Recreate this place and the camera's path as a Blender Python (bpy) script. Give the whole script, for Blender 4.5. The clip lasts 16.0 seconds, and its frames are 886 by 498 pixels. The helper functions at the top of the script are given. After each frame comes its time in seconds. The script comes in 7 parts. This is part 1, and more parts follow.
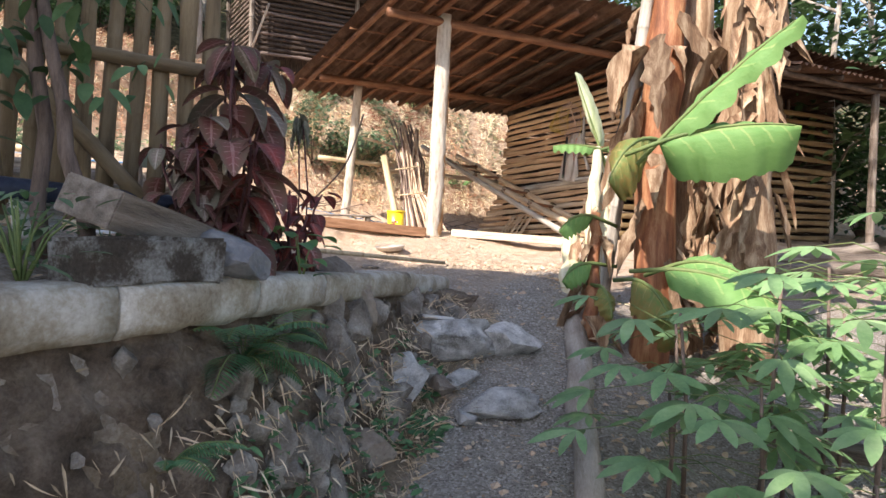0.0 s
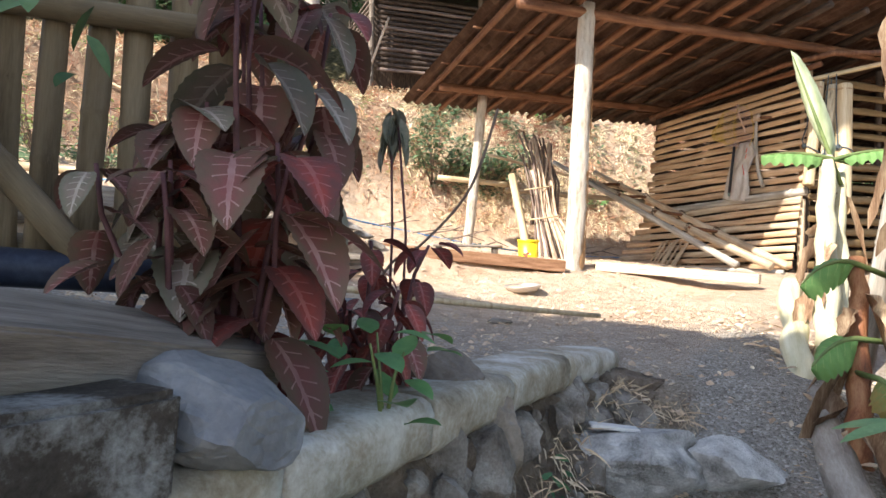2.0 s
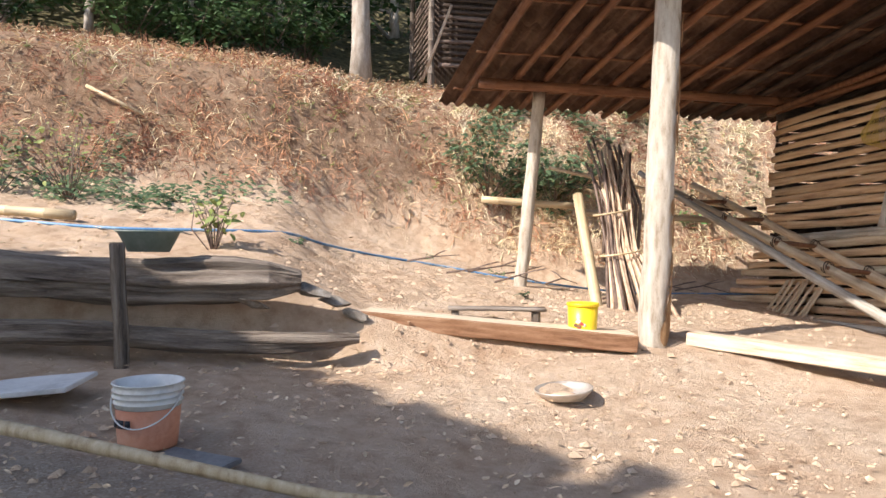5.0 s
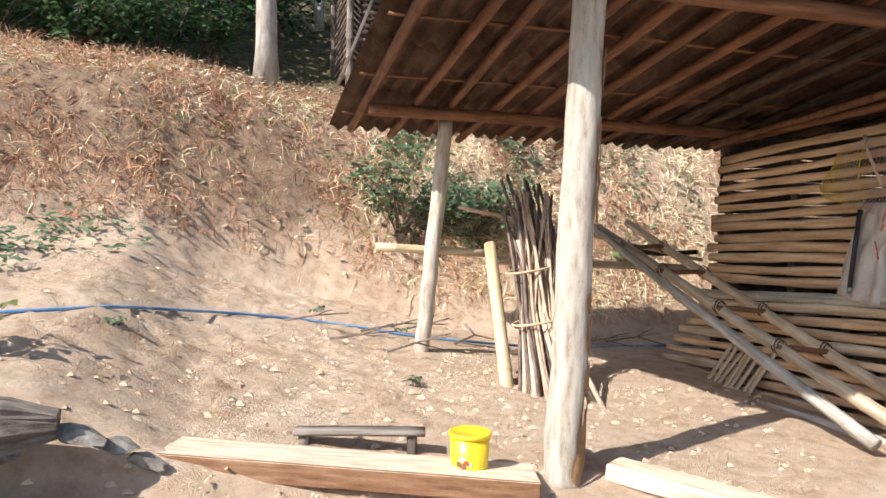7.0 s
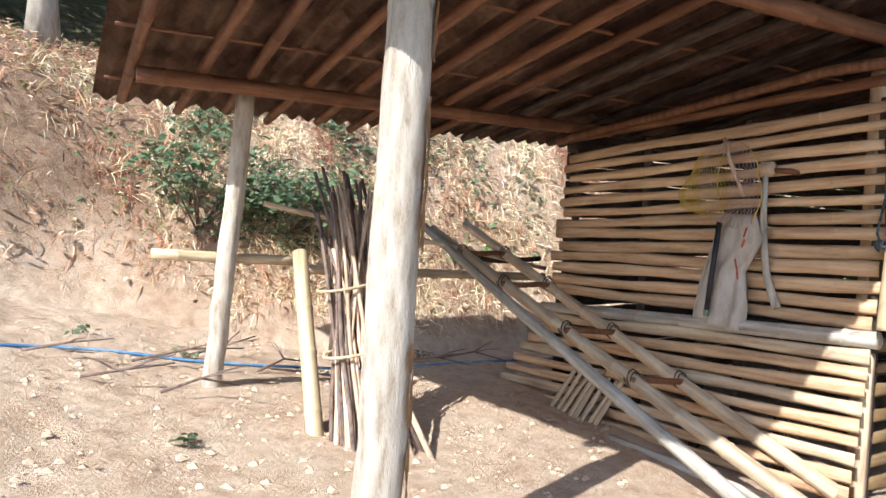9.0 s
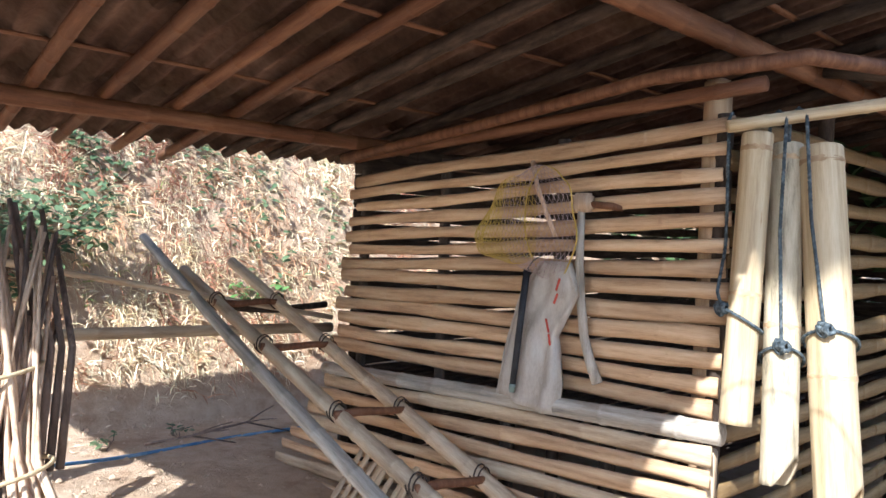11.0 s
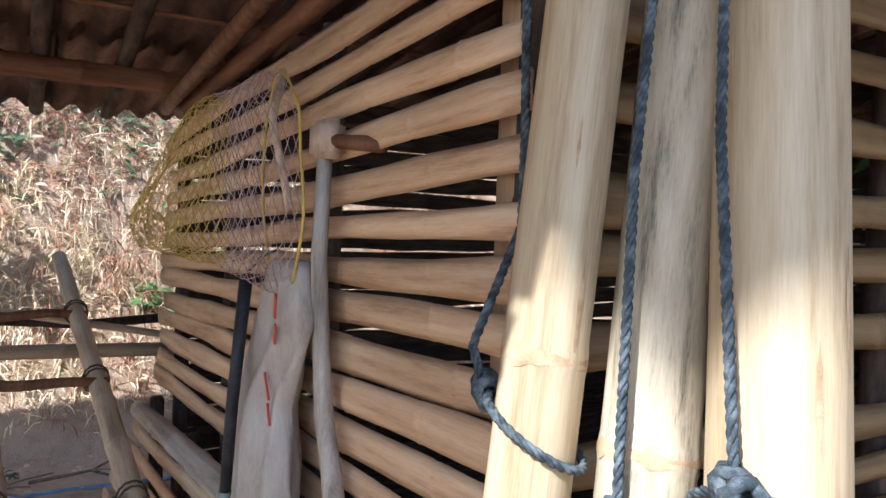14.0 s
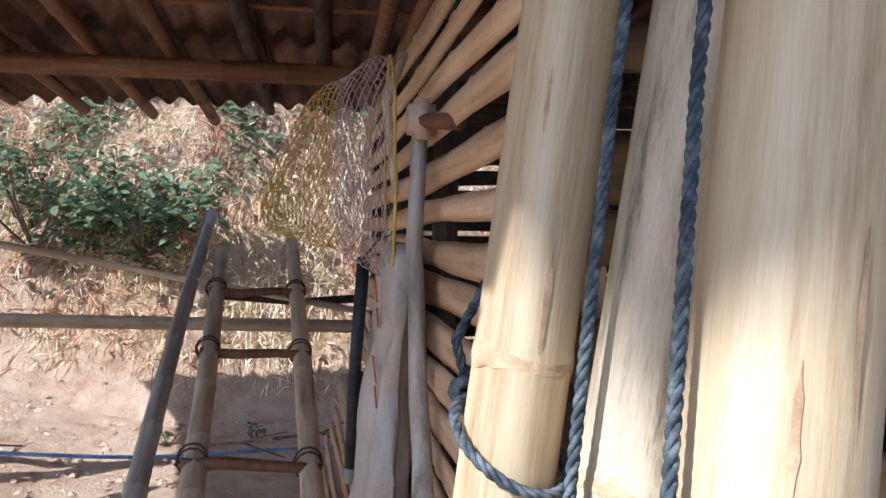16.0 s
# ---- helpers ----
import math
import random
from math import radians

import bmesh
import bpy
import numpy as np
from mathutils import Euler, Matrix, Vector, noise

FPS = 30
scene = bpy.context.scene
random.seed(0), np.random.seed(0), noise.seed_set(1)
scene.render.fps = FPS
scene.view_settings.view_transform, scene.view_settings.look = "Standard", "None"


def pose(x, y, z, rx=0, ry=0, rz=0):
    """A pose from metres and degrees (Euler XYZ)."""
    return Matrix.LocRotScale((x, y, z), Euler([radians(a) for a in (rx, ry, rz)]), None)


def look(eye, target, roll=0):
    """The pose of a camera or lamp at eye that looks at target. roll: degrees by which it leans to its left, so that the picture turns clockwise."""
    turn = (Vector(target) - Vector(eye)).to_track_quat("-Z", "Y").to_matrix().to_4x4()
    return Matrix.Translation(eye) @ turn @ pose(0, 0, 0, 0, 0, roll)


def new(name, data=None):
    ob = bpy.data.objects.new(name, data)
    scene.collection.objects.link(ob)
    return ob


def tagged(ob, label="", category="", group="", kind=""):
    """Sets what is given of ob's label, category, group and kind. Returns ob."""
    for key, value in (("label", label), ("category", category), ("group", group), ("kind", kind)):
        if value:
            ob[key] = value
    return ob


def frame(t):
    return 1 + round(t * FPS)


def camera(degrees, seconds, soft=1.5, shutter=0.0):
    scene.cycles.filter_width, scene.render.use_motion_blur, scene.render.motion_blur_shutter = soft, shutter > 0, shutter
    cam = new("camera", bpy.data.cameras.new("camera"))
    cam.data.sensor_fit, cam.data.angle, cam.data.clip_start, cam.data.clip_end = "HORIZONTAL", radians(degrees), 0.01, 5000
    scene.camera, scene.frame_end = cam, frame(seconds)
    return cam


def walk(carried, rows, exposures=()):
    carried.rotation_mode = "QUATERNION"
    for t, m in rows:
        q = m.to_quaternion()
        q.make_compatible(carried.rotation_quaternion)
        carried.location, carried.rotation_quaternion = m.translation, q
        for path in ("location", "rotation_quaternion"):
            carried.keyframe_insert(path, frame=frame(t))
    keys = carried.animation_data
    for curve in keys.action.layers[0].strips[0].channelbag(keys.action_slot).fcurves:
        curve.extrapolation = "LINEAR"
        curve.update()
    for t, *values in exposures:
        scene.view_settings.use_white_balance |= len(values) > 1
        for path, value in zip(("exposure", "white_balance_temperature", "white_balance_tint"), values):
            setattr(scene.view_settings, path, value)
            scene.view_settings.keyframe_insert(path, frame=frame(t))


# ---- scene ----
cam = camera(63.9, 16.0)
METRES, EYE, TILT, LEAN, TURN = 9.6, 1.5, -1.5, -1.5, 0.0
ROWS = [
    (0.0, 0.0, 0.0, 0.0, -0.0, 0.0, -0.0),
    (0.5, -0.0016, 0.037, 0.003, -0.43, 1.24, -0.32),
    (1.0, -0.01, 0.0625, 0.0083, 3.54, 1.29, -0.12),
    (1.5, -0.0129, 0.0965, 0.0152, 5.91, 1.03, -0.2),
    (2.0, -0.0182, 0.1307, 0.0178, 9.83, 1.44, -0.06),
    (2.5, -0.0182, 0.1736, 0.0294, 13.42, 1.45, 0.14),
    (3.0, -0.0156, 0.2201, 0.0368, 12.95, 1.19, 0.11),
    (5.5, 0.0048, 0.3704, 0.0858, 21.1, 1.08, 0.2),
    (6.0, 0.0074, 0.4067, 0.1059, 23.59, 0.92, 0.24),
    (6.5, 0.0138, 0.4246, 0.1135, 20.2, 1.33, 0.15),
    (7.0, 0.0151, 0.4615, 0.128, 13.83, 0.16, -0.14),
    (7.5, 0.0171, 0.4772, 0.142, 9.3, 0.08, -0.24),
    (8.0, 0.016, 0.5045, 0.139, 5.87, -0.95, -0.44),
    (10.5, 0.0361, 0.6547, 0.1615, -7.66, -0.36, -0.73),
    (11.0, 0.0729, 0.681, 0.1645, -11.1, 0.27, -0.44),
    (11.5, 0.0955, 0.6997, 0.1629, -11.14, 0.57, -0.45),
    (12.0, 0.1231, 0.7348, 0.1625, -10.39, 0.41, -0.38),
    (12.5, 0.1473, 0.7557, 0.1625, -10.26, 0.71, -0.33),
    (13.0, 0.1811, 0.7761, 0.1607, -7.6, 0.57, -0.23),
    (13.5, 0.2024, 0.801, 0.1582, -4.46, -0.09, -0.3),
    (14.0, 0.22, 0.8246, 0.1641, -0.42, -0.22, -0.5),
    (14.5, 0.2378, 0.8365, 0.161, 2.07, -0.35, -0.1),
    (15.0, 0.2544, 0.8466, 0.1653, 8.45, -1.23, 0.09),
    (15.5, 0.256, 0.8469, 0.1644, 15.14, -1.9, 0.13),
    (16.0, 0.2547, 0.8408, 0.1642, 21.15, -1.66, 0.01),
]
walk(cam, [(t, pose(0, 0, EYE, TILT, LEAN, TURN) @ pose(METRES * x, METRES * y, METRES * z, 90 + pitch, roll, yaw)) for t, x, y, z, yaw, pitch, roll in ROWS], exposures=[(0.0, 0.92, 6650, 15), (1.5, 1.05, 6650, 11), (2.5, 1.2, 6500, 10), (3.0, 1.06, 6650, 12), (5.5, 0.70, 6600, 14), (8.0, 0.84, 6000, 9), (10.5, 1.12, 5800, 9), (12.0, 1.32, 5500, 9), (14.0, 1.0, 5600, 12), (16.0, 0.82, 5600, 15)])

# ---- world, sun ----
ANG = radians(29.8)
SUN_DIR = Vector((0.60, 0.80, 0.0)).normalized()
SUN_EL = radians(41)
world = bpy.data.worlds.new("world")
scene.world = world
world.use_nodes = True
wn = world.node_tree
sky = wn.nodes.new("ShaderNodeTexSky")
sky.sky_type = "NISHITA"
sky.sun_disc = False
sky.sun_elevation = SUN_EL
sky.sun_rotation = math.atan2(-SUN_DIR.x, -SUN_DIR.y)
wn.links.new(sky.outputs[0], wn.nodes["Background"].inputs[0])
wn.nodes["Background"].inputs[1].default_value = 0.15
sun = new("sun", bpy.data.lights.new("sun", "SUN"))
sun.data.energy, sun.data.angle, sun.data.color = 5.0, radians(0.55), (1.0, 0.95, 0.87)
sun.matrix_world = look((0, 0, 20), (SUN_DIR.x, SUN_DIR.y, 20 - math.tan(SUN_EL)))

# ---- materials ----
def mat(name, cols, scale=6.0, rough=0.85, bump=0.35, stretch=(1, 1, 1), metal=0.0, vary=0.25, fine=9.0, spec=0.3, leaf=0.0, relief=0.01):
    m = bpy.data.materials.new(name)
    m.use_nodes = True
    nt = m.node_tree
    nd, ln = nt.nodes, nt.links
    bs = nd["Principled BSDF"]
    tc, oi, mp = nd.new("ShaderNodeTexCoord"), nd.new("ShaderNodeObjectInfo"), nd.new("ShaderNodeMapping")
    mp.inputs["Scale"].default_value = stretch
    off = nd.new("ShaderNodeVectorMath")
    off.operation = "MULTIPLY_ADD"
    off.inputs[1].default_value = (7.3, 3.1, 5.7)
    ln.new(oi.outputs["Random"], off.inputs[0])
    ln.new(tc.outputs["Object"], off.inputs[2])
    ln.new(off.outputs[0], mp.inputs[0])
    n1, n2 = nd.new("ShaderNodeTexNoise"), nd.new("ShaderNodeTexNoise")
    n1.inputs["Scale"].default_value, n1.inputs["Detail"].default_value = scale, 6
    n2.inputs["Scale"].default_value, n2.inputs["Detail"].default_value = scale * fine, 8
    n2.inputs["Roughness"].default_value = 0.7
    for n in (n1, n2):
        ln.new(mp.outputs[0], n.inputs["Vector"])
    add = nd.new("ShaderNodeMath")
    add.operation = "MULTIPLY_ADD"
    ln.new(n2.outputs[0], add.inputs[0])
    add.inputs[1].default_value = 0.55
    ln.new(n1.outputs[0], add.inputs[2])
    rp = nd.new("ShaderNodeValToRGB")
    el = rp.color_ramp.elements
    lo, hi = 0.48, 1.08
    el[0].position, el[1].position = lo, min(1.0, hi)
    while len(el) < len(cols):
        el.new(0.6)
    for i, c in enumerate(cols):
        el[i].position = lo + (min(1.0, hi) - lo) * i / (len(cols) - 1)
        el[i].color = (*c, 1)
    ln.new(add.outputs[0], rp.inputs[0])
    hv = nd.new("ShaderNodeHueSaturation")
    mr = nd.new("ShaderNodeMapRange")
    mr.inputs["To Min"].default_value, mr.inputs["To Max"].default_value = 1 - vary, 1 + vary
    geo = nd.new("ShaderNodeNewGeometry")
    mixr = nd.new("ShaderNodeMath")
    mixr.operation = "PINGPONG"
    sm = nd.new("ShaderNodeMath")
    ln.new(oi.outputs["Random"], sm.inputs[0])
    ln.new(geo.outputs["Random Per Island"], sm.inputs[1])
    ln.new(sm.outputs[0], mixr.inputs[0])
    mixr.inputs[1].default_value = 1.0
    ln.new(mixr.outputs[0], mr.inputs["Value"])
    ln.new(mr.outputs[0], hv.inputs["Value"])
    ln.new(rp.outputs[0], hv.inputs["Color"])
    ln.new(hv.outputs[0], bs.inputs["Base Color"])
    bs.inputs["Roughness"].default_value, bs.inputs["Metallic"].default_value = rough, metal
    bs.inputs["Specular IOR Level"].default_value = spec
    if bump:
        bp = nd.new("ShaderNodeBump")
        bp.inputs["Strength"].default_value, bp.inputs["Distance"].default_value = bump, relief
        ln.new(add.outputs[0], bp.inputs["Height"])
        ln.new(bp.outputs[0], bs.inputs["Normal"])
    if leaf:
        tr, mx = nd.new("ShaderNodeBsdfTranslucent"), nd.new("ShaderNodeMixShader")
        ln.new(hv.outputs[0], tr.inputs[0])
        mx.inputs[0].default_value = leaf
        ln.new(bs.outputs[0], mx.inputs[1])
        ln.new(tr.outputs[0], mx.inputs[2])
        ln.new(mx.outputs[0], nd["Material Output"].inputs[0])
    return m


BAMBOO = mat("old_bamboo", [(0.20, 0.135, 0.085), (0.40, 0.30, 0.20), (0.54, 0.44, 0.31)], 5, 0.55, 0.2, (6, 6, 0.6), vary=0.22)
BAMBOO_SLAT = mat("split_bamboo", [(0.22, 0.12, 0.065), (0.46, 0.30, 0.175), (0.58, 0.42, 0.27)], 5, 0.55, 0.25, (7, 7, 0.5), vary=0.28)
# Darker brown copy of the split bamboo; the front wall's shade is in its colour.
BAMBOO_SHADED = mat("shaded_brown_bamboo", [(0.085, 0.05, 0.021), (0.16, 0.102, 0.045), (0.225, 0.155, 0.078)], 5, 0.5, 0.2, (7, 7, 0.4), vary=0.15)
BAMBOO_PALE = mat("pale_bamboo", [(0.27, 0.17, 0.085), (0.49, 0.375, 0.225), (0.62, 0.51, 0.34)], 4, 0.5, 0.2, (9, 9, 0.45), vary=0.12, spec=0.4)
BAMBOO_GREY = mat("weathered_bamboo", [(0.14, 0.12, 0.10), (0.33, 0.29, 0.24), (0.50, 0.46, 0.40)], 6, 0.6, 0.25, (6, 6, 0.5), vary=0.2)
BAMBOO_RED = mat("smoked_bamboo", [(0.065, 0.024, 0.012), (0.14, 0.06, 0.03), (0.225, 0.11, 0.057)], 5, 0.6, 0.2, (6, 6, 0.5), vary=0.2)
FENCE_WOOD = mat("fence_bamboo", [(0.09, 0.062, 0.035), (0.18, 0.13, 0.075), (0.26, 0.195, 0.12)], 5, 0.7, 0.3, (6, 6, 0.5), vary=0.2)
CUT = mat("cut_fibre", [(0.25, 0.15, 0.08), (0.5, 0.36, 0.22)], 30, 0.9, 0.4)
POST_WOOD = mat("debarked_post", [(0.27, 0.19, 0.12), (0.55, 0.475, 0.385), (0.68, 0.62, 0.535)], 6, 0.9, 1.0, (5, 5, 1.1), vary=0.05, relief=0.02)
BARK = mat("peeling_bark", [(0.20, 0.10, 0.05), (0.42, 0.26, 0.13)], 14, 0.95, 0.9, (4, 4, 1), relief=0.02)
LOG_WOOD = mat("grey_log", [(0.04, 0.03, 0.024), (0.175, 0.138, 0.11), (0.32, 0.27, 0.22)], 4, 0.9, 0.9, (7, 7, 0.6), vary=0.12, relief=0.02)
LOG_X = mat("grey_sawn_timber", [(0.07, 0.055, 0.045), (0.20, 0.165, 0.135), (0.33, 0.285, 0.24)], 4, 0.9, 0.7, (0.6, 7, 7), vary=0.12, relief=0.015)
PLANK = mat("sawn_plank", [(0.36, 0.25, 0.155), (0.60, 0.48, 0.345), (0.73, 0.63, 0.49)], 5, 0.8, 0.35, (1, 8, 8), vary=0.08)
# Dark wood; its near-black tone also stands in for shade in the pen.
DARK_WOOD = mat("dark_brown_wood", [(0.015, 0.010, 0.008), (0.052, 0.036, 0.027), (0.10, 0.07, 0.052)], 7, 0.9, 0.4, (5, 5, 1))
STICK = mat("dry_stick", [(0.25, 0.15, 0.10), (0.50, 0.36, 0.25), (0.62, 0.48, 0.36)], 8, 0.85, 0.4, (5, 5, 0.7), vary=0.3)
STICK_DARK = mat("dark_stick", [(0.05, 0.035, 0.03), (0.14, 0.10, 0.08), (0.22, 0.16, 0.13)], 8, 0.85, 0.4, (5, 5, 0.7), vary=0.3)
SHEET = mat("rusty_fibre_sheet", [(0.05, 0.026, 0.017), (0.11, 0.062, 0.041), (0.20, 0.128, 0.088)], 3, 0.85, 0.3, vary=0.22)
STONE = mat("grey_field_stone", [(0.13, 0.12, 0.105), (0.46, 0.445, 0.42), (0.76, 0.74, 0.71)], 13, 0.92, 1.0, vary=0.15, relief=0.03)
STONE_DARK = mat("dark_slate_stone", [(0.085, 0.085, 0.09), (0.15, 0.15, 0.155), (0.24, 0.235, 0.23)], 5, 0.75, 0.6, vary=0.12)
STONE_BROWN = mat("earthy_stone", [(0.11, 0.085, 0.065), (0.21, 0.17, 0.135), (0.32, 0.27, 0.22)], 6, 0.95, 0.9, vary=0.2, relief=0.02)
CONCRETE = mat("stained_concrete", [(0.15, 0.11, 0.065), (0.35, 0.305, 0.235), (0.60, 0.58, 0.525)], 7, 0.92, 0.6, vary=0.12, relief=0.02)
MOSSY = mat("mossy_block", [(0.035, 0.028, 0.022), (0.12, 0.098, 0.078), (0.52, 0.51, 0.48)], 11, 0.95, 1.0, vary=0.05, relief=0.05)
SOIL_CLOD = mat("dry_clod", [(0.36, 0.23, 0.15), (0.52, 0.38, 0.265), (0.60, 0.46, 0.34)], 14, 0.95, 0.7, vary=0.15)
CANE_GREEN = mat("green_stem", [(0.06, 0.10, 0.03), (0.18, 0.22, 0.08)], 8, 0.6, 0.2, vary=0.2)
LEAF_GREEN = mat("broad_green_leaf", [(0.05, 0.13, 0.04), (0.11, 0.24, 0.07), (0.19, 0.33, 0.11)], 5, 0.42, 0.15, vary=0.25, spec=0.45, leaf=0.3)
LEAF_PALE = mat("pale_cassava_leaf", [(0.09, 0.18, 0.07), (0.17, 0.29, 0.12), (0.26, 0.38, 0.18)], 7, 0.4, 0.15, vary=0.3, spec=0.5, leaf=0.28)
LEAF_BUSH = mat("bush_leaf", [(0.04, 0.075, 0.035), (0.09, 0.14, 0.07), (0.18, 0.235, 0.125)], 4, 0.5, 0.1, vary=0.4, leaf=0.3)
LEAF_DARK = mat("woodland_leaf", [(0.02, 0.045, 0.018), (0.05, 0.095, 0.035), (0.10, 0.16, 0.07)], 3, 0.55, 0.1, vary=0.5, leaf=0.25)
LEAF_DRY = mat("dry_fallen_leaf", [(0.26, 0.16, 0.09), (0.54, 0.41, 0.27), (0.74, 0.63, 0.47)], 6, 0.8, 0.3, vary=0.4, leaf=0.15)
GRASS_DRY = mat("dry_grass", [(0.07, 0.025, 0.016), (0.26, 0.115, 0.07), (0.54, 0.33, 0.19)], 1.3, 0.8, 0, vary=0.9, leaf=0.2)
GRASS_STRAW = mat("straw_grass", [(0.36, 0.27, 0.14), (0.64, 0.54, 0.34), (0.80, 0.74, 0.56)], 1.3, 0.8, 0, vary=0.55, leaf=0.2)
GRASS_GREEN = mat("weedy_grass", [(0.10, 0.14, 0.04), (0.20, 0.25, 0.08), (0.34, 0.36, 0.14)], 2, 0.7, 0, vary=0.4, leaf=0.25)
SHEATH = mat("dry_banana_sheath", [(0.06, 0.03, 0.016), (0.20, 0.12, 0.07), (0.44, 0.33, 0.22)], 4, 0.8, 0.6, (6, 6, 0.7), vary=0.5, leaf=0.1)
SHEATH_RED = mat("russet_banana_stem", [(0.08, 0.03, 0.016), (0.23, 0.085, 0.038), (0.42, 0.22, 0.11)], 4, 0.6, 0.4, (6, 6, 0.7), vary=0.15)
WILTED = mat("wilted_leaf", [(0.05, 0.05, 0.035), (0.12, 0.12, 0.085), (0.22, 0.19, 0.14)], 20, 0.7, 0.3, vary=0.4, leaf=0.15)
LEAF_FURL = mat("furled_pale_leaf", [(0.30, 0.36, 0.17), (0.46, 0.51, 0.30), (0.60, 0.62, 0.44)], 4, 0.5, 0.2, (6, 6, 0.6), vary=0.1, leaf=0.2)
MOULD = mat("mouldy_bamboo", [(0.07, 0.062, 0.045), (0.45, 0.38, 0.265), (0.60, 0.52, 0.38)], 9, 0.6, 0.3, (5, 5, 0.6), vary=0.05, spec=0.35)
BANK_SOIL = mat("crumbly_bank_soil", [(0.045, 0.032, 0.022), (0.15, 0.11, 0.078), (0.29, 0.23, 0.175)], 9, 0.97, 1.0, vary=0.1, relief=0.03)
STONE_BANK = mat("bank_rubble_stone", [(0.07, 0.055, 0.042), (0.20, 0.17, 0.14), (0.38, 0.345, 0.30)], 12, 0.95, 0.9, vary=0.25, relief=0.02)
PLANK_SIDE = mat("red_brown_plank_side", [(0.13, 0.06, 0.03), (0.27, 0.14, 0.075), (0.40, 0.235, 0.14)], 5, 0.9, 0.5, (1, 8, 8), vary=0.05)
STEM_PALE = mat("pale_banana_stem", [(0.34, 0.30, 0.16), (0.55, 0.50, 0.32), (0.66, 0.62, 0.46)], 4, 0.55, 0.3, (6, 6, 0.6), vary=0.08)
FERN = mat("fern_green", [(0.03, 0.08, 0.035), (0.075, 0.165, 0.07), (0.14, 0.25, 0.11)], 6, 0.55, 0.1, vary=0.3, leaf=0.2)
YELLOW = mat("yellow_bucket_plastic", [(0.72, 0.46, 0.01), (0.82, 0.56, 0.015), (0.85, 0.62, 0.03)], 4, 0.35, 0.05, vary=0.03, spec=0.5)
ORANGE = mat("faded_orange_plastic", [(0.42, 0.15, 0.08), (0.56, 0.24, 0.14), (0.62, 0.33, 0.22)], 5, 0.5, 0.1, vary=0.03)
WHITE_PL = mat("dirty_white_plastic", [(0.42, 0.40, 0.36), (0.62, 0.61, 0.57), (0.72, 0.71, 0.68)], 6, 0.45, 0.08, vary=0.05, spec=0.45)
GREY_PL = mat("grey_green_plastic", [(0.10, 0.13, 0.11), (0.17, 0.21, 0.18), (0.24, 0.28, 0.25)], 6, 0.5, 0.08, vary=0.05)
BLACK_PL = mat("black_plastic", [(0.008, 0.008, 0.010), (0.02, 0.02, 0.024), (0.05, 0.05, 0.055)], 9, 0.5, 0.1, vary=0.05)
NAVY_PL = mat("dark_blue_pipe", [(0.015, 0.018, 0.03), (0.03, 0.036, 0.06), (0.07, 0.08, 0.11)], 7, 0.45, 0.1, vary=0.05)
HOSE_BLUE = mat("blue_hose_plastic", [(0.05, 0.14, 0.30), (0.10, 0.24, 0.44), (0.30, 0.42, 0.55)], 6, 0.45, 0.05, vary=0.05)
METAL = mat("dull_metal", [(0.30, 0.25, 0.21), (0.52, 0.46, 0.40), (0.62, 0.58, 0.53)], 8, 0.5, 0.2, metal=0.6, vary=0.05)
ROPE = mat("blue_grey_rope", [(0.012, 0.017, 0.022), (0.05, 0.066, 0.077), (0.17, 0.20, 0.215)], 60, 0.8, 0.3, vary=0.1)
SACK = mat("grey_plastic_sack", [(0.30, 0.25, 0.20), (0.46, 0.40, 0.34), (0.58, 0.53, 0.47)], 6, 0.5, 0.35, (3, 3, 1), vary=0.04, spec=0.45, leaf=0.15)
RED_MARK = mat("red_print", [(0.40, 0.05, 0.03), (0.5, 0.08, 0.05)], 12, 0.6, 0.1)
NET_Y = mat("yellow_netting", [(0.42, 0.28, 0.05), (0.56, 0.39, 0.10)], 20, 0.6, 0, vary=0.1)
NET_P = mat("faded_pink_netting", [(0.36, 0.25, 0.24), (0.50, 0.38, 0.36)], 20, 0.6, 0, vary=0.1)
BOARD = mat("pale_board", [(0.36, 0.34, 0.31), (0.55, 0.53, 0.50), (0.66, 0.64, 0.60)], 5, 0.8, 0.2, vary=0.05)
TREE_BARK = mat("pale_tree_bark", [(0.16, 0.13, 0.10), (0.34, 0.29, 0.24), (0.50, 0.45, 0.39)], 4, 0.9, 0.8, (3, 3, 0.9), vary=0.15, relief=0.02)
PURPLE_STEM = mat("purple_stem", [(0.05, 0.02, 0.025), (0.14, 0.06, 0.06)], 8, 0.6, 0.2)


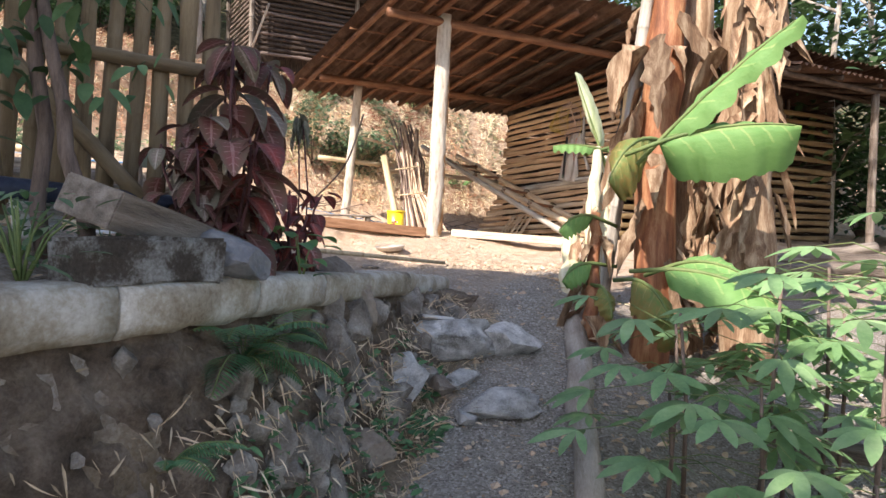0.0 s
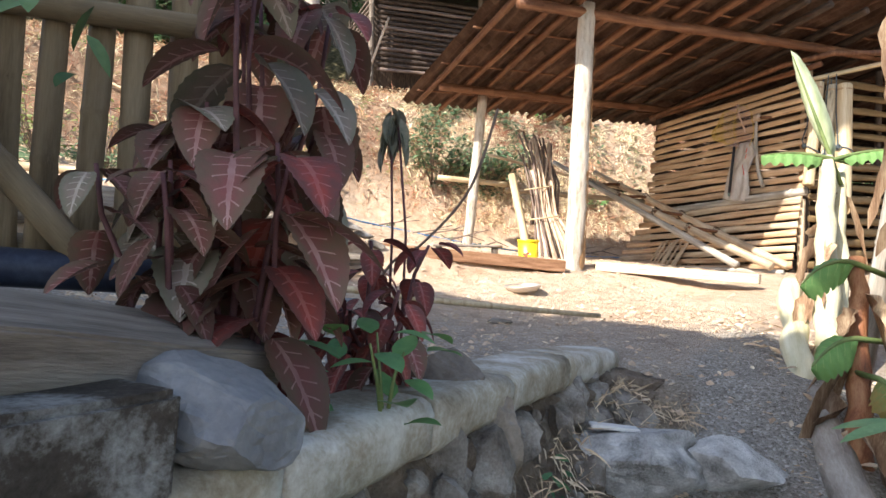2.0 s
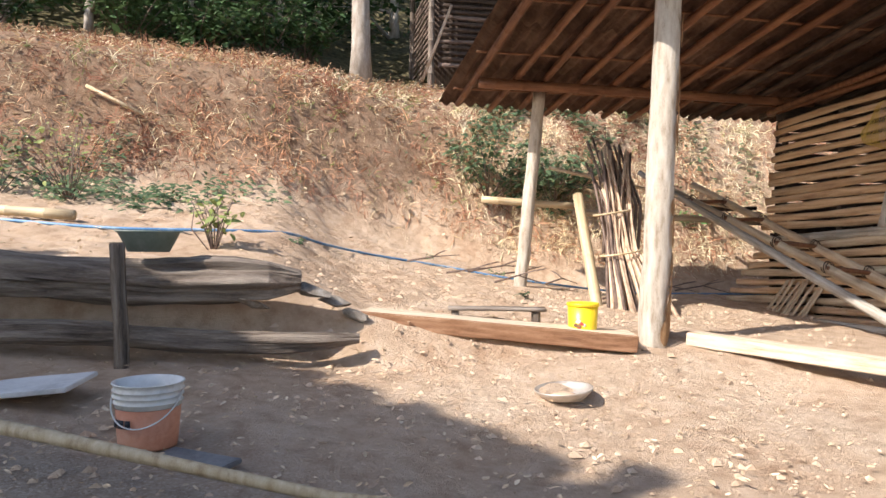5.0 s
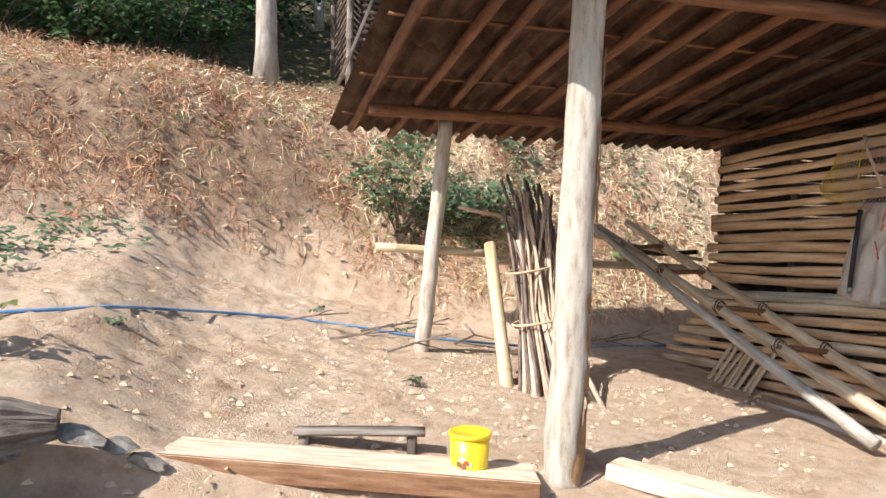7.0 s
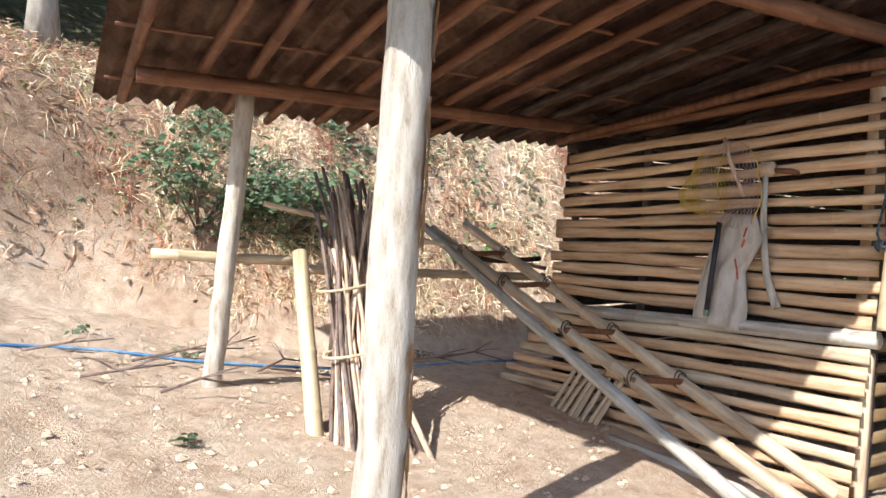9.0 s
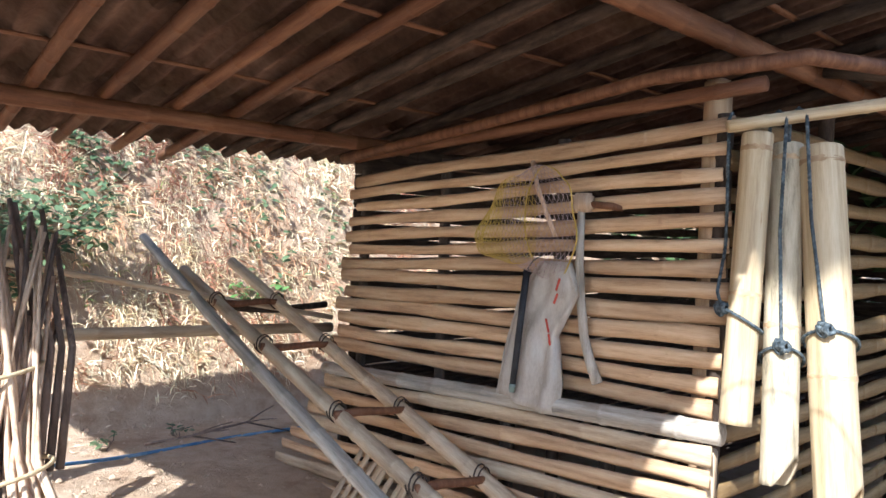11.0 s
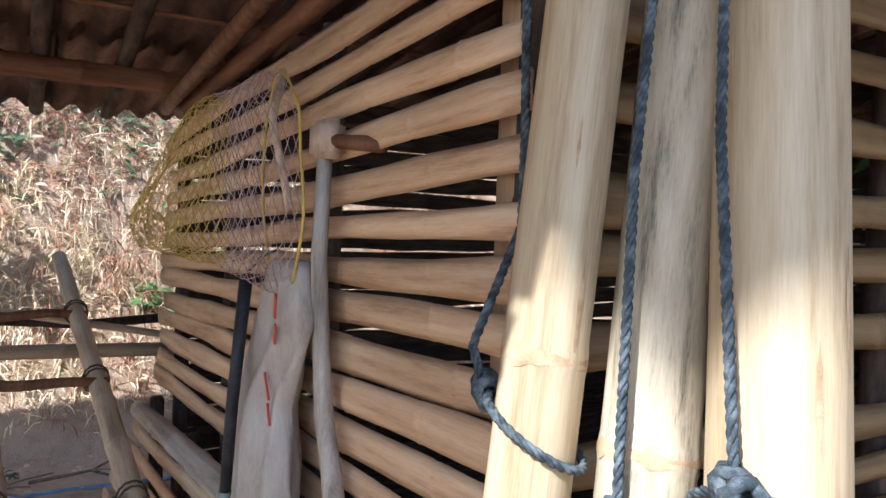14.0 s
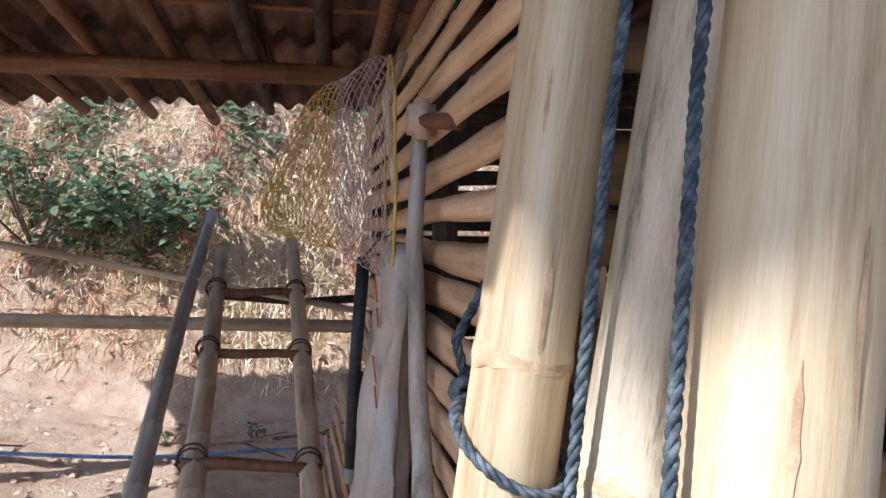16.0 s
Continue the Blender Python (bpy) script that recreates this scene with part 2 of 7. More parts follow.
def veined(name, base, edge, vein):
    """Leaf whose midrib and side veins differ from the blade, along the leaf's own UV."""
    m = bpy.data.materials.new(name)
    m.use_nodes = True
    nd, ln = m.node_tree.nodes, m.node_tree.links
    bs = nd["Principled BSDF"]
    uv, sp = nd.new("ShaderNodeUVMap"), nd.new("ShaderNodeSeparateXYZ")
    ln.new(uv.outputs[0], sp.inputs[0])

    def math_node(op, a, b=None):
        n = nd.new("ShaderNodeMath")
        n.operation = op
        for i, v in enumerate((a, b)):
            if v is None:
                continue
            if isinstance(v, (int, float)):
                n.inputs[i].default_value = v
            else:
                ln.new(v, n.inputs[i])
        return n.outputs[0]
    ax = math_node("ABSOLUTE", math_node("SUBTRACT", sp.outputs[0], 0.5))
    nz = nd.new("ShaderNodeTexNoise")
    nz.inputs["Scale"].default_value, nz.inputs["Detail"].default_value = 40, 5
    wob = math_node("MULTIPLY", math_node("SUBTRACT", nz.outputs[0], 0.5), 0.09)
    mid = math_node("LESS_THAN", math_node("ADD", ax, wob), 0.05)
    ribs = math_node("PINGPONG", math_node("ADD", math_node("SUBTRACT", math_node("MULTIPLY", sp.outputs[1], 7.0), math_node("MULTIPLY", ax, 2.2)), wob), 0.5)
    near = math_node("LESS_THAN", ax, math_node("ADD", 0.27, wob))
    rib = math_node("MULTIPLY", math_node("LESS_THAN", ribs, 0.06), near)
    v = math_node("MAXIMUM", mid, rib)
    m1, m2 = nd.new("ShaderNodeMix"), nd.new("ShaderNodeMix")
    m1.data_type = m2.data_type = "RGBA"
    blot = nd.new("ShaderNodeTexNoise")
    blot.inputs["Scale"].default_value = 14
    ln.new(math_node("MULTIPLY", math_node("ADD", ax, math_node("SUBTRACT", blot.outputs[0], 0.35)), 1.6), m1.inputs[0])
    m1.clamp_factor = True
    m1.inputs[6].default_value, m1.inputs[7].default_value = (*base, 1), (*edge, 1)
    ln.new(math_node("MULTIPLY", v, math_node("MULTIPLY", blot.outputs[0], 0.75)), m2.inputs[0])
    ln.new(m1.outputs[2], m2.inputs[6])
    m2.inputs[7].default_value = (*vein, 1)
    hv, geo, mr = nd.new("ShaderNodeHueSaturation"), nd.new("ShaderNodeNewGeometry"), nd.new("ShaderNodeMapRange")
    mr.inputs["To Min"].default_value, mr.inputs["To Max"].default_value = 0.65, 1.35
    ln.new(geo.outputs["Random Per Island"], mr.inputs["Value"])
    ln.new(mr.outputs[0], hv.inputs["Value"])
    ln.new(m2.outputs[2], hv.inputs["Color"])
    ln.new(hv.outputs[0], bs.inputs["Base Color"])
    bs.inputs["Roughness"].default_value = 0.6
    bs.inputs["Specular IOR Level"].default_value = 0.25
    bp = nd.new("ShaderNodeBump")
    bp.inputs["Strength"].default_value, bp.inputs["Distance"].default_value = 0.5, 0.004
    ln.new(math_node("ADD", v, nz.outputs[0]), bp.inputs["Height"])
    ln.new(bp.outputs[0], bs.inputs["Normal"])
    tr, mx = nd.new("ShaderNodeBsdfTranslucent"), nd.new("ShaderNodeMixShader")
    ln.new(hv.outputs[0], tr.inputs[0])
    mx.inputs[0].default_value = 0.2
    ln.new(bs.outputs[0], mx.inputs[1])
    ln.new(tr.outputs[0], mx.inputs[2])
    ln.new(mx.outputs[0], nd["Material Output"].inputs[0])
    return m


COLEUS = veined("coleus_purple_leaf", (0.21, 0.068, 0.064), (0.14, 0.09, 0.062), (0.60, 0.38, 0.35))
COLEUS_GREY = veined("coleus_faded_leaf", (0.29, 0.21, 0.175), (0.18, 0.165, 0.115), (0.70, 0.60, 0.51))
COLEUS_RED = veined("coleus_red_leaf", (0.33, 0.06, 0.048), (0.15, 0.06, 0.052), (0.54, 0.24, 0.21))
BANANA = veined("banana_leaf_blade", (0.13, 0.27, 0.08), (0.17, 0.31, 0.10), (0.36, 0.42, 0.16))
BANANA_OLD = veined("banana_leaf_scorched", (0.12, 0.21, 0.06), (0.26, 0.19, 0.06), (0.40, 0.34, 0.14))


def ground_material():
    m = bpy.data.materials.new("earth")
    m.use_nodes = True
    nd, ln = m.node_tree.nodes, m.node_tree.links
    bs = nd["Principled BSDF"]
    geo = nd.new("ShaderNodeNewGeometry")

    def noise_tex(s, d=8, r=0.6):
        n = nd.new("ShaderNodeTexNoise")
        n.inputs["Scale"].default_value, n.inputs["Detail"].default_value, n.inputs["Roughness"].default_value = s, d, r
        ln.new(geo.outputs["Position"], n.inputs["Vector"])
        return n.outputs[0]

    def ramp(v, cols, lo=0.32, hi=0.68):
        r = nd.new("ShaderNodeValToRGB")
        e = r.color_ramp.elements
        while len(e) < len(cols):
            e.new(0.5)
        for i, c in enumerate(cols):
            e[i].position, e[i].color = lo + (hi - lo) * i / (len(cols) - 1), (*c, 1)
        ln.new(v, r.inputs[0])
        return r.outputs[0]

    def mix(f, a, b):
        x = nd.new("ShaderNodeMix")
        x.data_type = "RGBA"
        ln.new(f, x.inputs[0])
        ln.new(a, x.inputs[6])
        ln.new(b, x.inputs[7])
        return x.outputs[2]
    big, mid, fin = noise_tex(1.3, 6), noise_tex(9, 8), noise_tex(70, 6, 0.75)
    soil = mix(fin, ramp(big, [(0.46, 0.30, 0.195), (0.60, 0.44, 0.31), (0.66, 0.52, 0.39)]), ramp(mid, [(0.33, 0.205, 0.125), (0.59, 0.435, 0.305), (0.72, 0.58, 0.445)]))
    grit = mix(fin, ramp(mid, [(0.25, 0.21, 0.17), (0.44, 0.39, 0.33), (0.55, 0.50, 0.44)]), ramp(fin, [(0.10, 0.085, 0.07), (0.30, 0.275, 0.245), (0.50, 0.475, 0.44)]))
    vor = nd.new("ShaderNodeTexVoronoi")
    vor.inputs["Scale"].default_value = 105
    ln.new(geo.outputs["Position"], vor.inputs["Vector"])
    vs = nd.new("ShaderNodeSeparateColor")
    ln.new(vor.outputs["Color"], vs.inputs[0])
    grit = mix(vs.outputs[0], grit, ramp(vs.outputs[1], [(0.21, 0.18, 0.145), (0.46, 0.415, 0.355), (0.66, 0.62, 0.56)], 0.1, 0.95))
    litter = mix(fin, ramp(mid, [(0.09, 0.047, 0.028), (0.24, 0.14, 0.085), (0.42, 0.29, 0.19)]), ramp(fin, [(0.05, 0.028, 0.016), (0.25, 0.16, 0.10), (0.50, 0.38, 0.25)]))
    wood = ramp(mid, [(0.05, 0.045, 0.025), (0.12, 0.105, 0.055), (0.22, 0.18, 0.10)])
    at = nd.new("ShaderNodeAttribute")
    at.attribute_name = "cover"
    sep = nd.new("ShaderNodeSeparateColor")
    ln.new(at.outputs["Color"], sep.inputs[0])
    col = mix(sep.outputs[0], soil, grit)
    col = mix(sep.outputs[1], col, litter)
    col = mix(sep.outputs[2], col, wood)
    ln.new(col, bs.inputs["Base Color"])
    bs.inputs["Roughness"].default_value = 0.95
    bs.inputs["Specular IOR Level"].default_value = 0.15
    ad = nd.new("ShaderNodeMath")
    ln.new(mid, ad.inputs[0])
    ln.new(fin, ad.inputs[1])
    bp = nd.new("ShaderNodeBump")
    bp.inputs["Strength"].default_value, bp.inputs["Distance"].default_value = 0.9, 0.028
    ad2 = nd.new("ShaderNodeMath")
    ad2.operation = "MULTIPLY_ADD"
    ln.new(vor.outputs["Distance"], ad2.inputs[0])
    nm = nd.new("ShaderNodeMath")
    nm.operation = "MULTIPLY"
    ln.new(sep.outputs[0], nm.inputs[0])
    nm.inputs[1].default_value = -0.55
    ln.new(nm.outputs[0], ad2.inputs[1])
    ln.new(ad.outputs[0], ad2.inputs[2])
    ln.new(ad2.outputs[0], bp.inputs["Height"])
    ln.new(bp.outputs[0], bs.inputs["Normal"])
    return m


EARTH = ground_material()

# ---- helpers of this scene ----
ORIGIN = Vector((2.15, 8.87, 0))
UX, VX = Vector((math.cos(ANG), math.sin(ANG), 0)), Vector((-math.sin(ANG), math.cos(ANG), 0))
rng = random.Random(5)


def S(a, b, z):
    """Place in the shed's own axes: a along its front, b away from the yard."""
    return ORIGIN + UX * a + VX * b + Vector((0, 0, z))


def shed_axes(x, y):
    r = Vector((x - ORIGIN.x, y - ORIGIN.y, 0))
    return r.dot(UX), r.dot(VX)


def curve(v, xs, zs):
    return float(np.interp(v, xs, zs))


def smooth(v, lo, hi):
    t = min(1.0, max(0.0, (v - lo) / (hi - lo)))
    return t * t * (3 - 2 * t)


def thing(name, at, label, category, group="", kind=""):
    ob = new(name)
    ob.empty_display_size = 0.05
    ob.location = at
    return tagged(ob, label, category, group, kind)


def finish(bm_or_mesh, name, material, smooth_shade=True):
    if isinstance(bm_or_mesh, bmesh.types.BMesh):
        me = bpy.data.meshes.new(name)
        bm_or_mesh.normal_update()
        bm_or_mesh.to_mesh(me)
        bm_or_mesh.free()
    else:
        me = bm_or_mesh
    if not me.materials:
        me.materials.append(material)
    if smooth_shade:
        me.polygons.foreach_set("use_smooth", [True] * len(me.polygons))
    return me


def world_of(ob):
    m = ob.matrix_basis.copy()
    while ob.parent:
        ob = ob.parent
        m = ob.matrix_basis @ m
    return m


def part(name, bm, material, parent=None, label="", m=None, flat=False):
    """One mesh object; m is its pose in the world."""
    ob = new(name, finish(bm, name, material, not flat))
    m = m or Matrix()
    if parent is not None:
        ob.parent = parent
        ob.matrix_basis = world_of(parent).inverted() @ m
    else:
        ob.matrix_basis = m
    return tagged(ob, label)


def along(p, q, out=None):
    """Pose at p whose z runs to q and whose x turns to out."""
    z = (Vector(q) - Vector(p)).normalized()
    ref = Vector(out) if out is not None else (Vector((0, 0, 1)) if abs(z.z) < 0.9 else Vector((1, 0, 0)))
    x = (ref - z * ref.dot(z)).normalized()
    y = z.cross(x)
    m = Matrix((x, y, z)).transposed().to_4x4()
    return Matrix.Translation(p) @ m


def sweep(points, radii, sides=10, wob=0.0, seed=0, cap=True):
    """A round body along a line of points."""
    bm = bmesh.new()
    rings = []
    pts = [Vector(p) for p in points]
    n = len(pts)
    ref = None
    for i, p in enumerate(pts):
        d = (pts[min(i + 1, n - 1)] - pts[max(i - 1, 0)]).normalized()
        if ref is None:
            ref = Vector((1, 0, 0)) if abs(d.x) < 0.9 else Vector((0, 1, 0))
        ref = (ref - d * ref.dot(d)).normalized()
        side = d.cross(ref)
        ring = []
        for k in range(sides):
            an = 2 * math.pi * k / sides
            w = 1.0
            if wob:
                w += wob * noise.noise(Vector((math.cos(an) * 1.3 + seed, math.sin(an) * 1.3, i * 0.45 + seed * 3.1)))
            ring.append(bm.verts.new(p + (ref * math.cos(an) + side * math.sin(an)) * radii[i] * w))
        rings.append(ring)
    for a, b in zip(rings, rings[1:]):
        for k in range(sides):
            bm.faces.new((a[k], a[(k + 1) % sides], b[(k + 1) % sides], b[k]))
    if cap:
        bm.faces.new(rings[0][::-1])
        bm.faces.new(rings[-1])
    return bm


def bamboo_bm(length, r0, r1=None, step=0.3, sides=12, bend=0.0, seed=0, hollow=False):
    """A bamboo cane along z with swollen nodes."""
    r1 = r1 or r0
    g = random.Random(seed)
    pts, rad = [], []
    z, nodes = 0.0, []
    z = g.uniform(0.3, 1.0) * step
    while z < length - 0.03:
        nodes.append(z)
        z += step * g.uniform(0.8, 1.15)
    zs = {0.0, length}
    for k in nodes:
        zs.update((k - 0.012, k - 0.004, k + 0.004, k + 0.014))
    for k in range(1, 6):
        zs.add(length * k / 6)
    ph = g.uniform(0, 6)
    for z in sorted(v for v in zs if 0 <= v <= length):
        t = z / length
        bulge = 1.0
        for k in nodes:
            if abs(z - k) < 0.006:
                bulge = 1.09
        pts.append((bend * math.sin(math.pi * t) * math.cos(ph), bend * math.sin(math.pi * t) * math.sin(ph), z))
        rad.append((r0 + (r1 - r0) * t) * bulge)
    bm = sweep(pts, rad, sides, cap=not hollow)
    return bm


def cane(name, p, q, r0, r1=None, material=None, parent=None, label="", seed=0, step=0.3, bend=0.0, sides=12):
    p, q = Vector(p), Vector(q)
    return part(name, bamboo_bm((q - p).length, r0, r1, step, sides, bend, seed), material or BAMBOO, parent, label, along(p, q))


def stick(name, pts, r0, r1, material, parent=None, label="", sides=7, seed=0):
    pts = [Vector(p) for p in pts]
    o = pts[0].copy()
    n = len(pts)
    rad = [r0 + (r1 - r0) * i / (n - 1) for i in range(n)]
    return part(name, sweep([p - o for p in pts], rad, sides, 0.15, seed), material, parent, label, Matrix.Translation(o))


def lerp_pts(p, q, n, amp=0.0, seed=0):
    g = random.Random(seed)
    p, q = Vector(p), Vector(q)
    return [p.lerp(q, i / (n - 1)) + Vector((g.uniform(-amp, amp), g.uniform(-amp, amp), g.uniform(-amp, amp))) * (0 if i in (0, n - 1) else 1) for i in range(n)]


def slat_bm(length, width, thick=0.010, seed=0):
    """Split bamboo: a shallow gutter section along z with wavering edges and nodes; its face is +x."""
    g = random.Random(seed)
    bm = bmesh.new()
    rows = []
    n = max(8, int(length / 0.12))
    ph, node = g.uniform(0, 9), g.uniform(0.15, 0.4)
    cuts = [length * i / n for i in range(n + 1)]
    while node < length:
        cuts += [node - 0.012, node, node + 0.012]
        node += g.uniform(0.28, 0.42)
    nodes = set(round(c, 4) for c in cuts[n + 2::3])
    for z in sorted(c for c in cuts if 0 <= c <= length):
        w = width * (1 + 0.10 * math.sin(z * 5 + ph) + 0.06 * math.sin(z * 13 + ph))
        lift = 0.006 * math.sin(z * 2.3 + ph)
        dy = 0.006 * math.sin(z * 3.7 + 2 * ph)
        up = 0.004 if round(z, 4) in nodes else 0.0
        row = []
        for y, x in ((-0.5, 0.0), (-0.28, 0.75), (0.0, 1.0), (0.28, 0.75), (0.5, 0.0), (0.42, -0.55), (0.0, -0.2), (-0.42, -0.55)):
            row.append(bm.verts.new((x * thick + lift + up, y * w + dy, z)))
        rows.append(row)
    for a, b in zip(rows, rows[1:]):
        for k in range(8):
            bm.faces.new((a[k], a[(k + 1) % 8], b[(k + 1) % 8], b[k]))
    bm.faces.new(rows[0][::-1])
    bm.faces.new(rows[-1])
    return bm


def slat(p, q, width, out, material, parent, seed, thick=0.010, name="slat", label=""):
    p, q = Vector(p), Vector(q)
    return part(name, slat_bm((q - p).length, width, thick, seed), material, parent, label, along(p, q, out))


def box_bm(sx, sy, sz, bevel=0.006, jag=0.0, seed=0, cuts=4):
    """A worn board or block, centred, its edges rounded and slightly uneven."""
    bm = bmesh.new()
    bmesh.ops.create_cube(bm, size=1)
    bmesh.ops.scale(bm, vec=(sx, sy, sz), verts=bm.verts)
    if cuts:
        long_axis = max(range(3), key=lambda i: (sx, sy, sz)[i])
        es = [e for e in bm.edges if abs((e.verts[0].co - e.verts[1].co)[long_axis]) > 0.5 * (sx, sy, sz)[long_axis]]
        bmesh.ops.subdivide_edges(bm, edges=es, cuts=cuts, use_grid_fill=True)
    if jag:
        for v in bm.verts:
            v.co += noise.noise_vector(v.co * 4 + Vector((seed, 0, seed))) * jag
    if bevel:
        bmesh.ops.bevel(bm, geom=[e for e in bm.edges if len(e.link_faces) == 2 and e.calc_face_angle(0) > 0.6], offset=bevel, segments=2, affect="EDGES")
    return bm


def rock_bm(sx, sy, sz, seed=0, rough=0.35, sub=3, flat=0.0):
    bm = bmesh.new()
    bmesh.ops.create_icosphere(bm, subdivisions=sub, radius=0.5)
    o = Vector((seed * 1.7, seed * 0.6, -seed))
    g = random.Random(seed)
    cutsn = [(Vector((g.uniform(-1, 1), g.uniform(-1, 1), g.uniform(-1, 1))).normalized(), g.uniform(0.22, 0.40)) for _ in range(15)]
    for v in bm.verts:
        d = v.co.normalized()
        r = 0.5 * (1 + rough * noise.noise(d * 1.6 + o) + 0.12 * noise.noise(d * 5 + o))
        p = d * r
        for nrm, lim in cutsn:
            k = p.dot(nrm) - lim
            if k > 0:
                p -= nrm * k * 0.97
        p += d * (0.014 * noise.noise(d * 11 + o) + 0.010 * noise.noise(d * 26 + o))
        v.co = Vector((p.x * sx, p.y * sy, p.z * sz))
    return bm


def quads(name, verts, faces, material, uvs=None):
    me = bpy.data.meshes.new(name)
    me.from_pydata(verts, [], faces)
    if uvs:
        lay = me.uv_layers.new(name="UVMap")
        idx = np.empty(len(me.loops), dtype=np.int32)
        me.loops.foreach_get("vertex_index", idx)
        lay.data.foreach_set("uv", np.array(uvs, dtype=np.float32)[idx].ravel())
    me.materials.append(material)
    me.update()
    return me


class Leaves:
    """Gathers many leaf blades into one mesh."""

    def __init__(self):
        self.v, self.f, self.uv = [], [], []

    def blade(self, base, tip_dir, face, length, width, droop=0.25, fold=0.25, segs=6, notch=0.0, shape=0.9, torn=0.0, seed=0, twist=0.0):
        """One leaf from base along tip_dir, its upper face towards face."""
        d = Vector(tip_dir).normalized()
        f = Vector(face)
        f = (f - d * f.dot(d))
        f = f.normalized() if f.length > 1e-4 else d.orthogonal().normalized()
        s = d.cross(f)
        start = len(self.v)
        g = random.Random(seed)
        down = Vector((0, 0, -1))
        p = Vector(base)
        cur = d.copy()
        for i in range(segs + 1):
            t = i / segs
            prof = (math.sin(math.pi * min(1.0, t ** shape)) ** 0.75) if 0 < t < 1 else 0.02
            w = 0.5 * width * prof
            jag = 1 + (notch * (1 if i % 2 else -1))
            if torn and 0 < i < segs:
                jag *= 1 - torn * g.random()
            upn = s.cross(cur).normalized() * (-1)
            if upn.dot(f) < 0:
                upn = -upn
            sd = (s * math.cos(twist * t) + upn * math.sin(twist * t))
            for k, u in ((-1, 0.0), (0, 0.5), (1, 1.0)):
                q = p + sd * (k * w * jag) + upn * (abs(k) * fold * w)
                self.v.append(tuple(q))
                self.uv.append((u, t))
            cur = (cur + down * droop / segs).normalized()
            p = p + cur * (length / segs)
        for i in range(segs):
            a = start + i * 3
            self.f.append((a, a + 1, a + 4, a + 3))
            self.f.append((a + 1, a + 2, a + 5, a + 4))

    def wide(self, base, tip_dir, face, length, width, droop=0.3, fold=0.15, segs=14, lobes=0.0, seed=0, cols=3):
        """A broad leaf with several columns across, so that its halves can hang."""
        d = Vector(tip_dir).normalized()
        f = Vector(face)
        f = (f - d * f.dot(d)).normalized()
        s = d.cross(f)
        g = random.Random(seed)
        start, n = len(self.v), 2 * cols + 1
        p, cur = Vector(base), d.copy()
        for i in range(segs + 1):
            t = i / segs
            prof = (math.sin(math.pi * t ** 0.8) ** 0.6) if 0 < t < 1 else 0.03
            upn = s.cross(cur).normalized()
            if upn.dot(f) < 0:
                upn = -upn
            wl, wr = (0.5 * width * prof * (1 - lobes * g.random() ** 3) for _ in range(2))
            wave = 0.012 * math.sin(i * 1.7 + seed)
            for k in range(-cols, cols + 1):
                h = abs(k) / cols
                w = (wl if k < 0 else wr) * h * (1 if k > 0 else -1)
                hang = -fold * h * h * width + wave * h
                self.v.append(tuple(p + s * w * math.cos(fold * 1.2 * h) + upn * hang))
                self.uv.append((0.5 + 0.5 * k / cols, t))
            cur = (cur + Vector((0, 0, -1)) * droop / segs).normalized()
            p = p + cur * (length / segs)
        for i in range(segs):
            for k in range(n - 1):
                a = start + i * n + k
                self.f.append((a, a + 1, a + n + 1, a + n))

    def mesh(self, name, material):
        return quads(name, self.v, self.f, material, self.uv)

# ---- ground ----
def ledge_x(y):
    """Where the edge of the upper terrace runs beside the path."""
    return curve(y, (-4, 0.3, 1.5, 1.86, 2.5, 3.3, 4.28, 4.9), (-2.4, -1.5, -0.95, -0.72, -0.52, -0.30, 0.0, 0.3))


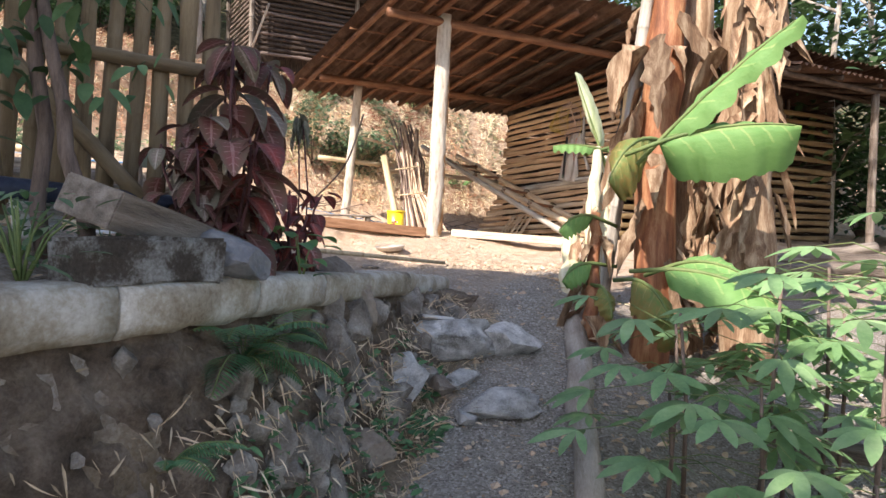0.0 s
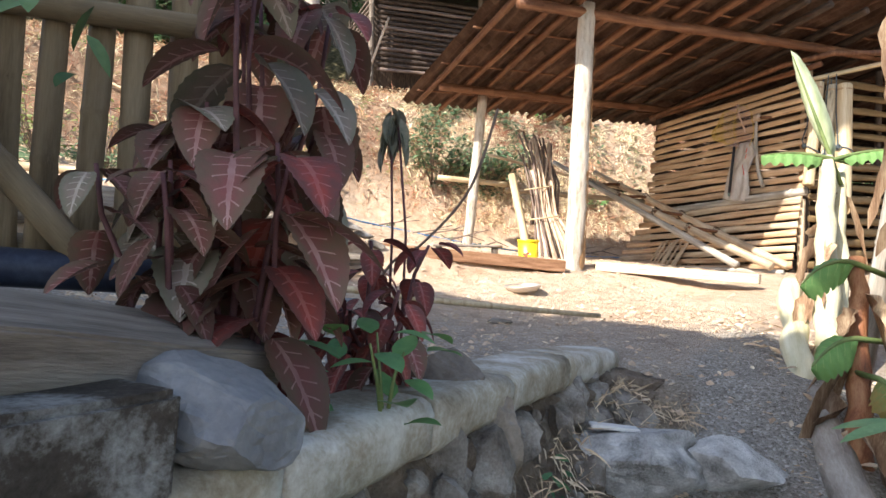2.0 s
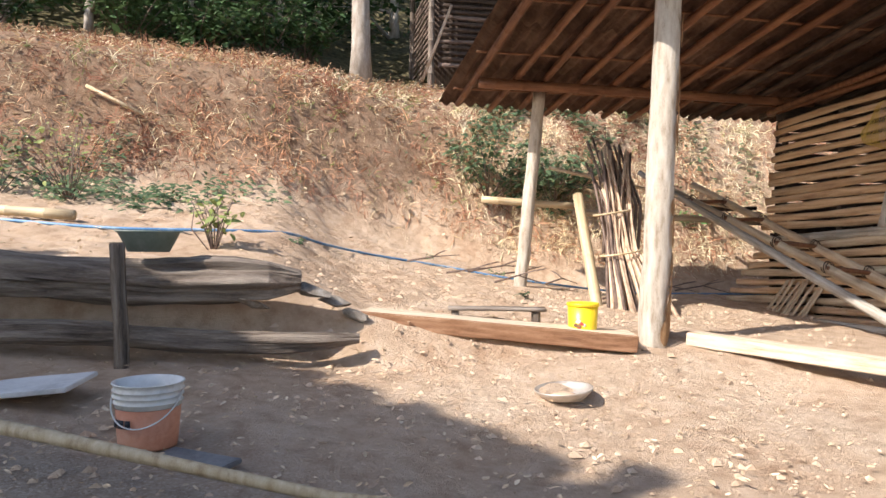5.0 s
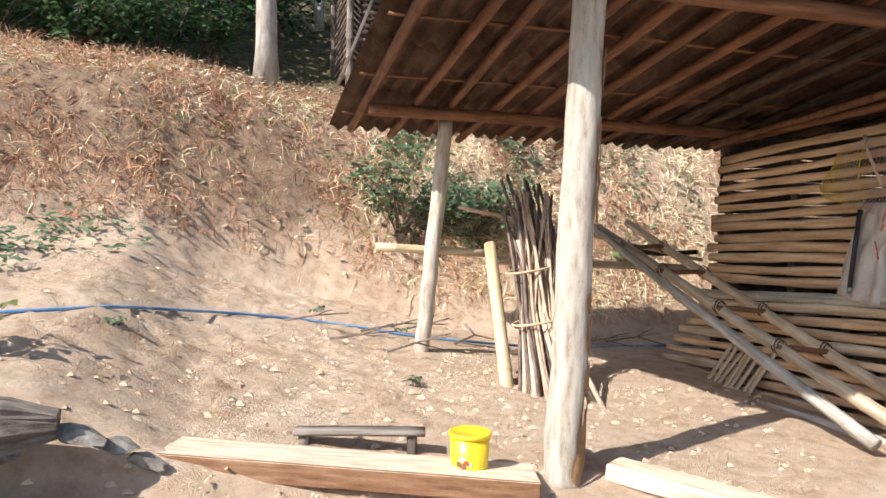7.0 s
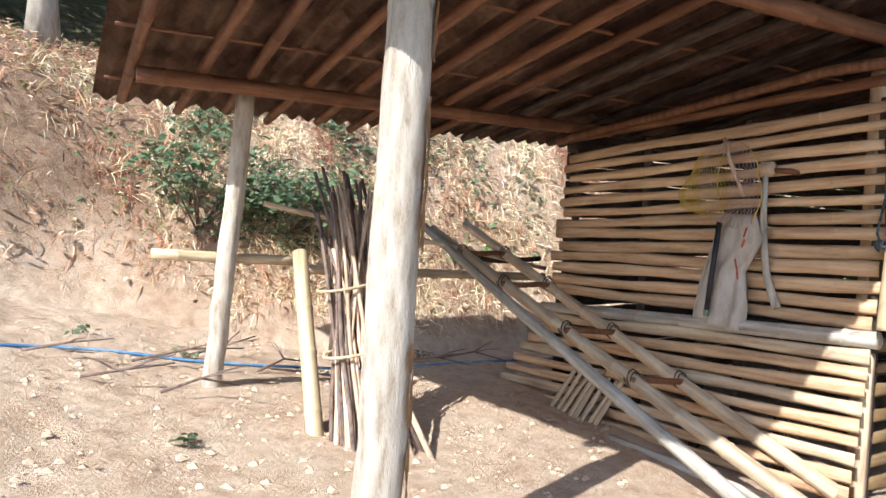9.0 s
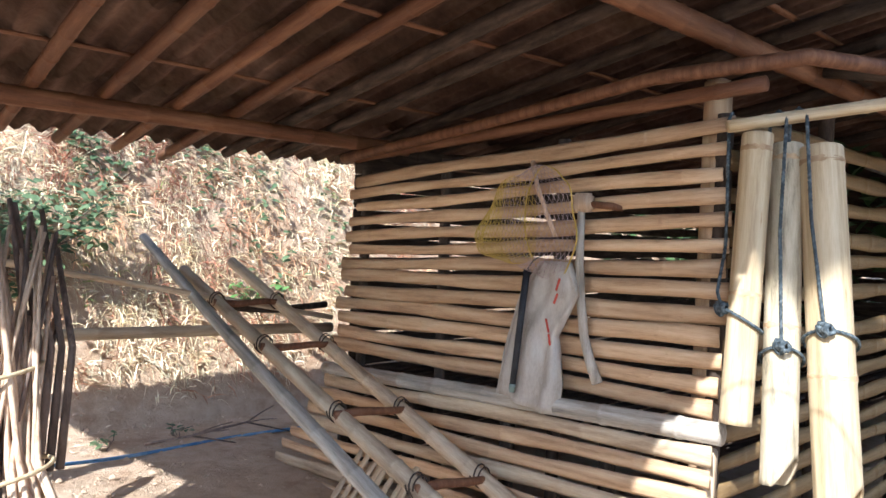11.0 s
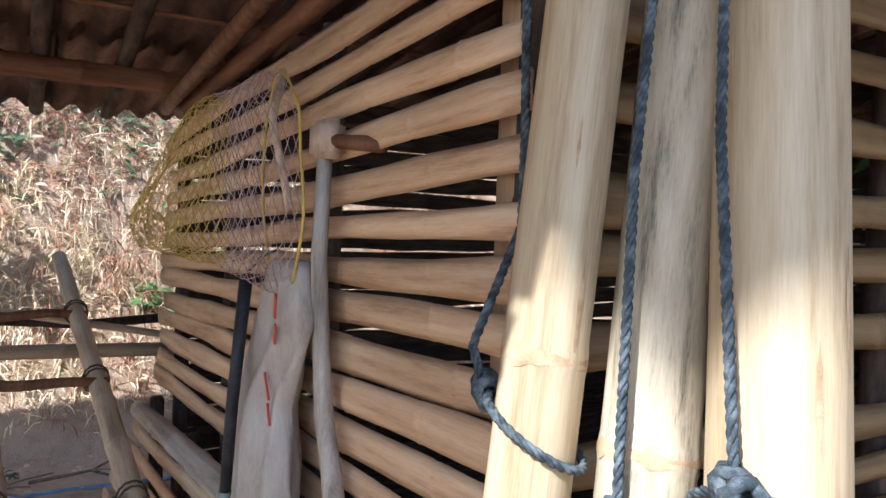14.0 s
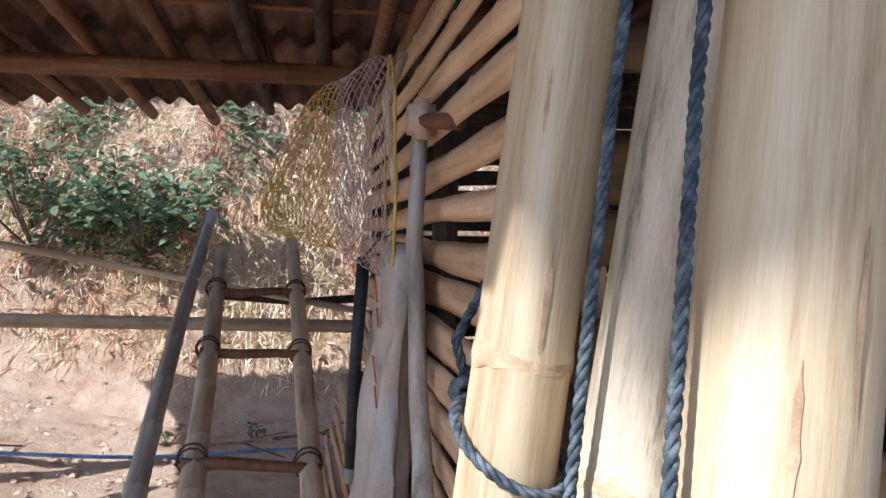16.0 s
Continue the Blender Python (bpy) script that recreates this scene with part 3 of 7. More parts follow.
def ground_height(x, y):
    a, b = shed_axes(x, y)
    path = curve(y, (-40, -6, 0, 2.5, 3.5, 4.3, 5.0, 6.5, 8.0), (-3.5, -1.0, 0.0, 0.52, 0.80, 1.12, 1.20, 1.27, 1.36))
    yard = 1.215 + 0.085 * min(3.0, max(0.0, -x - 0.3)) + 0.05 * min(1.5, max(0.0, y - 5.5))
    right = curve(y, (-40, -6, 0, 2.5, 4.3, 6.0, 8.0), (-3.5, -1.1, -0.25, 0.38, 0.85, 1.2, 1.36))
    terrace = curve(y, (-4, 1.5, 2.66, 3.6, 4.28, 5.0), (1.28, 1.31, 1.28, 1.215, 1.165, 1.20)) + max(0.0, yard - 1.24) + 0.1 * smooth(-x, 0.9, 1.6) * (1 - smooth(y, 3.4, 4.4))
    low = path + (right - path) * smooth(x, 0.75, 1.3)
    lx = ledge_x(y)
    up = 1 - smooth(x, lx - 0.10, lx + 0.20)
    z = low + (terrace - low) * (up if y < 4.5 else max(up, smooth(y, 4.2, 4.9) * (1 - smooth(x, 0.5, 1.4))))
    # the raised floor of the shed and the earth behind logs and sill
    behind = smooth(b, 0.05 + 0.2 * smooth(-a, 4.1, 4.6), 0.32 + 0.2 * smooth(-a, 4.1, 4.6))
    lift = curve(a, (-9, -4.8, -4.2, -3.5, -2.6, -1.0, 0.0, 1.0, 6.0), (1.90, 1.84, 1.56, 1.49, 1.46, 1.43, 1.39, 1.42, 1.55))
    apron = smooth(b, -0.7, 0.05) * smooth(a, -4.6, -2.6)
    z += (1.44 - z) * apron * 0.9
    rise = curve(a, (-5, -3.2, -1.6), (0.17, 0.10, 0.03))
    back = lift + rise * max(0.0, b)
    z = z + (back - z) * behind
    # the bank and the hill above it
    foot = curve(a, (-8, -5, -3.2, -1.2, 2.0, 6.0), (3.5, 4.0, 4.35, 3.85, 3.75, 3.6))
    top = curve(a, (-8, -5, -3, -1, 2.0, 6.0), (4.05, 4.0, 3.75, 3.60, 3.75, 3.9))
    k = b - foot
    if k > 0:
        base_z = lift + rise * foot
        steep = smooth(k, -0.15, 1.55) * (top - base_z)
        z = base_z + steep + 0.27 * max(0.0, k - 0.8) + 0.25 * max(0.0, k - 6.5) - 0.3 * max(0.0, k - 45)
    return z


def ground_at(x, y):
    return Vector((x, y, ground_height(x, y)))


def build_ground():
    def line(lo, hi, step, far):
        core = list(np.arange(lo, hi + 1e-6, step))
        left, right, d = [], [], step
        p, q = lo, hi
        while p > -far:
            d *= 1.35
            p -= d
            q += d
            left.append(p)
            right.append(q)
        return left[::-1] + core + right
    xs, ys = line(-6.2, 3.2, 0.055, 600), line(0.6, 13.4, 0.055, 600)
    verts, cover = [], []
    for y in ys:
        for x in xs:
            z = ground_height(x, y)
            a, b = shed_axes(x, y)
            p = Vector((x, y, 0))
            foot = curve(a, (-8, -5, -3.2, -1.2, 2.0, 6.0), (3.5, 4.0, 4.35, 3.85, 3.75, 3.6))
            hill = smooth(b, foot - 0.2, foot + 0.7)
            rough = noise.fractal(p * 1.1, 1.0, 2.0, 3) * (0.02 + 0.10 * hill) + noise.fractal(p * 7.0, 0.8, 2.0, 3) * (0.012 + 0.035 * hill + 0.026 * smooth(b, 0.5, 1.2) * smooth(-a, 2.4, 3.2) * (1 - hill))
            lx = ledge_x(y)
            face = smooth(x, lx - 0.02, lx + 0.06) * (1 - smooth(x, lx + 0.3, lx + 0.42)) * (1 - smooth(y, 3.9, 4.4))
            rough += face * (0.05 * noise.noise(p * 8) + 0.03 * noise.noise(p * 19))
            if math.hypot(x, y) > 25:
                rough = noise.noise(p * 0.05) * 1.5
            verts.append((x, y, z + rough))
            grit = max((1 - smooth(y, 4.6, 6.2)) * smooth(x, lx + 0.1, lx + 0.35), 0.75 * (1 - smooth(y, 4.6, 6.0 + 0.4 * noise.noise(p))) * (1 - smooth(y, 4.0, 4.8) * 0.2))
            grit *= 1 - 0.5 * face
            litter = max(hill * (0.9 + 0.1 * noise.noise(p * 2)), 0.75 * face, 0.55 * smooth(x, 0.7, 1.2) * (1 - smooth(y, 5.5, 7.0)))
            litter *= 1 - 0.9 * math.exp(-((a + 3.6) / 1.3) ** 2) * (1 - smooth(b, foot + 0.3, foot + 0.7))
            litter *= 1 - 0.6 * smooth(a, -2.9, -1.9) * (1 - smooth(b, 6.0, 7.0))
            wood = max(0.55 * face, 0.0)
            wood = wood if b < 6 else smooth(b, 7.6 + noise.noise(p * 0.7), 10.5)
            cover.append((min(1, max(0, grit)), min(1, max(0, litter)), wood, 1.0))
    nx = len(xs)
    faces = [(j * nx + i, j * nx + i + 1, (j + 1) * nx + i + 1, (j + 1) * nx + i) for j in range(len(ys) - 1) for i in range(nx - 1)]
    me = quads("ground", verts, faces, EARTH)
    at = me.color_attributes.new("cover", "FLOAT_COLOR", "POINT")
    at.data.foreach_set("color", np.array(cover, dtype=np.float32).ravel())
    ob = new("ground", finish(me, "ground", EARTH))
    tagged(ob, "bare pale earth yard and path rising to a dry grassy bank", "ground", kind="structure")


build_ground()


# ---- retaining edge of the terrace ----
def bank_point(y, t):
    """A place on the bank face; t runs from under the cement edge down to the path."""
    x = ledge_x(y) - 0.10 + 0.32 * t
    return Vector((x, y, ground_height(x, y)))


def build_ledge():
    ob = thing("retaining_wall", ground_at(-0.5, 2.6), "stained cement edge slab over an earth and stone bank", "retaining wall", kind="structure")
    ys = [-0.6, 0.55, 1.2, 1.72, 2.22, 2.66, 3.1, 3.62, 4.28]
    tops = [1.31, 1.33, 1.35, 1.355, 1.345, 1.33, 1.31, 1.285, 1.225]
    for i in range(len(ys) - 1):
        bm = bmesh.new()
        rows = []
        n = 7
        for k in range(n + 1):
            y = ys[i] + (ys[i + 1] - ys[i]) * k / n
            if k == 0:
                y += 0.004
            if k == n:
                y -= 0.004
            x = ledge_x(y)
            e = 0.02
            dx = (ledge_x(y + e) - ledge_x(y - e)) / (2 * e)
            nrm = Vector((1, -dx, 0)).normalized()
            t = tops[i] + (tops[i + 1] - tops[i]) * k / n
            p = Vector((x, y, t))
            w, h = 0.14, curve(y, (1, 2, 4.3), (0.155, 0.135, 0.11))
            rag = 0.012 * noise.noise(Vector((y * 6, 1, 0)))
            wav = 0.008 * noise.noise(Vector((y * 4, 7, 0)))
            row = [p + nrm * (0.052 + rag) + Vector((0, 0, -0.034)), p + nrm * (0.043 + rag) + Vector((0, 0, -0.014 + wav)), p + nrm * (0.024 + rag) + Vector((0, 0, -0.003 + wav)), p - nrm * 0.02 + Vector((0, 0, wav)), p - nrm * w, p - nrm * (w + 0.012) + Vector((0, 0, -0.012)),
                   p - nrm * (w + 0.012) + Vector((0, 0, -h)), p + nrm * (0.02 + rag) + Vector((0, 0, -h - 0.02 * noise.noise(Vector((y * 9, 4, 0))))), p + nrm * (0.045 + rag) + Vector((0, 0, -h * 0.8))]
            rows.append([bm.verts.new(q) for q in row])
        m = len(rows[0])
        for r0, r1 in zip(rows, rows[1:]):
            for k in range(m):
                bm.faces.new((r0[k], r0[(k + 1) % m], r1[(k + 1) % m], r1[k]))
        bm.faces.new(rows[0][::-1])
        bm.faces.new(rows[-1])
        bmesh.ops.recalc_face_normals(bm, faces=bm.faces)
        part("edge_slab", bm, CONCRETE, ob, m=Matrix())
    # crumbly earth skin of the bank face
    verts, faces = [], []
    ys2, n = np.arange(0.5, 4.25, 0.022), 54
    for y in ys2:
        lx = ledge_x(y)
        stony = smooth(y, 2.0, 2.7)
        for k in range(n + 1):
            p = bank_point(y, k / n)
            d = noise.voronoi(Vector((p.y * 7.5, p.z * 7.5, p.x * 3)))[0]
            lump = min(0.5, d[1] - d[0])
            fine = noise.fractal(p * 16, 0.8, 2.0, 3)
            out = 0.012 + stony * 0.09 * lump + (0.026 + 0.012 * (1 - stony)) * fine + 0.03 * noise.noise(p * 5)
            out *= smooth(k, 0, 4) * (1 - 0.9 * smooth(k, n - 8, n))
            verts.append(tuple(p + Vector((0.83, -0.45, 0.3)) * out))
    for j in range(len(ys2) - 1):
        for k in range(n):
            i = j * (n + 1) + k
            faces.append((i, i + n + 1, i + n + 2, i + 1))
    part("earth_face", quads("earth_face", verts, faces, BANK_SOIL), BANK_SOIL, ob, "crumbly dark earth with lumps", Matrix())
    # stones set in the earth face, thickest where the path climbs
    g = random.Random(11)
    for k in range(170):
        y = curve(g.random(), (0, 0.18, 0.75, 1), (0.9, 2.0, 3.1, 4.0))
        p = bank_point(y, g.uniform(0.22, 0.92))
        s = (0.06 + 0.13 * g.random() ** 1.6) * (0.7 + 0.5 * smooth(y, 1.9, 2.5))
        part("stone", rock_bm(s, s * g.uniform(0.7, 1.2), s * g.uniform(0.8, 1.4), k + 3, 0.5, 3), STONE_BANK, ob, flat=True, m=Matrix.Translation(p + Vector((0.02, -0.01, 0))) @ pose(0, 0, 0, g.uniform(-20, 20), g.uniform(-20, 20), g.uniform(0, 180)))


build_ledge()


def rock(x, y, size, seed, label, material=STONE, sink=0.25, turn=0.0, z=None, tilt=0.0, name="rock"):
    zz = ground_height(x, y) if z is None else z
    ob = new(name, finish(rock_bm(*(1.42 * v for v in size), seed, 0.35, 4), name, material, False))
    ob.matrix_basis = pose(x, y, zz + size[2] * (0.5 - sink), tilt, 0, turn)
    return tagged(ob, label, "rock")


# ---- shed ----
def roof_z(b):
    return 3.95 - 0.152 * b


def build_roof():
    ob = thing("shed_roof", S(-1, 1, roof_z(1)), "lapped corrugated brown roof sheets on red-brown bamboo rafters, shade-darkened over the pen", "roof", kind="structure")
    rows = [(3.26, 2.22), (2.34, 1.36), (1.46, 0.46), (0.58, -0.62)]
    g = random.Random(2)
    width, period = 0.92, 0.125
    for r, (b0, b1) in enumerate(rows):
        a = -3.24
        while a < 5.2:
            bm = bmesh.new()
            cols, segs = 44, 4
            grid = []
            skew = g.uniform(-0.03, 0.03)
            for j in range(segs + 1):
                b = b0 + (b1 - b0) * j / segs
                rowv = []
                for i in range(cols + 1):
                    aa = a + (width + 0.05) * i / cols
                    wz = 0.022 * math.sin(2 * math.pi * aa / period)
                    sag = 0.012 * noise.noise(Vector((aa * 1.5, b * 1.5, r)))
                    z = roof_z(b) + 0.012 * (b0 - b) * 1.6 + wz + sag + 0.006 * r
                    rowv.append(bm.verts.new(S(aa, b + skew + (0.008 * math.sin(aa * 40) if j in (0, segs) else 0), z)))
                grid.append(rowv)
            for j in range(segs):
                for i in range(cols):
                    bm.faces.new((grid[j][i], grid[j][i + 1], grid[j + 1][i + 1], grid[j + 1][i]))
            ret = bmesh.ops.solidify(bm, geom=bm.faces[:], thickness=0.006)
            part("roof_sheet", bm, SHEET, ob, m=Matrix())
            a += width
    # Rafters towards the pen take dark wood in place of the roof's shade.
    for i, (a, end, tilt) in enumerate(((-3.08, 3.10, 0), (-2.72, 3.22, 0.03), (-2.42, 3.10, -0.10), (-2.1, 3.24, 0.02), (-1.76, 3.12, -0.02), (-1.46, 3.24, 0.0), (-1.13, 3.30, 0.03), (-0.82, 3.40, 0.0), (-0.5, 3.15, 0.02), (-0.2, 3.1, 0), (0.25, 3.0, 0), (0.7, 3, 0), (1.2, 3, 0), (1.8, 3, 0), (2.5, 3, 0), (3.3, 3, 0))):
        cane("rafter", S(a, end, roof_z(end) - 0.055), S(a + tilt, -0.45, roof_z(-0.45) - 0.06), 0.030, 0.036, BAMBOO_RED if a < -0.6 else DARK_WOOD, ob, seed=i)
    for i, b in enumerate((2.75, 1.9, 1.0, 0.1)):
        slat(S(-3.2, b, roof_z(b) - 0.022), S(4.8, b, roof_z(b) - 0.022), 0.035, (0, 0, -1), BAMBOO_RED, ob, i, name="batten")
    return ob


build_roof()


def post(p, q, r0, r1, label, bark_at=()):
    ob = thing("post", p, label, "post")
    n = 16
    pts = lerp_pts(Vector(p) - Vector((0, 0, 0.1)), q, n, 0.006, 3)
    rad = [r0 + (r1 - r0) * i / (n - 1) + (0.012 if i == 0 else 0) for i in range(n)]
    body = part("trunk", sweep([v - Vector(p) for v in pts], rad, 20, 0.12, 4), POST_WOOD, ob, m=Matrix.Translation(p))
    for k, (t, an, h, w) in enumerate(bark_at):
        c = Vector(p).lerp(Vector(q), t)
        r = r0 + (r1 - r0) * t
        bm = bmesh.new()
        rows = []
        for j in range(7):
            zz = (j / 6 - 0.5) * h
            ww = 1.8 * w * (1 - abs(j / 3 - 1) ** 2 * 0.7) * (0.8 + 0.4 * rng.random())
            rows.append([bm.verts.new(((r + 0.009 + 0.008 * rng.random()) * math.cos(an + ww * u), (r + 0.009 + 0.008 * rng.random()) * math.sin(an + ww * u), zz)) for u in (-1, -0.5, 0, 0.5, 1)])
        for a, b in zip(rows, rows[1:]):
            for i in range(4):
                bm.faces.new((a[i], a[i + 1], b[i + 1], b[i]))
        part("bark_strip", bm, BARK, ob, m=along(c, q))
    return ob


def build_lean_to():
    """The lower roof that hangs forward over the pen."""
    ob = thing("lean_to_roof", S(2.8, -0.8, 3.5), "low corrugated grey roof hanging forward over the pen", "roof", kind="structure")
    g = random.Random(6)

    def z_at(b):
        return 3.80 + 0.20 * b
    for k in range(5):
        a0 = 1.0 + 0.86 * k
        bm = bmesh.new()
        grid = []
        for j in range(6):
            b = 0.12 - 1.85 * j / 5
            grid.append([bm.verts.new(S(a0 + 0.92 * i / 40, b + (0.02 * math.sin(k * 3) if j == 5 else 0), z_at(b) + 0.02 * math.sin(2 * math.pi * (a0 + 0.92 * i / 40) / 0.115) + 0.006 * (k % 2))) for i in range(41)])
        for j in range(5):
            for i in range(40):
                bm.faces.new((grid[j][i], grid[j][i + 1], grid[j + 1][i + 1], grid[j + 1][i]))
        bmesh.ops.solidify(bm, geom=bm.faces[:], thickness=0.005)
        part("roof_sheet", bm, SHEET, ob, m=Matrix())
    for k in range(6):
        a = 1.08 + 0.82 * k
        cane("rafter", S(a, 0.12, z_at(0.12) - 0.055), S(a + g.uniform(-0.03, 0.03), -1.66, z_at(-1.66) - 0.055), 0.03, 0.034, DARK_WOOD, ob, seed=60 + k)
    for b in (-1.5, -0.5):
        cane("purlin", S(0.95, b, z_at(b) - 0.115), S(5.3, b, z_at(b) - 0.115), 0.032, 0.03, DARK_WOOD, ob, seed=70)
    for a in (2.9, 5.1):
        cane("post", S(a, -1.5, 1.2), S(a, -1.5, z_at(-1.5) - 0.14), 0.05, 0.045, LOG_WOOD, ob, seed=72)
    return ob


build_lean_to()
MAIN_TOP = S(-2.40, 0.22, 3.86)
post(S(-2.48, 0.22, 1.40), MAIN_TOP, 0.088, 0.079, "debarked whitish tree trunk post with bark strips, standing in the earth", ((0.10, -0.3, 0.30, 0.20), (0.20, -0.1, 0.24, 0.18), (0.30, -0.2, 0.20, 0.16), (0.36, -0.5, 0.10, 0.1), (0.55, -0.15, 0.24, 0.16), (0.62, -0.1, 0.20, 0.18), (0.68, -0.3, 0.16, 0.10), (0.80, -0.2, 0.2, 0.12), (0.05, -0.7, 0.16, 0.2)))
post(S(-2.58, 2.6, 1.50), S(-2.40, 2.6, 3.50), 0.062, 0.058, "leaning debarked branch post under the low eave")


def single(fn, name, label, category, *args, group="", **kw):
    ob = fn(name, *args, **kw)
    return tagged(ob, label, category, group)


single(cane, "beam", "smoke-red bamboo beam carrying the rafters at the low eave", "beam", S(-3.06, 2.34, 3.475), S(0.35, 2.34, 3.475), 0.048, 0.042, BAMBOO_RED, seed=4)
single(cane, "beam", "smoke-red bamboo beam over the front posts", "beam", S(-3.1, 0.20, 3.775), S(2.6, 0.20, 3.775), 0.05, 0.045, BAMBOO_RED, seed=5)
single(stick, "beam", "bent bamboo wall plate above the slatted wall", "beam", [S(-0.02, 2.5, 3.39), S(0.0, 1.4, 3.48), S(0.02, 0.35, 3.585), S(0.12, -0.2, 3.60), S(0.9, -0.4, 3.64), S(1.8, -0.5, 3.72)], 0.028, 0.03, BAMBOO_RED, sides=10)
single(cane, "beam", "second smoke-red bamboo wall plate beside the bent one", "beam", S(0.06, 2.6, 3.40), S(0.13, -0.05, 3.53), 0.035, 0.03, BAMBOO_RED, seed=8)


def wall_a(b):
    """The slatted wall runs slightly askew."""
    return 0.105 - 0.045 * b


def W(d, b, z):
    """A place d before the slatted wall."""
    return S(wall_a(b) - d, b, z)


def build_slatted_wall():
    ob = thing("wall_west", S(0, 1.2, 1.5), "open wall of horizontal split bamboo slats nailed to studs", "slatted wall", kind="structure")
    out = -UX
    g = random.Random(8)
    for i in range(13):
        zn, zf = 3.385 - 0.0886 * i, 3.25 - 0.0835 * i
        far = 2.36 + 0.04 * math.sin(i * 2.2) + 0.014 * i
        near = 0.06 + g.uniform(-0.03, 0.02)
        w = 0.054 + 0.012 * g.random() + (0.014 if i > 6 else 0)
        slat(W(0.012, near, zn), W(0.012, far, zf + g.uniform(-0.008, 0.008)), w, out, BAMBOO_SLAT, ob, 40 + i)
    for b in (0.10, 0.85, 1.62, 2.32):
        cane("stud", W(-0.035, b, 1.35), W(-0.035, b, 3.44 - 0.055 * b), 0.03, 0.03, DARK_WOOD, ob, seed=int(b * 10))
    # lower part, standing a hand's width proud
    cane("ledger", W(0.09, -0.0, 2.255), W(0.09, 2.50, 2.10), 0.043, 0.038, BAMBOO_GREY, ob, seed=3, step=0.34)
    for i in range(9):
        zn, zf = 2.175 - 0.083 * i, 2.035 - 0.088 * i
        far = 2.46 + 0.06 * i + 0.06 * math.sin(i * 3.1)
        slat(W(0.11 + 0.012 * i, 0.02, zn), W(0.11 + 0.02 * i, far, zf), 0.058 + 0.014 * g.random(), out, BAMBOO_SLAT if i % 3 else BAMBOO, ob, 70 + i)
    for b in (0.07, 0.5, 1.05, 1.75, 2.35):
        part("stud", box_bm(0.05, 0.06, 0.85, 0.006, 0.004, 3), DARK_WOOD if b > 0.1 else BAMBOO, ob, m=Matrix.Translation(W(0.05, b, 1.76)) @ Matrix.Rotation(ANG, 4, "Z"))
    return ob


build_slatted_wall()


def build_front_wall():
    ob = thing("wall_south", S(1.5, 0, 1.5), "open front wall of horizontal split bamboo slats", "slatted wall", kind="structure")
    g = random.Random(9)
    for i, zn in enumerate((3.40, 3.27, 3.132, 2.983, 2.887, 2.745, 2.556, 2.44, 2.33, 2.21, 2.10, 1.99, 1.87, 1.75, 1.63, 1.52)):
        slat(S(0.13, 0.07 + 0.004 * (i % 3), zn - 0.004), S(4.6, 0.08, zn + 0.02 * math.sin(i)), 0.068 + 0.012 * g.random(), -VX, BAMBOO_SHADED, ob, 120 + i)
    for a in (1.15, 2.3, 3.5):
        cane("stud", S(a, 0.13, 1.4), S(a, 0.13, 3.6), 0.035, 0.035, DARK_WOOD, ob, seed=int(a * 7))
    part("corner_post", box_bm(0.085, 0.085, 2.15, 0.01, 0.006, 2), BAMBOO_SLAT, ob, m=Matrix.Translation(S(0.165, 0.15, 2.5)) @ Matrix.Rotation(ANG, 4, "Z"))
    return ob


build_front_wall()


def build_back_walls():
    """Plain walls that close the pen; their dark colour stands in for its shade."""
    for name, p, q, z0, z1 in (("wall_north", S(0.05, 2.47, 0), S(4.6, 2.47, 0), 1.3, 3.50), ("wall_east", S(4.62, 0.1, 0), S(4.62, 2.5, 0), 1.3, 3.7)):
        ob = thing(name, (p + q) / 2 + Vector((0, 0, z0)), "inner wall of closely set weathered bamboo slats, darkened for the dim pen", "wall", kind="structure")
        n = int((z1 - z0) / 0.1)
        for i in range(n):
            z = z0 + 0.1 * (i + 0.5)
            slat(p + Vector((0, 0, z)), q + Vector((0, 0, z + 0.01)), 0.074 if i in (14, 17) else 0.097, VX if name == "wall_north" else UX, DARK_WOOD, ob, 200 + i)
    ob = thing("pen_floor", S(1.8, 1.2, 2.1), "raised floor of bamboo slats inside the pen, darkened for the dim pen", "floor", kind="structure")
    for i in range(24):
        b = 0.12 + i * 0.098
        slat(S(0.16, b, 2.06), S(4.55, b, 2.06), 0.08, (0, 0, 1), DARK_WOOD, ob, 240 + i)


build_back_walls()

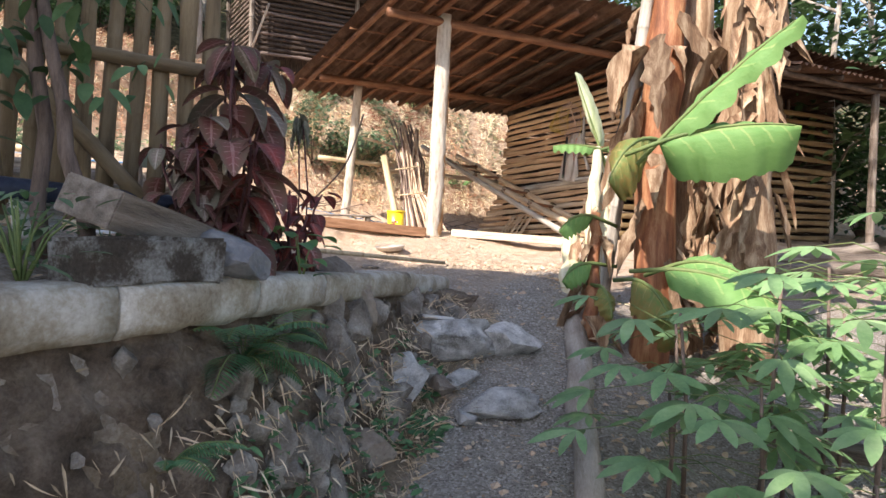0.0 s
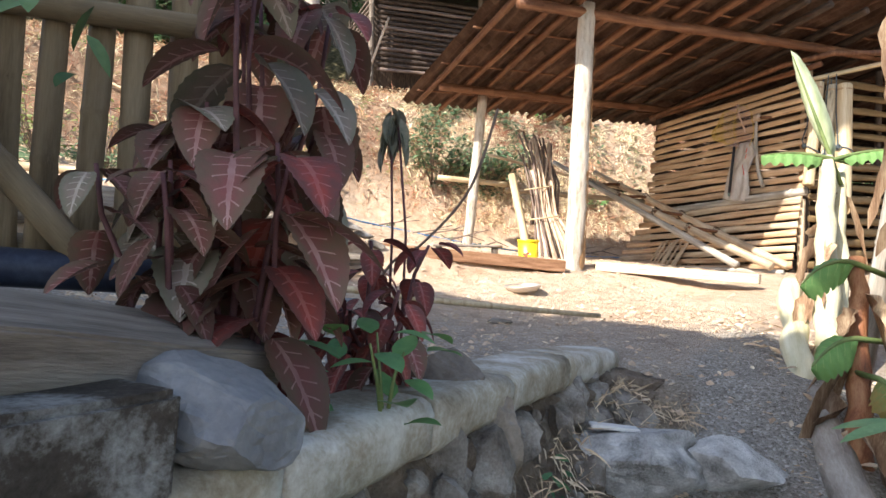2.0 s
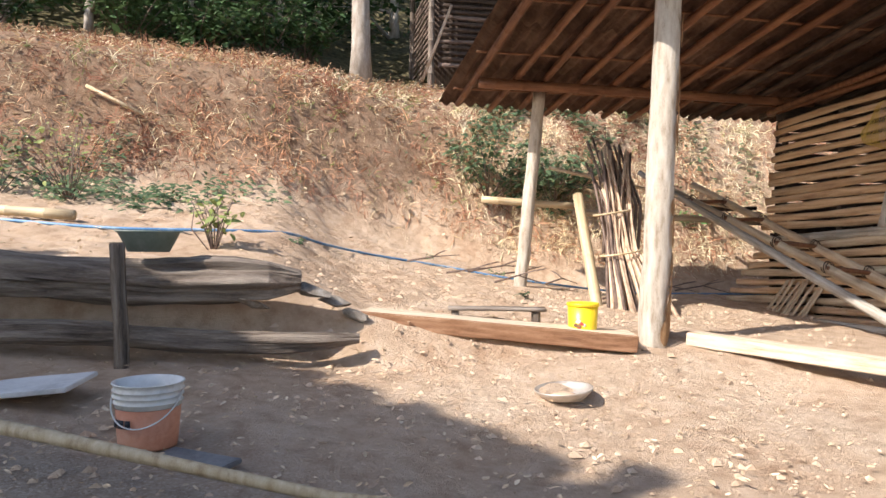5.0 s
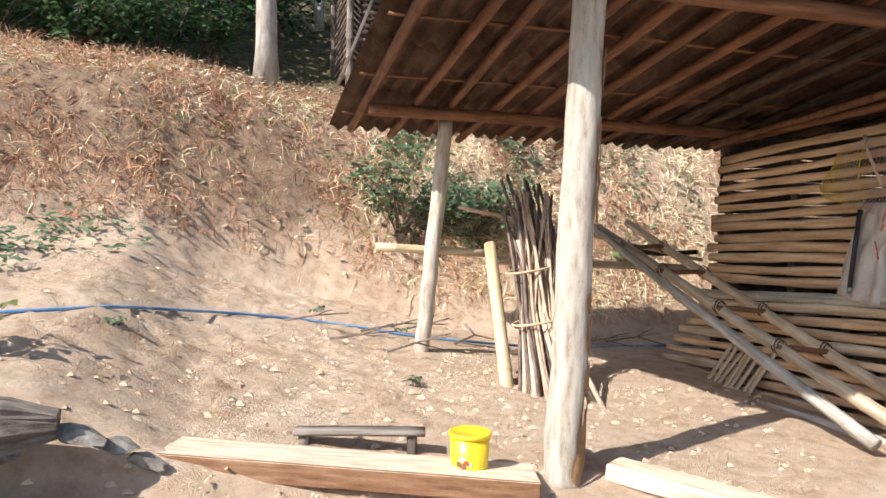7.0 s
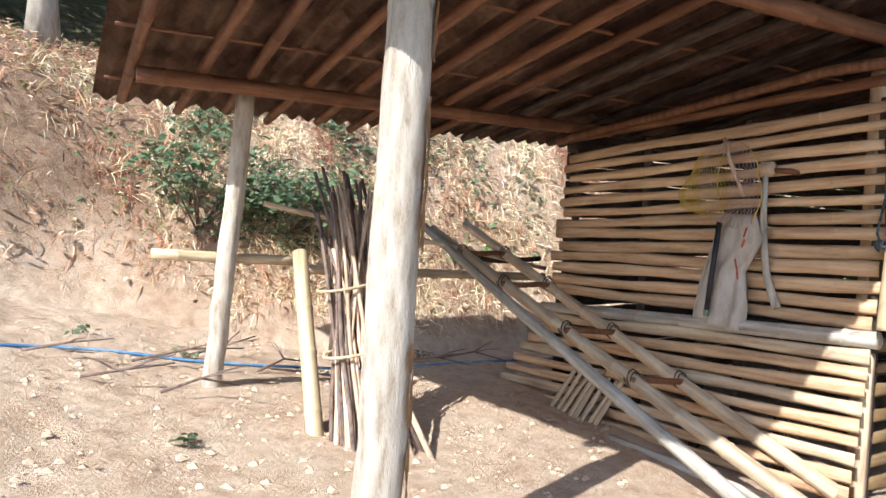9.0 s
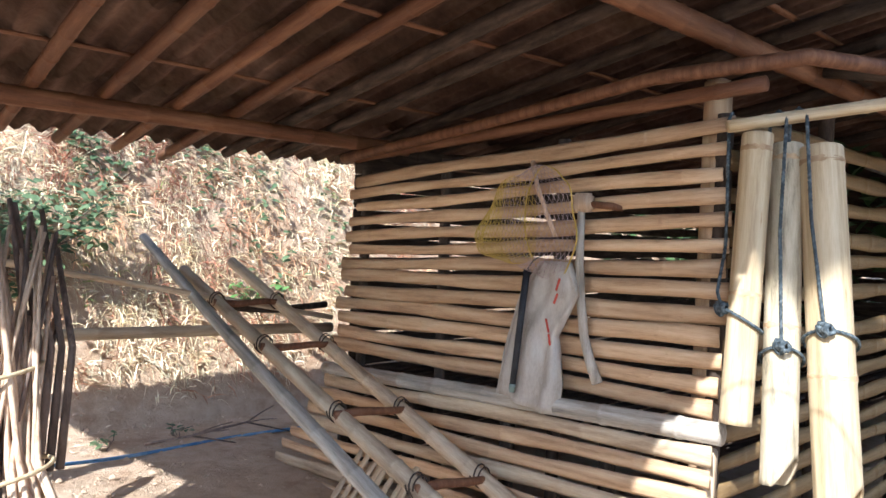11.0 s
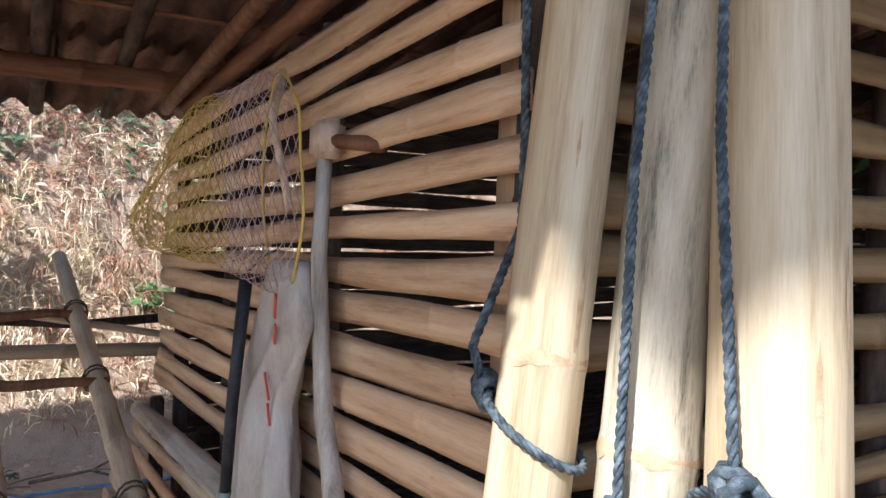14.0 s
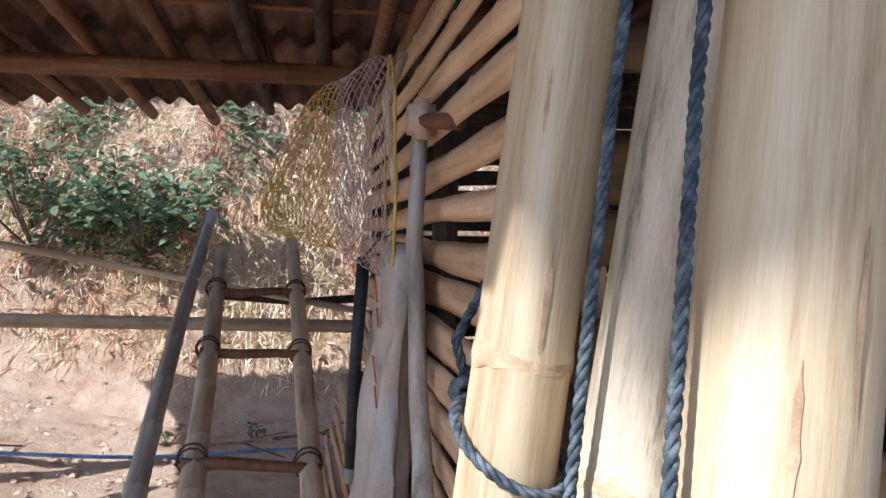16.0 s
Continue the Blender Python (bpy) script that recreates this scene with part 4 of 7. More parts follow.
# ---- hanging bamboo tubes ----
def rope_bm(points, r, turns=70.0, strands=3):
    bm = bmesh.new()
    pts = [Vector(p) for p in points]
    lens = [0.0]
    for p, q in zip(pts, pts[1:]):
        lens.append(lens[-1] + (q - p).length)
    total = lens[-1]
    n = max(12, int(total / 0.006))
    path = []
    for i in range(n + 1):
        d = total * i / n
        k = min(max(0, int(np.searchsorted(lens, d)) - 1), len(pts) - 2)
        path.append(pts[k].lerp(pts[k + 1], (d - lens[k]) / max(1e-6, lens[k + 1] - lens[k])))
    for s in range(strands):
        ring_prev, ref = None, None
        for i, p in enumerate(path):
            d = (path[min(i + 1, n)] - path[max(i - 1, 0)]).normalized()
            if ref is None:
                ref = d.orthogonal().normalized()
            ref = (ref - d * ref.dot(d)).normalized()
            side = d.cross(ref)
            an = turns * total * i / n * 2 + 2 * math.pi * s / strands
            c = p + (ref * math.cos(an) + side * math.sin(an)) * r * 0.5
            ring = [bm.verts.new(c + (ref * math.cos(v) + side * math.sin(v)) * r * 0.56) for v in (0, 1.257, 2.513, 3.77, 5.027)]
            if ring_prev:
                for k in range(5):
                    bm.faces.new((ring_prev[k], ring_prev[(k + 1) % 5], ring[(k + 1) % 5], ring[k]))
            ring_prev = ring
    return bm


def bar_point(s):
    return S(0.10 + 0.30 * s, -0.03 - 0.31 * s, 3.385 + 0.075 * s)


single(cane, "hanging_bar", "pale bamboo bar slanting up from the corner post", "bamboo bar", bar_point(-0.22), bar_point(3.2), 0.024, 0.022, BAMBOO_PALE, seed=31, step=0.42)


def hanging_tube(top, foot, r, label, seed, node_z, knot, cut, hang_s):
    """A length of thick bamboo slung in a rope from the bar."""
    top, foot = Vector(top), Vector(foot)
    ob = thing("bamboo_tube", foot, label, "bamboo tube", "bamboo tubes hung at the corner")
    length = (top - foot).length
    m = along(foot, top, -VX)
    sides = 32
    g = random.Random(seed)
    levels = [0.0, 0.02, 0.06, 0.12, 0.2, 0.3, 0.42]
    node = (node_z - foot.z) / (top.z - foot.z) * length
    kl = m.inverted() @ Vector(knot)
    knot_side = math.atan2(kl.y, kl.x)
    levels += [node - 0.02, node - 0.008, node, node + 0.008, node + 0.02, 0.6 * length, 0.75 * length, length - 0.075, length - 0.062, length - 0.055, length - 0.045, length - 0.008, length]
    bm = bmesh.new()
    rings, inner = [], []
    for z in sorted(levels):
        ring, inn = [], []
        for k in range(sides):
            an = 2 * math.pi * k / sides
            rr = r * (1 + 0.012 * math.sin(2 * an + seed))
            if abs(z - node) < 0.009 or abs(z - (length - 0.058)) < 0.006:
                rr *= 1.022
            if z > length - 0.004:
                rr *= 0.97
            zz = z
            if cut:
                zz = z + cut * max(0.0, math.cos(an)) ** 1.4 * max(0.0, 1 - z / 0.42)
            ring.append(bm.verts.new((rr * math.cos(an), rr * math.sin(an), zz)))
            inn.append((rr * 0.84 * math.cos(an), rr * 0.84 * math.sin(an), zz))
        rings.append(ring)
        inner.append(inn)
    for p, q in zip(rings, rings[1:]):
        for k in range(sides):
            bm.faces.new((p[k], p[(k + 1) % sides], q[(k + 1) % sides], q[k]))
    bm.faces.new(rings[-1])
    low = [bm.verts.new(c) for c in inner[0]]
    deep = [bm.verts.new((c[0], c[1], 0.36)) for c in inner[0]]
    for k in range(sides):
        k2 = (k + 1) % sides
        bm.faces.new((rings[0][k2], rings[0][k], low[k], low[k2]))
        bm.faces.new((low[k2], low[k], deep[k], deep[k2]))
    bm.faces.new(deep[::-1])
    part("culm", bm, MOULD if seed == 2 else BAMBOO_PALE, ob, m=m)
    # dark weathered streaks
    for j in range(7 if seed == 2 else 2):
        an = (0.15 if seed == 2 else g.uniform(-0.9, 0.9)) + g.uniform(-0.25, 0.25)
        z0 = length * (g.uniform(0.45, 0.9) if seed == 2 else g.uniform(0.5, 0.8))
        h, wd = g.uniform(0.04, 0.16), g.uniform(0.02, 0.07)
        bm = bmesh.new()
        prev = None
        for k in range(9):
            t = k / 8
            ww = wd * math.sin(math.pi * min(0.97, max(0.03, t))) * (0.6 + 0.7 * g.random())
            ring = [bm.verts.new((r * 1.026 * math.cos(an + q * ww), r * 1.026 * math.sin(an + q * ww), z0 - h * t)) for q in (-1, 0, 1)]
            if prev:
                bm.faces.new((prev[0], ring[0], ring[1], prev[1]))
                bm.faces.new((prev[1], ring[1], ring[2], prev[2]))
            prev = ring
        part("stain", bm, DARK_WOOD if seed == 2 else CUT, ob, m=m)
    # scar of the leaf sheath at the nodes
    for z in (node, length - 0.058):
        bm = bmesh.new()
        prev = None
        for k in range(sides + 1):
            an = 2 * math.pi * k / sides
            h = 0.009 + 0.009 * noise.noise(Vector((k * 0.8, seed, z)))
            ring = [bm.verts.new((r * 1.03 * math.cos(an), r * 1.03 * math.sin(an), z - h)), bm.verts.new((r * 1.036 * math.cos(an), r * 1.036 * math.sin(an), z)), bm.verts.new((r * 1.02 * math.cos(an), r * 1.02 * math.sin(an), z + h))]
            if prev:
                for j in range(2):
                    bm.faces.new((prev[j], ring[j], ring[j + 1], prev[j + 1]))
            prev = ring
        part("node_scar", bm, CUT, ob, m=m)
    # sling
    kz = kl.z - 0.035
    loop = [m @ Vector(((r + 0.011) * math.cos(an), (r + 0.011) * math.sin(an), kz + 0.035 * math.cos(an - knot_side))) for an in np.linspace(knot_side, knot_side + 2 * math.pi, 25)]
    sling = part("rope_loop", rope_bm(loop, 0.0064), ROPE, ob)
    kp = m @ Vector(((r + 0.02) * math.cos(knot_side), (r + 0.02) * math.sin(knot_side), kl.z))
    turns = []
    for i in range(46):
        an = i * 0.62
        turns.append(kp + Vector((0.021 * math.cos(an) * math.cos(i * 0.21), 0.021 * math.sin(an * 0.9), 0.024 * math.sin(an) * math.cos(i * 0.13))))
    part("knot", sweep(turns, [0.0075] * len(turns), 6), ROPE, ob)
    hp = bar_point(hang_s)
    mid = kp.lerp(hp, 0.5)
    line = [kp, mid, hp - VX * 0.028, hp + Vector((0, 0, 0.032)), hp + VX * 0.03, hp + VX * 0.03 - Vector((0, 0, 0.09))]
    if seed == 1:
        # this one hangs beside the corner post
        line = [kp, kp + Vector((0, 0, 0.06)) - UX * 0.015 + VX * 0.012, W(0.025, 0.05, kp.z + 0.22), W(0.025, 0.05, 3.05), W(0.03, 0.055, 3.40), W(0.0, 0.06, 3.43)]
    part("rope", rope_bm(line, 0.0066), ROPE, ob)
    return ob


hanging_tube(S(0.125, -0.03, 3.345), S(-0.01, -0.06, 2.31), 0.054, "thick pale bamboo tube slung by a rope loop, plain cut end", 1, 2.765, S(-0.015, 0.045, 2.71), 0.0, -0.24)
hanging_tube(S(0.262, -0.075, 3.315), S(0.044, -0.195, 2.12), 0.060, "stained bamboo tube slung by rope, slanting hollow end", 2, 2.655, S(0.028, -0.19, 2.60), 0.10, 0.19)
hanging_tube(S(0.290, -0.185, 3.30), S(0.085, -0.38, 2.03), 0.075, "thickest pale bamboo tube slung by rope, notched hollow end", 3, 2.50, S(0.02, -0.315, 2.68), 0.13, 0.35)

# ---- things at the slatted wall ----
def build_net():
    ob = thing("landing_net", W(0.1, 0.85, 3.24), "yellow and faded pink landing net on a wire hoop", "fishing net")
    c0, apex = W(0.10, 0.81, 3.01), W(0.37, 0.96, 2.91)
    tilt = 0.18

    def rim(an, k):
        """A point of the netting ring; k runs from the hoop to the bag's end."""
        b, z = 0.155 * math.sin(an), 0.25 * math.cos(an)
        b, z = b * math.cos(tilt) + z * math.sin(tilt) * 0.6, z
        shrink = math.sqrt(max(0.0, 1 - k ** 3)) * (1 - 0.42 * k)
        c = c0.lerp(apex, k) + Vector((0, 0, 0.05 * math.sin(math.pi * k)))
        rag = 1 + 0.10 * noise.noise(Vector((math.cos(an) * 2, math.sin(an) * 2, k * 4)))
        return c + (VX * b * 0.95 + Vector((0, 0, z))) * shrink * rag + UX * 0.02 * math.sin(an * 3 + k * 8) * k
    rows, cols = 36, 50
    for r0, r1, material, label in ((0, 16, NET_P, "faded pink netting"), (16, rows, NET_Y, "yellow netting")):
        bm = bmesh.new()
        r = 0.0011
        for j in range(r0, r1):
            for i in range(cols):
                a0, a1 = 2 * math.pi * i / cols, 2 * math.pi * (i + 1) / cols
                k0, k1 = j / rows, (j + 1) / rows
                p, q = (rim(a0, k0), rim(a1, k1)) if (i + j) % 2 else (rim(a1, k0), rim(a0, k1))
                d = (q - p).normalized()
                s = d.cross(UX + VX * 0.3).normalized() * r
                o = d.cross(s).normalized() * r
                ps = [bm.verts.new(v - ob.location) for v in (p + s, p - s * 0.5 + o, p - s * 0.5 - o)]
                qs = [bm.verts.new(v - ob.location) for v in (q + s, q - s * 0.5 + o, q - s * 0.5 - o)]
                for k in range(3):
                    bm.faces.new((ps[k], ps[(k + 1) % 3], qs[(k + 1) % 3], qs[k]))
        part("netting", bm, material, ob, label, Matrix.Translation(ob.location))
    hoop = [rim(2 * math.pi * i / 48, 0) - ob.location for i in range(49)]
    part("hoop", sweep(hoop, [0.0035] * 49, 6, cap=False), NET_Y, ob, m=Matrix.Translation(ob.location))
    stick("hook_stick", [W(0.05, 0.96, 3.29), W(0.10, 0.88, 3.16), W(0.09, 0.78, 2.95)], 0.012, 0.009, STICK, ob)


build_net()


def build_sack():
    ob = thing("sack", W(0.08, 0.8, 2.22), "creased grey plastic sack with red print hung on the slats", "sack")
    bm = bmesh.new()
    rows, n = [], 36
    for j in range(25):
        t = j / 24
        b0 = curve(t, (0, 0.2, 0.5, 0.8, 1), (0.70, 0.64, 0.74, 0.70, 0.72))
        b1 = curve(t, (0, 0.2, 0.6, 1), (0.86, 0.95, 1.02, 1.06))
        z = 2.84 - 0.62 * t
        depth = 0.028 + 0.03 * t
        ring = []
        for k in range(n):
            an = 2 * math.pi * k / n
            b = (b0 + b1) / 2 + (b1 - b0) / 2 * math.cos(an)
            fold = 0.011 * math.sin(an * 7 + t * 3) * (0.5 + t) + 0.012 * noise.noise(Vector((an * 2, t * 5, 2)))
            edge = 0.03 * math.sin(an * 2) * max(0.0, t - 0.85) * 6 * 0.2
            ring.append(bm.verts.new(W(0.055 + depth + depth * math.sin(an) + fold, b, z + edge - 0.12 * (1.0 - b) * t) - ob.location))
        rows.append(ring)
    for p, q in zip(rows, rows[1:]):
        for k in range(n):
            bm.faces.new((p[k], p[(k + 1) % n], q[(k + 1) % n], q[k]))
    bm.faces.new(rows[0])
    bm.faces.new(rows[-1][::-1])
    bmesh.ops.recalc_face_normals(bm, faces=bm.faces)
    part("bag", bm, SACK, ob, m=Matrix.Translation(ob.location))
    for b, z, h in ((0.72, 2.74, 0.06), (0.735, 2.68, 0.05), (0.77, 2.56, 0.06), (0.755, 2.50, 0.05), (0.75, 2.24, 0.05)):
        part("red_stripe", box_bm(0.004, 0.010, h, 0.001, 0.006, 3 + 9 * z, 5), RED_MARK, ob, m=Matrix.Translation(W(0.135, b, z)) @ Matrix.Rotation(ANG, 4, "Z") @ pose(0, 0, 0, 24 if b < 0.74 else -10, -6, 0))


build_sack()
BH = thing("black_handle", W(0.178, 0.915, 2.26), "black plastic sleeve handle hung before the sack", "handle")
stick("sleeve", [W(0.15, 0.88, 2.80), W(0.17, 0.895, 2.5), W(0.177, 0.913, 2.285)], 0.016, 0.014, BLACK_PL, BH, sides=12)
stick("end_cap", [W(0.177, 0.913, 2.288), W(0.178, 0.914, 2.272), W(0.178, 0.915, 2.25)], 0.0165, 0.012, GREY_PL, BH, "dark rounded end cap", sides=12)
stick("hanging_loop", [W(0.15, 0.88, 2.80), W(0.12, 0.872, 2.84), W(0.08, 0.865, 2.86)], 0.003, 0.003, ROPE, BH, sides=6)


def build_mattock():
    ob = thing("mallet", W(0.06, 0.57, 2.35), "worn wooden mallet with long crooked handle hung on the slats", "mallet")
    stick("handle", [W(0.055, 0.675, 3.06), W(0.065, 0.665, 2.85), W(0.06, 0.655, 2.68), W(0.06, 0.63, 2.52), W(0.055, 0.60, 2.42), W(0.06, 0.555, 2.34)], 0.0165, 0.023, BAMBOO_GREY, ob, sides=12)
    part("head", box_bm(0.055, 0.095, 0.08, 0.012, 0.006, 4), STICK, ob, m=Matrix.Translation(W(0.055, 0.668, 3.10)) @ Matrix.Rotation(ANG, 4, "Z"))
    stick("peg", [W(0.01, 0.50, 3.08), W(0.06, 0.64, 3.095)], 0.017, 0.014, BAMBOO_RED, ob)


build_mattock()


def build_ladder():
    ob = thing("bamboo_ladder", S(-0.6, 0.2, 1.5), "three leaning weathered bamboo poles tied with rungs", "ladder")
    p1, q1 = S(-0.65, 0.18, 1.50), S(-0.862, 3.56, 2.853)
    p2, q2 = S(-0.46, -0.07, 1.50), S(-0.75, 3.15, 2.662)
    p3, q3 = S(-0.105, 0.07, 1.50), S(-0.388, 3.25, 2.71)
    cane("pole", p1, q1, 0.040, 0.030, BAMBOO_GREY, ob, seed=11, bend=0.03)
    cane("pole", p2, q2, 0.045, 0.034, BAMBOO, ob, seed=12, bend=0.02)
    cane("pole", p3, q3, 0.043, 0.034, BAMBOO, ob, seed=13, bend=0.02)
    for t in (0.33, 0.50, 0.70, 0.86):
        a = p2.lerp(q2, t)
        b = p3.lerp(q3, t - 0.04)
        stick("rung", lerp_pts(a - (b - a) * 0.08, b + (b - a) * 0.12, 4, 0.01, int(t * 100)), 0.021, 0.018, BAMBOO_RED, ob, sides=9)
        for c in (a, b):
            d = (q2 - p2).normalized()
            ring = [c + (Vector((0, 0, 1)).cross(d) * math.cos(v) + Vector((0, 0, 1)) * math.sin(v)) * 0.05 + d * 0.004 * v for v in np.linspace(0, 12.5, 26)]
            part("lashing", sweep(ring, [0.004] * 26, 5), DARK_WOOD, ob)


build_ladder()


def build_railing():
    ob = thing("railing", S(-2.0, 2.75, 1.5), "bamboo rails behind the shed, lashed to the post and the wall", "railing")
    cane("rail", S(-2.92, 2.72, 2.46), S(-2.0, 2.72, 2.42), 0.034, 0.034, BAMBOO_PALE, ob, seed=21, step=0.36)
    cane("rail", S(-1.96, 2.80, 2.36), S(0.12, 2.80, 2.30), 0.034, 0.032, BAMBOO, ob, seed=22, step=0.34)
    cane("rail", S(-2.2, 2.86, 2.80), S(0.06, 2.70, 2.38), 0.019, 0.016, BAMBOO, ob, seed=23, step=0.5)
    stick("rail", [S(-0.75, 2.8, 2.47), S(-0.3, 2.82, 2.43), S(0.1, 2.84, 2.45)], 0.02, 0.022, DARK_WOOD, ob)


build_railing()
single(cane, "bamboo_post", "pale bamboo post leaning under the rail beside the stick bundle", "post", S(-2.18, 1.66, 1.42), S(-2.09, 2.38, 2.50), 0.050, 0.047, BAMBOO_PALE, seed=24, step=0.33)


def build_bundle():
    ob = thing("stick_bundle", S(-1.7, 1.4, 1.52), "tied upright bundle of thin dry firewood sticks", "firewood")
    g = random.Random(4)
    for k in range(46):
        u, v = g.random(), g.uniform(-0.08, 0.08)
        foot = S(-2.12 + 0.40 * u * u + 0.08 * u + g.uniform(-0.02, 0.02), 1.52 - 0.20 * u + v, 1.43)
        mid = S(-2.05 + 0.24 * u + g.uniform(-0.02, 0.02), 1.85 - 0.05 * u + v * 0.6, 2.02)
        h = g.uniform(2.35, 2.95)
        dark = h > 2.55
        top = S(-2.06 + 0.34 * g.random() + 0.08 * u, 2.15 + v, h)
        stick("firewood_stick", [foot, foot.lerp(mid, 0.5) + Vector((g.uniform(-.012, .012), 0, 0)), mid, mid.lerp(top, 0.5) + Vector((g.uniform(-.02, .02), 0, 0)), top], g.uniform(0.010, 0.019), g.uniform(0.006, 0.011), STICK if g.random() < 0.8 else STICK_DARK, ob, sides=6, seed=k)
    for k in range(9):
        foot = S(-2.0 + 0.04 * k, 2.0, 1.9)
        stick("firewood_stick", [foot, foot + Vector((0.02, 0.05, 0.5)), S(-2.06 + 0.055 * k + g.uniform(-.03, .03), 2.35, g.uniform(2.75, 3.05))], 0.019, 0.011, STICK_DARK, ob, sides=7, seed=80 + k)
    for z, rr in ((1.98, 0.18), (2.33, 0.17)):
        c = S(-1.93, 1.82 + 0.5 * (z - 2.02), z)
        pts = [c + UX * (rr * math.cos(v)) + VX * (0.12 * math.sin(v)) + Vector((0, 0, 0.03 * math.cos(v))) for v in np.linspace(0, 6.4, 22)]
        part("tie", sweep(pts, [0.009] * 22, 6), BAMBOO_PALE, ob)


build_bundle()


def build_panel():
    ob = thing("slat_panel", S(-0.35, 1.5, 1.53), "small panel of upright bamboo strips leaning on the wall foot", "panel")
    for k in range(8):
        f = S(-0.42 + 0.01 * k, 2.0 - 0.058 * k, 1.385)
        t = S(-0.20 + 0.01 * k, 1.93 - 0.058 * k, 1.385 + 0.36 + 0.02 * math.sin(k * 2))
        slat(f, t, 0.047, -UX + Vector((0, 0, 0.6)), BAMBOO, ob, 300 + k, 0.006)


build_panel()
single(cane, "loose_cane", "weathered bamboo cane lying along the wall foot", "bamboo cane", S(-0.40, 1.35, 1.43), S(-0.35, -0.1, 1.44), 0.03, 0.03, BAMBOO_GREY, seed=26)


def sill(p, q, w, h, label, seed, material=PLANK):
    p, q = Vector(p), Vector(q)
    ob = new("sill_plank", finish(box_bm((q - p).length, w, h, 0.006, 0.005, seed, 9), "sill_plank", material, False))
    ob.data.materials.append(PLANK_SIDE)
    # The long upright faces of a thick plank are redder and darker than its top.
    for f in ob.data.polygons:
        f.material_index = 1 if abs(f.normal.y) > 0.7 and h > 0.09 else 0
    d = q - p
    ob.matrix_basis = Matrix.Translation((p + q) / 2) @ Matrix.Rotation(math.atan2(d.y, d.x), 4, "Z") @ Matrix.Rotation(-math.asin(d.z / d.length), 4, "Y")
    return tagged(ob, label, "plank")


sill(S(-4.30, 0.49, 1.60), S(-2.66, 0.11, 1.475), 0.25, 0.10, "heavy pale sawn plank lying as an earth sill beside the post", 3)
sill((0.12, 7.97, 1.475), (1.40, 7.46, 1.41), 0.16, 0.08, "pale sun-bleached sawn plank lying on the shed threshold", 5)


def build_bucket(at, r0, r1, h, body_mat, label, ribs=True, lid=False, rim_mat=None, bail=True):
    ob = thing("bucket", at, label, "bucket")
    def shell(levels, material, name, cap=True):
        bm = bmesh.new()
        prev, n = None, 36
        for z, r in levels:
            ring = [bm.verts.new((r * math.cos(2 * math.pi * k / n), r * math.sin(2 * math.pi * k / n), z)) for k in range(n)]
            if prev:
                for k in range(n):
                    bm.faces.new((prev[k], prev[(k + 1) % n], ring[(k + 1) % n], ring[k]))
            elif cap:
                bm.faces.new(ring[::-1])
            prev = ring
        if cap == 2:
            bm.faces.new(prev)
        return part(name, bm, material, ob, m=Matrix.Translation(at))
    mid = 0.62
    rr = lambda t: r0 + (r1 - r0) * t
    if lid:
        shell([(0, rr(0)), (0.01, rr(0) * 1.01), (h * 0.95, rr(0.95))], body_mat, "body", 2)
        shell([(h * 0.90, rr(1) * 1.02), (h * 0.91, rr(1) * 1.06), (h * 0.97, rr(1) * 1.06), (h, rr(1) * 1.04), (h, rr(1) * 0.96), (h * 0.98, rr(1) * 0.93)], rim_mat or body_mat, "lid", 2)
    else:
        shell([(0, rr(0)), (0.008, rr(0) * 1.01), (h * mid, rr(mid)), (h * mid, rr(mid) - 0.004), (0.02, rr(0) - 0.004)], body_mat, "body", True)
        top = [(h * mid + 0.001, rr(mid) - 0.006)]
        z = mid
        top += [(h * z + 0.002, rr(z) + 0.001)]
        for k in range(3):
            zz = mid + 0.07 + 0.09 * k
            top += [(h * zz, rr(zz)), (h * (zz + 0.008), rr(zz) + 0.006), (h * (zz + 0.02), rr(zz) + 0.006), (h * (zz + 0.03), rr(zz))]
        top += [(h * 0.985, rr(1)), (h * 0.99, rr(1) + 0.006), (h, rr(1) + 0.005), (h, rr(1) - 0.003), (h * mid, rr(mid) - 0.006), (0.014, rr(0) - 0.006)]
        shell(top, rim_mat or WHITE_PL, "rim", False)
        bm = bmesh.new()
        ring = [bm.verts.new(((r0 - 0.007) * math.cos(2 * math.pi * k / 24), (r0 - 0.007) * math.sin(2 * math.pi * k / 24), 0.016)) for k in range(24)]
        bm.faces.new(ring)
        part("inner_base", bm, rim_mat or WHITE_PL, ob, m=Matrix.Translation(at))
    if bail:
        pts = []
        for i in range(21):
            an = math.pi * i / 20
            pts.append(Vector((rr(0.9) * 1.06 * math.cos(an), -rr(0.9) * 1.1 * math.sin(an) * 0.95, h * 0.86 - 0.115 * math.sin(an))))
        part("handle", sweep(pts, [0.0028] * 21, 6), WHITE_PL, ob, "thin white bail handle", Matrix.Translation(at) @ pose(0, 0, 0, 0, 0, 18))
    return ob


RB = build_bucket(ground_at(-1.81, 5.38) + Vector((0, 0, 0.0)), 0.102, 0.121, 0.235, ORANGE, "open bucket, faded orange below and grey-white ribbed above, on the earth")
# mark on the bucket: plain dark bars
for k, (dx, w) in enumerate(((-0.035, 0.02), (0.0, 0.03), (0.035, 0.022))):
    an = math.radians(-112 + 14 * k)
    part("mark", box_bm(0.003, w, 0.03, 0.001, 0, 0, 0), BLACK_PL, RB, "dark lettering bar", Matrix.Translation(RB.location + Vector((0.121 * math.cos(an), 0.121 * math.sin(an), 0.10))) @ Matrix.Rotation(an, 4, "Z"))
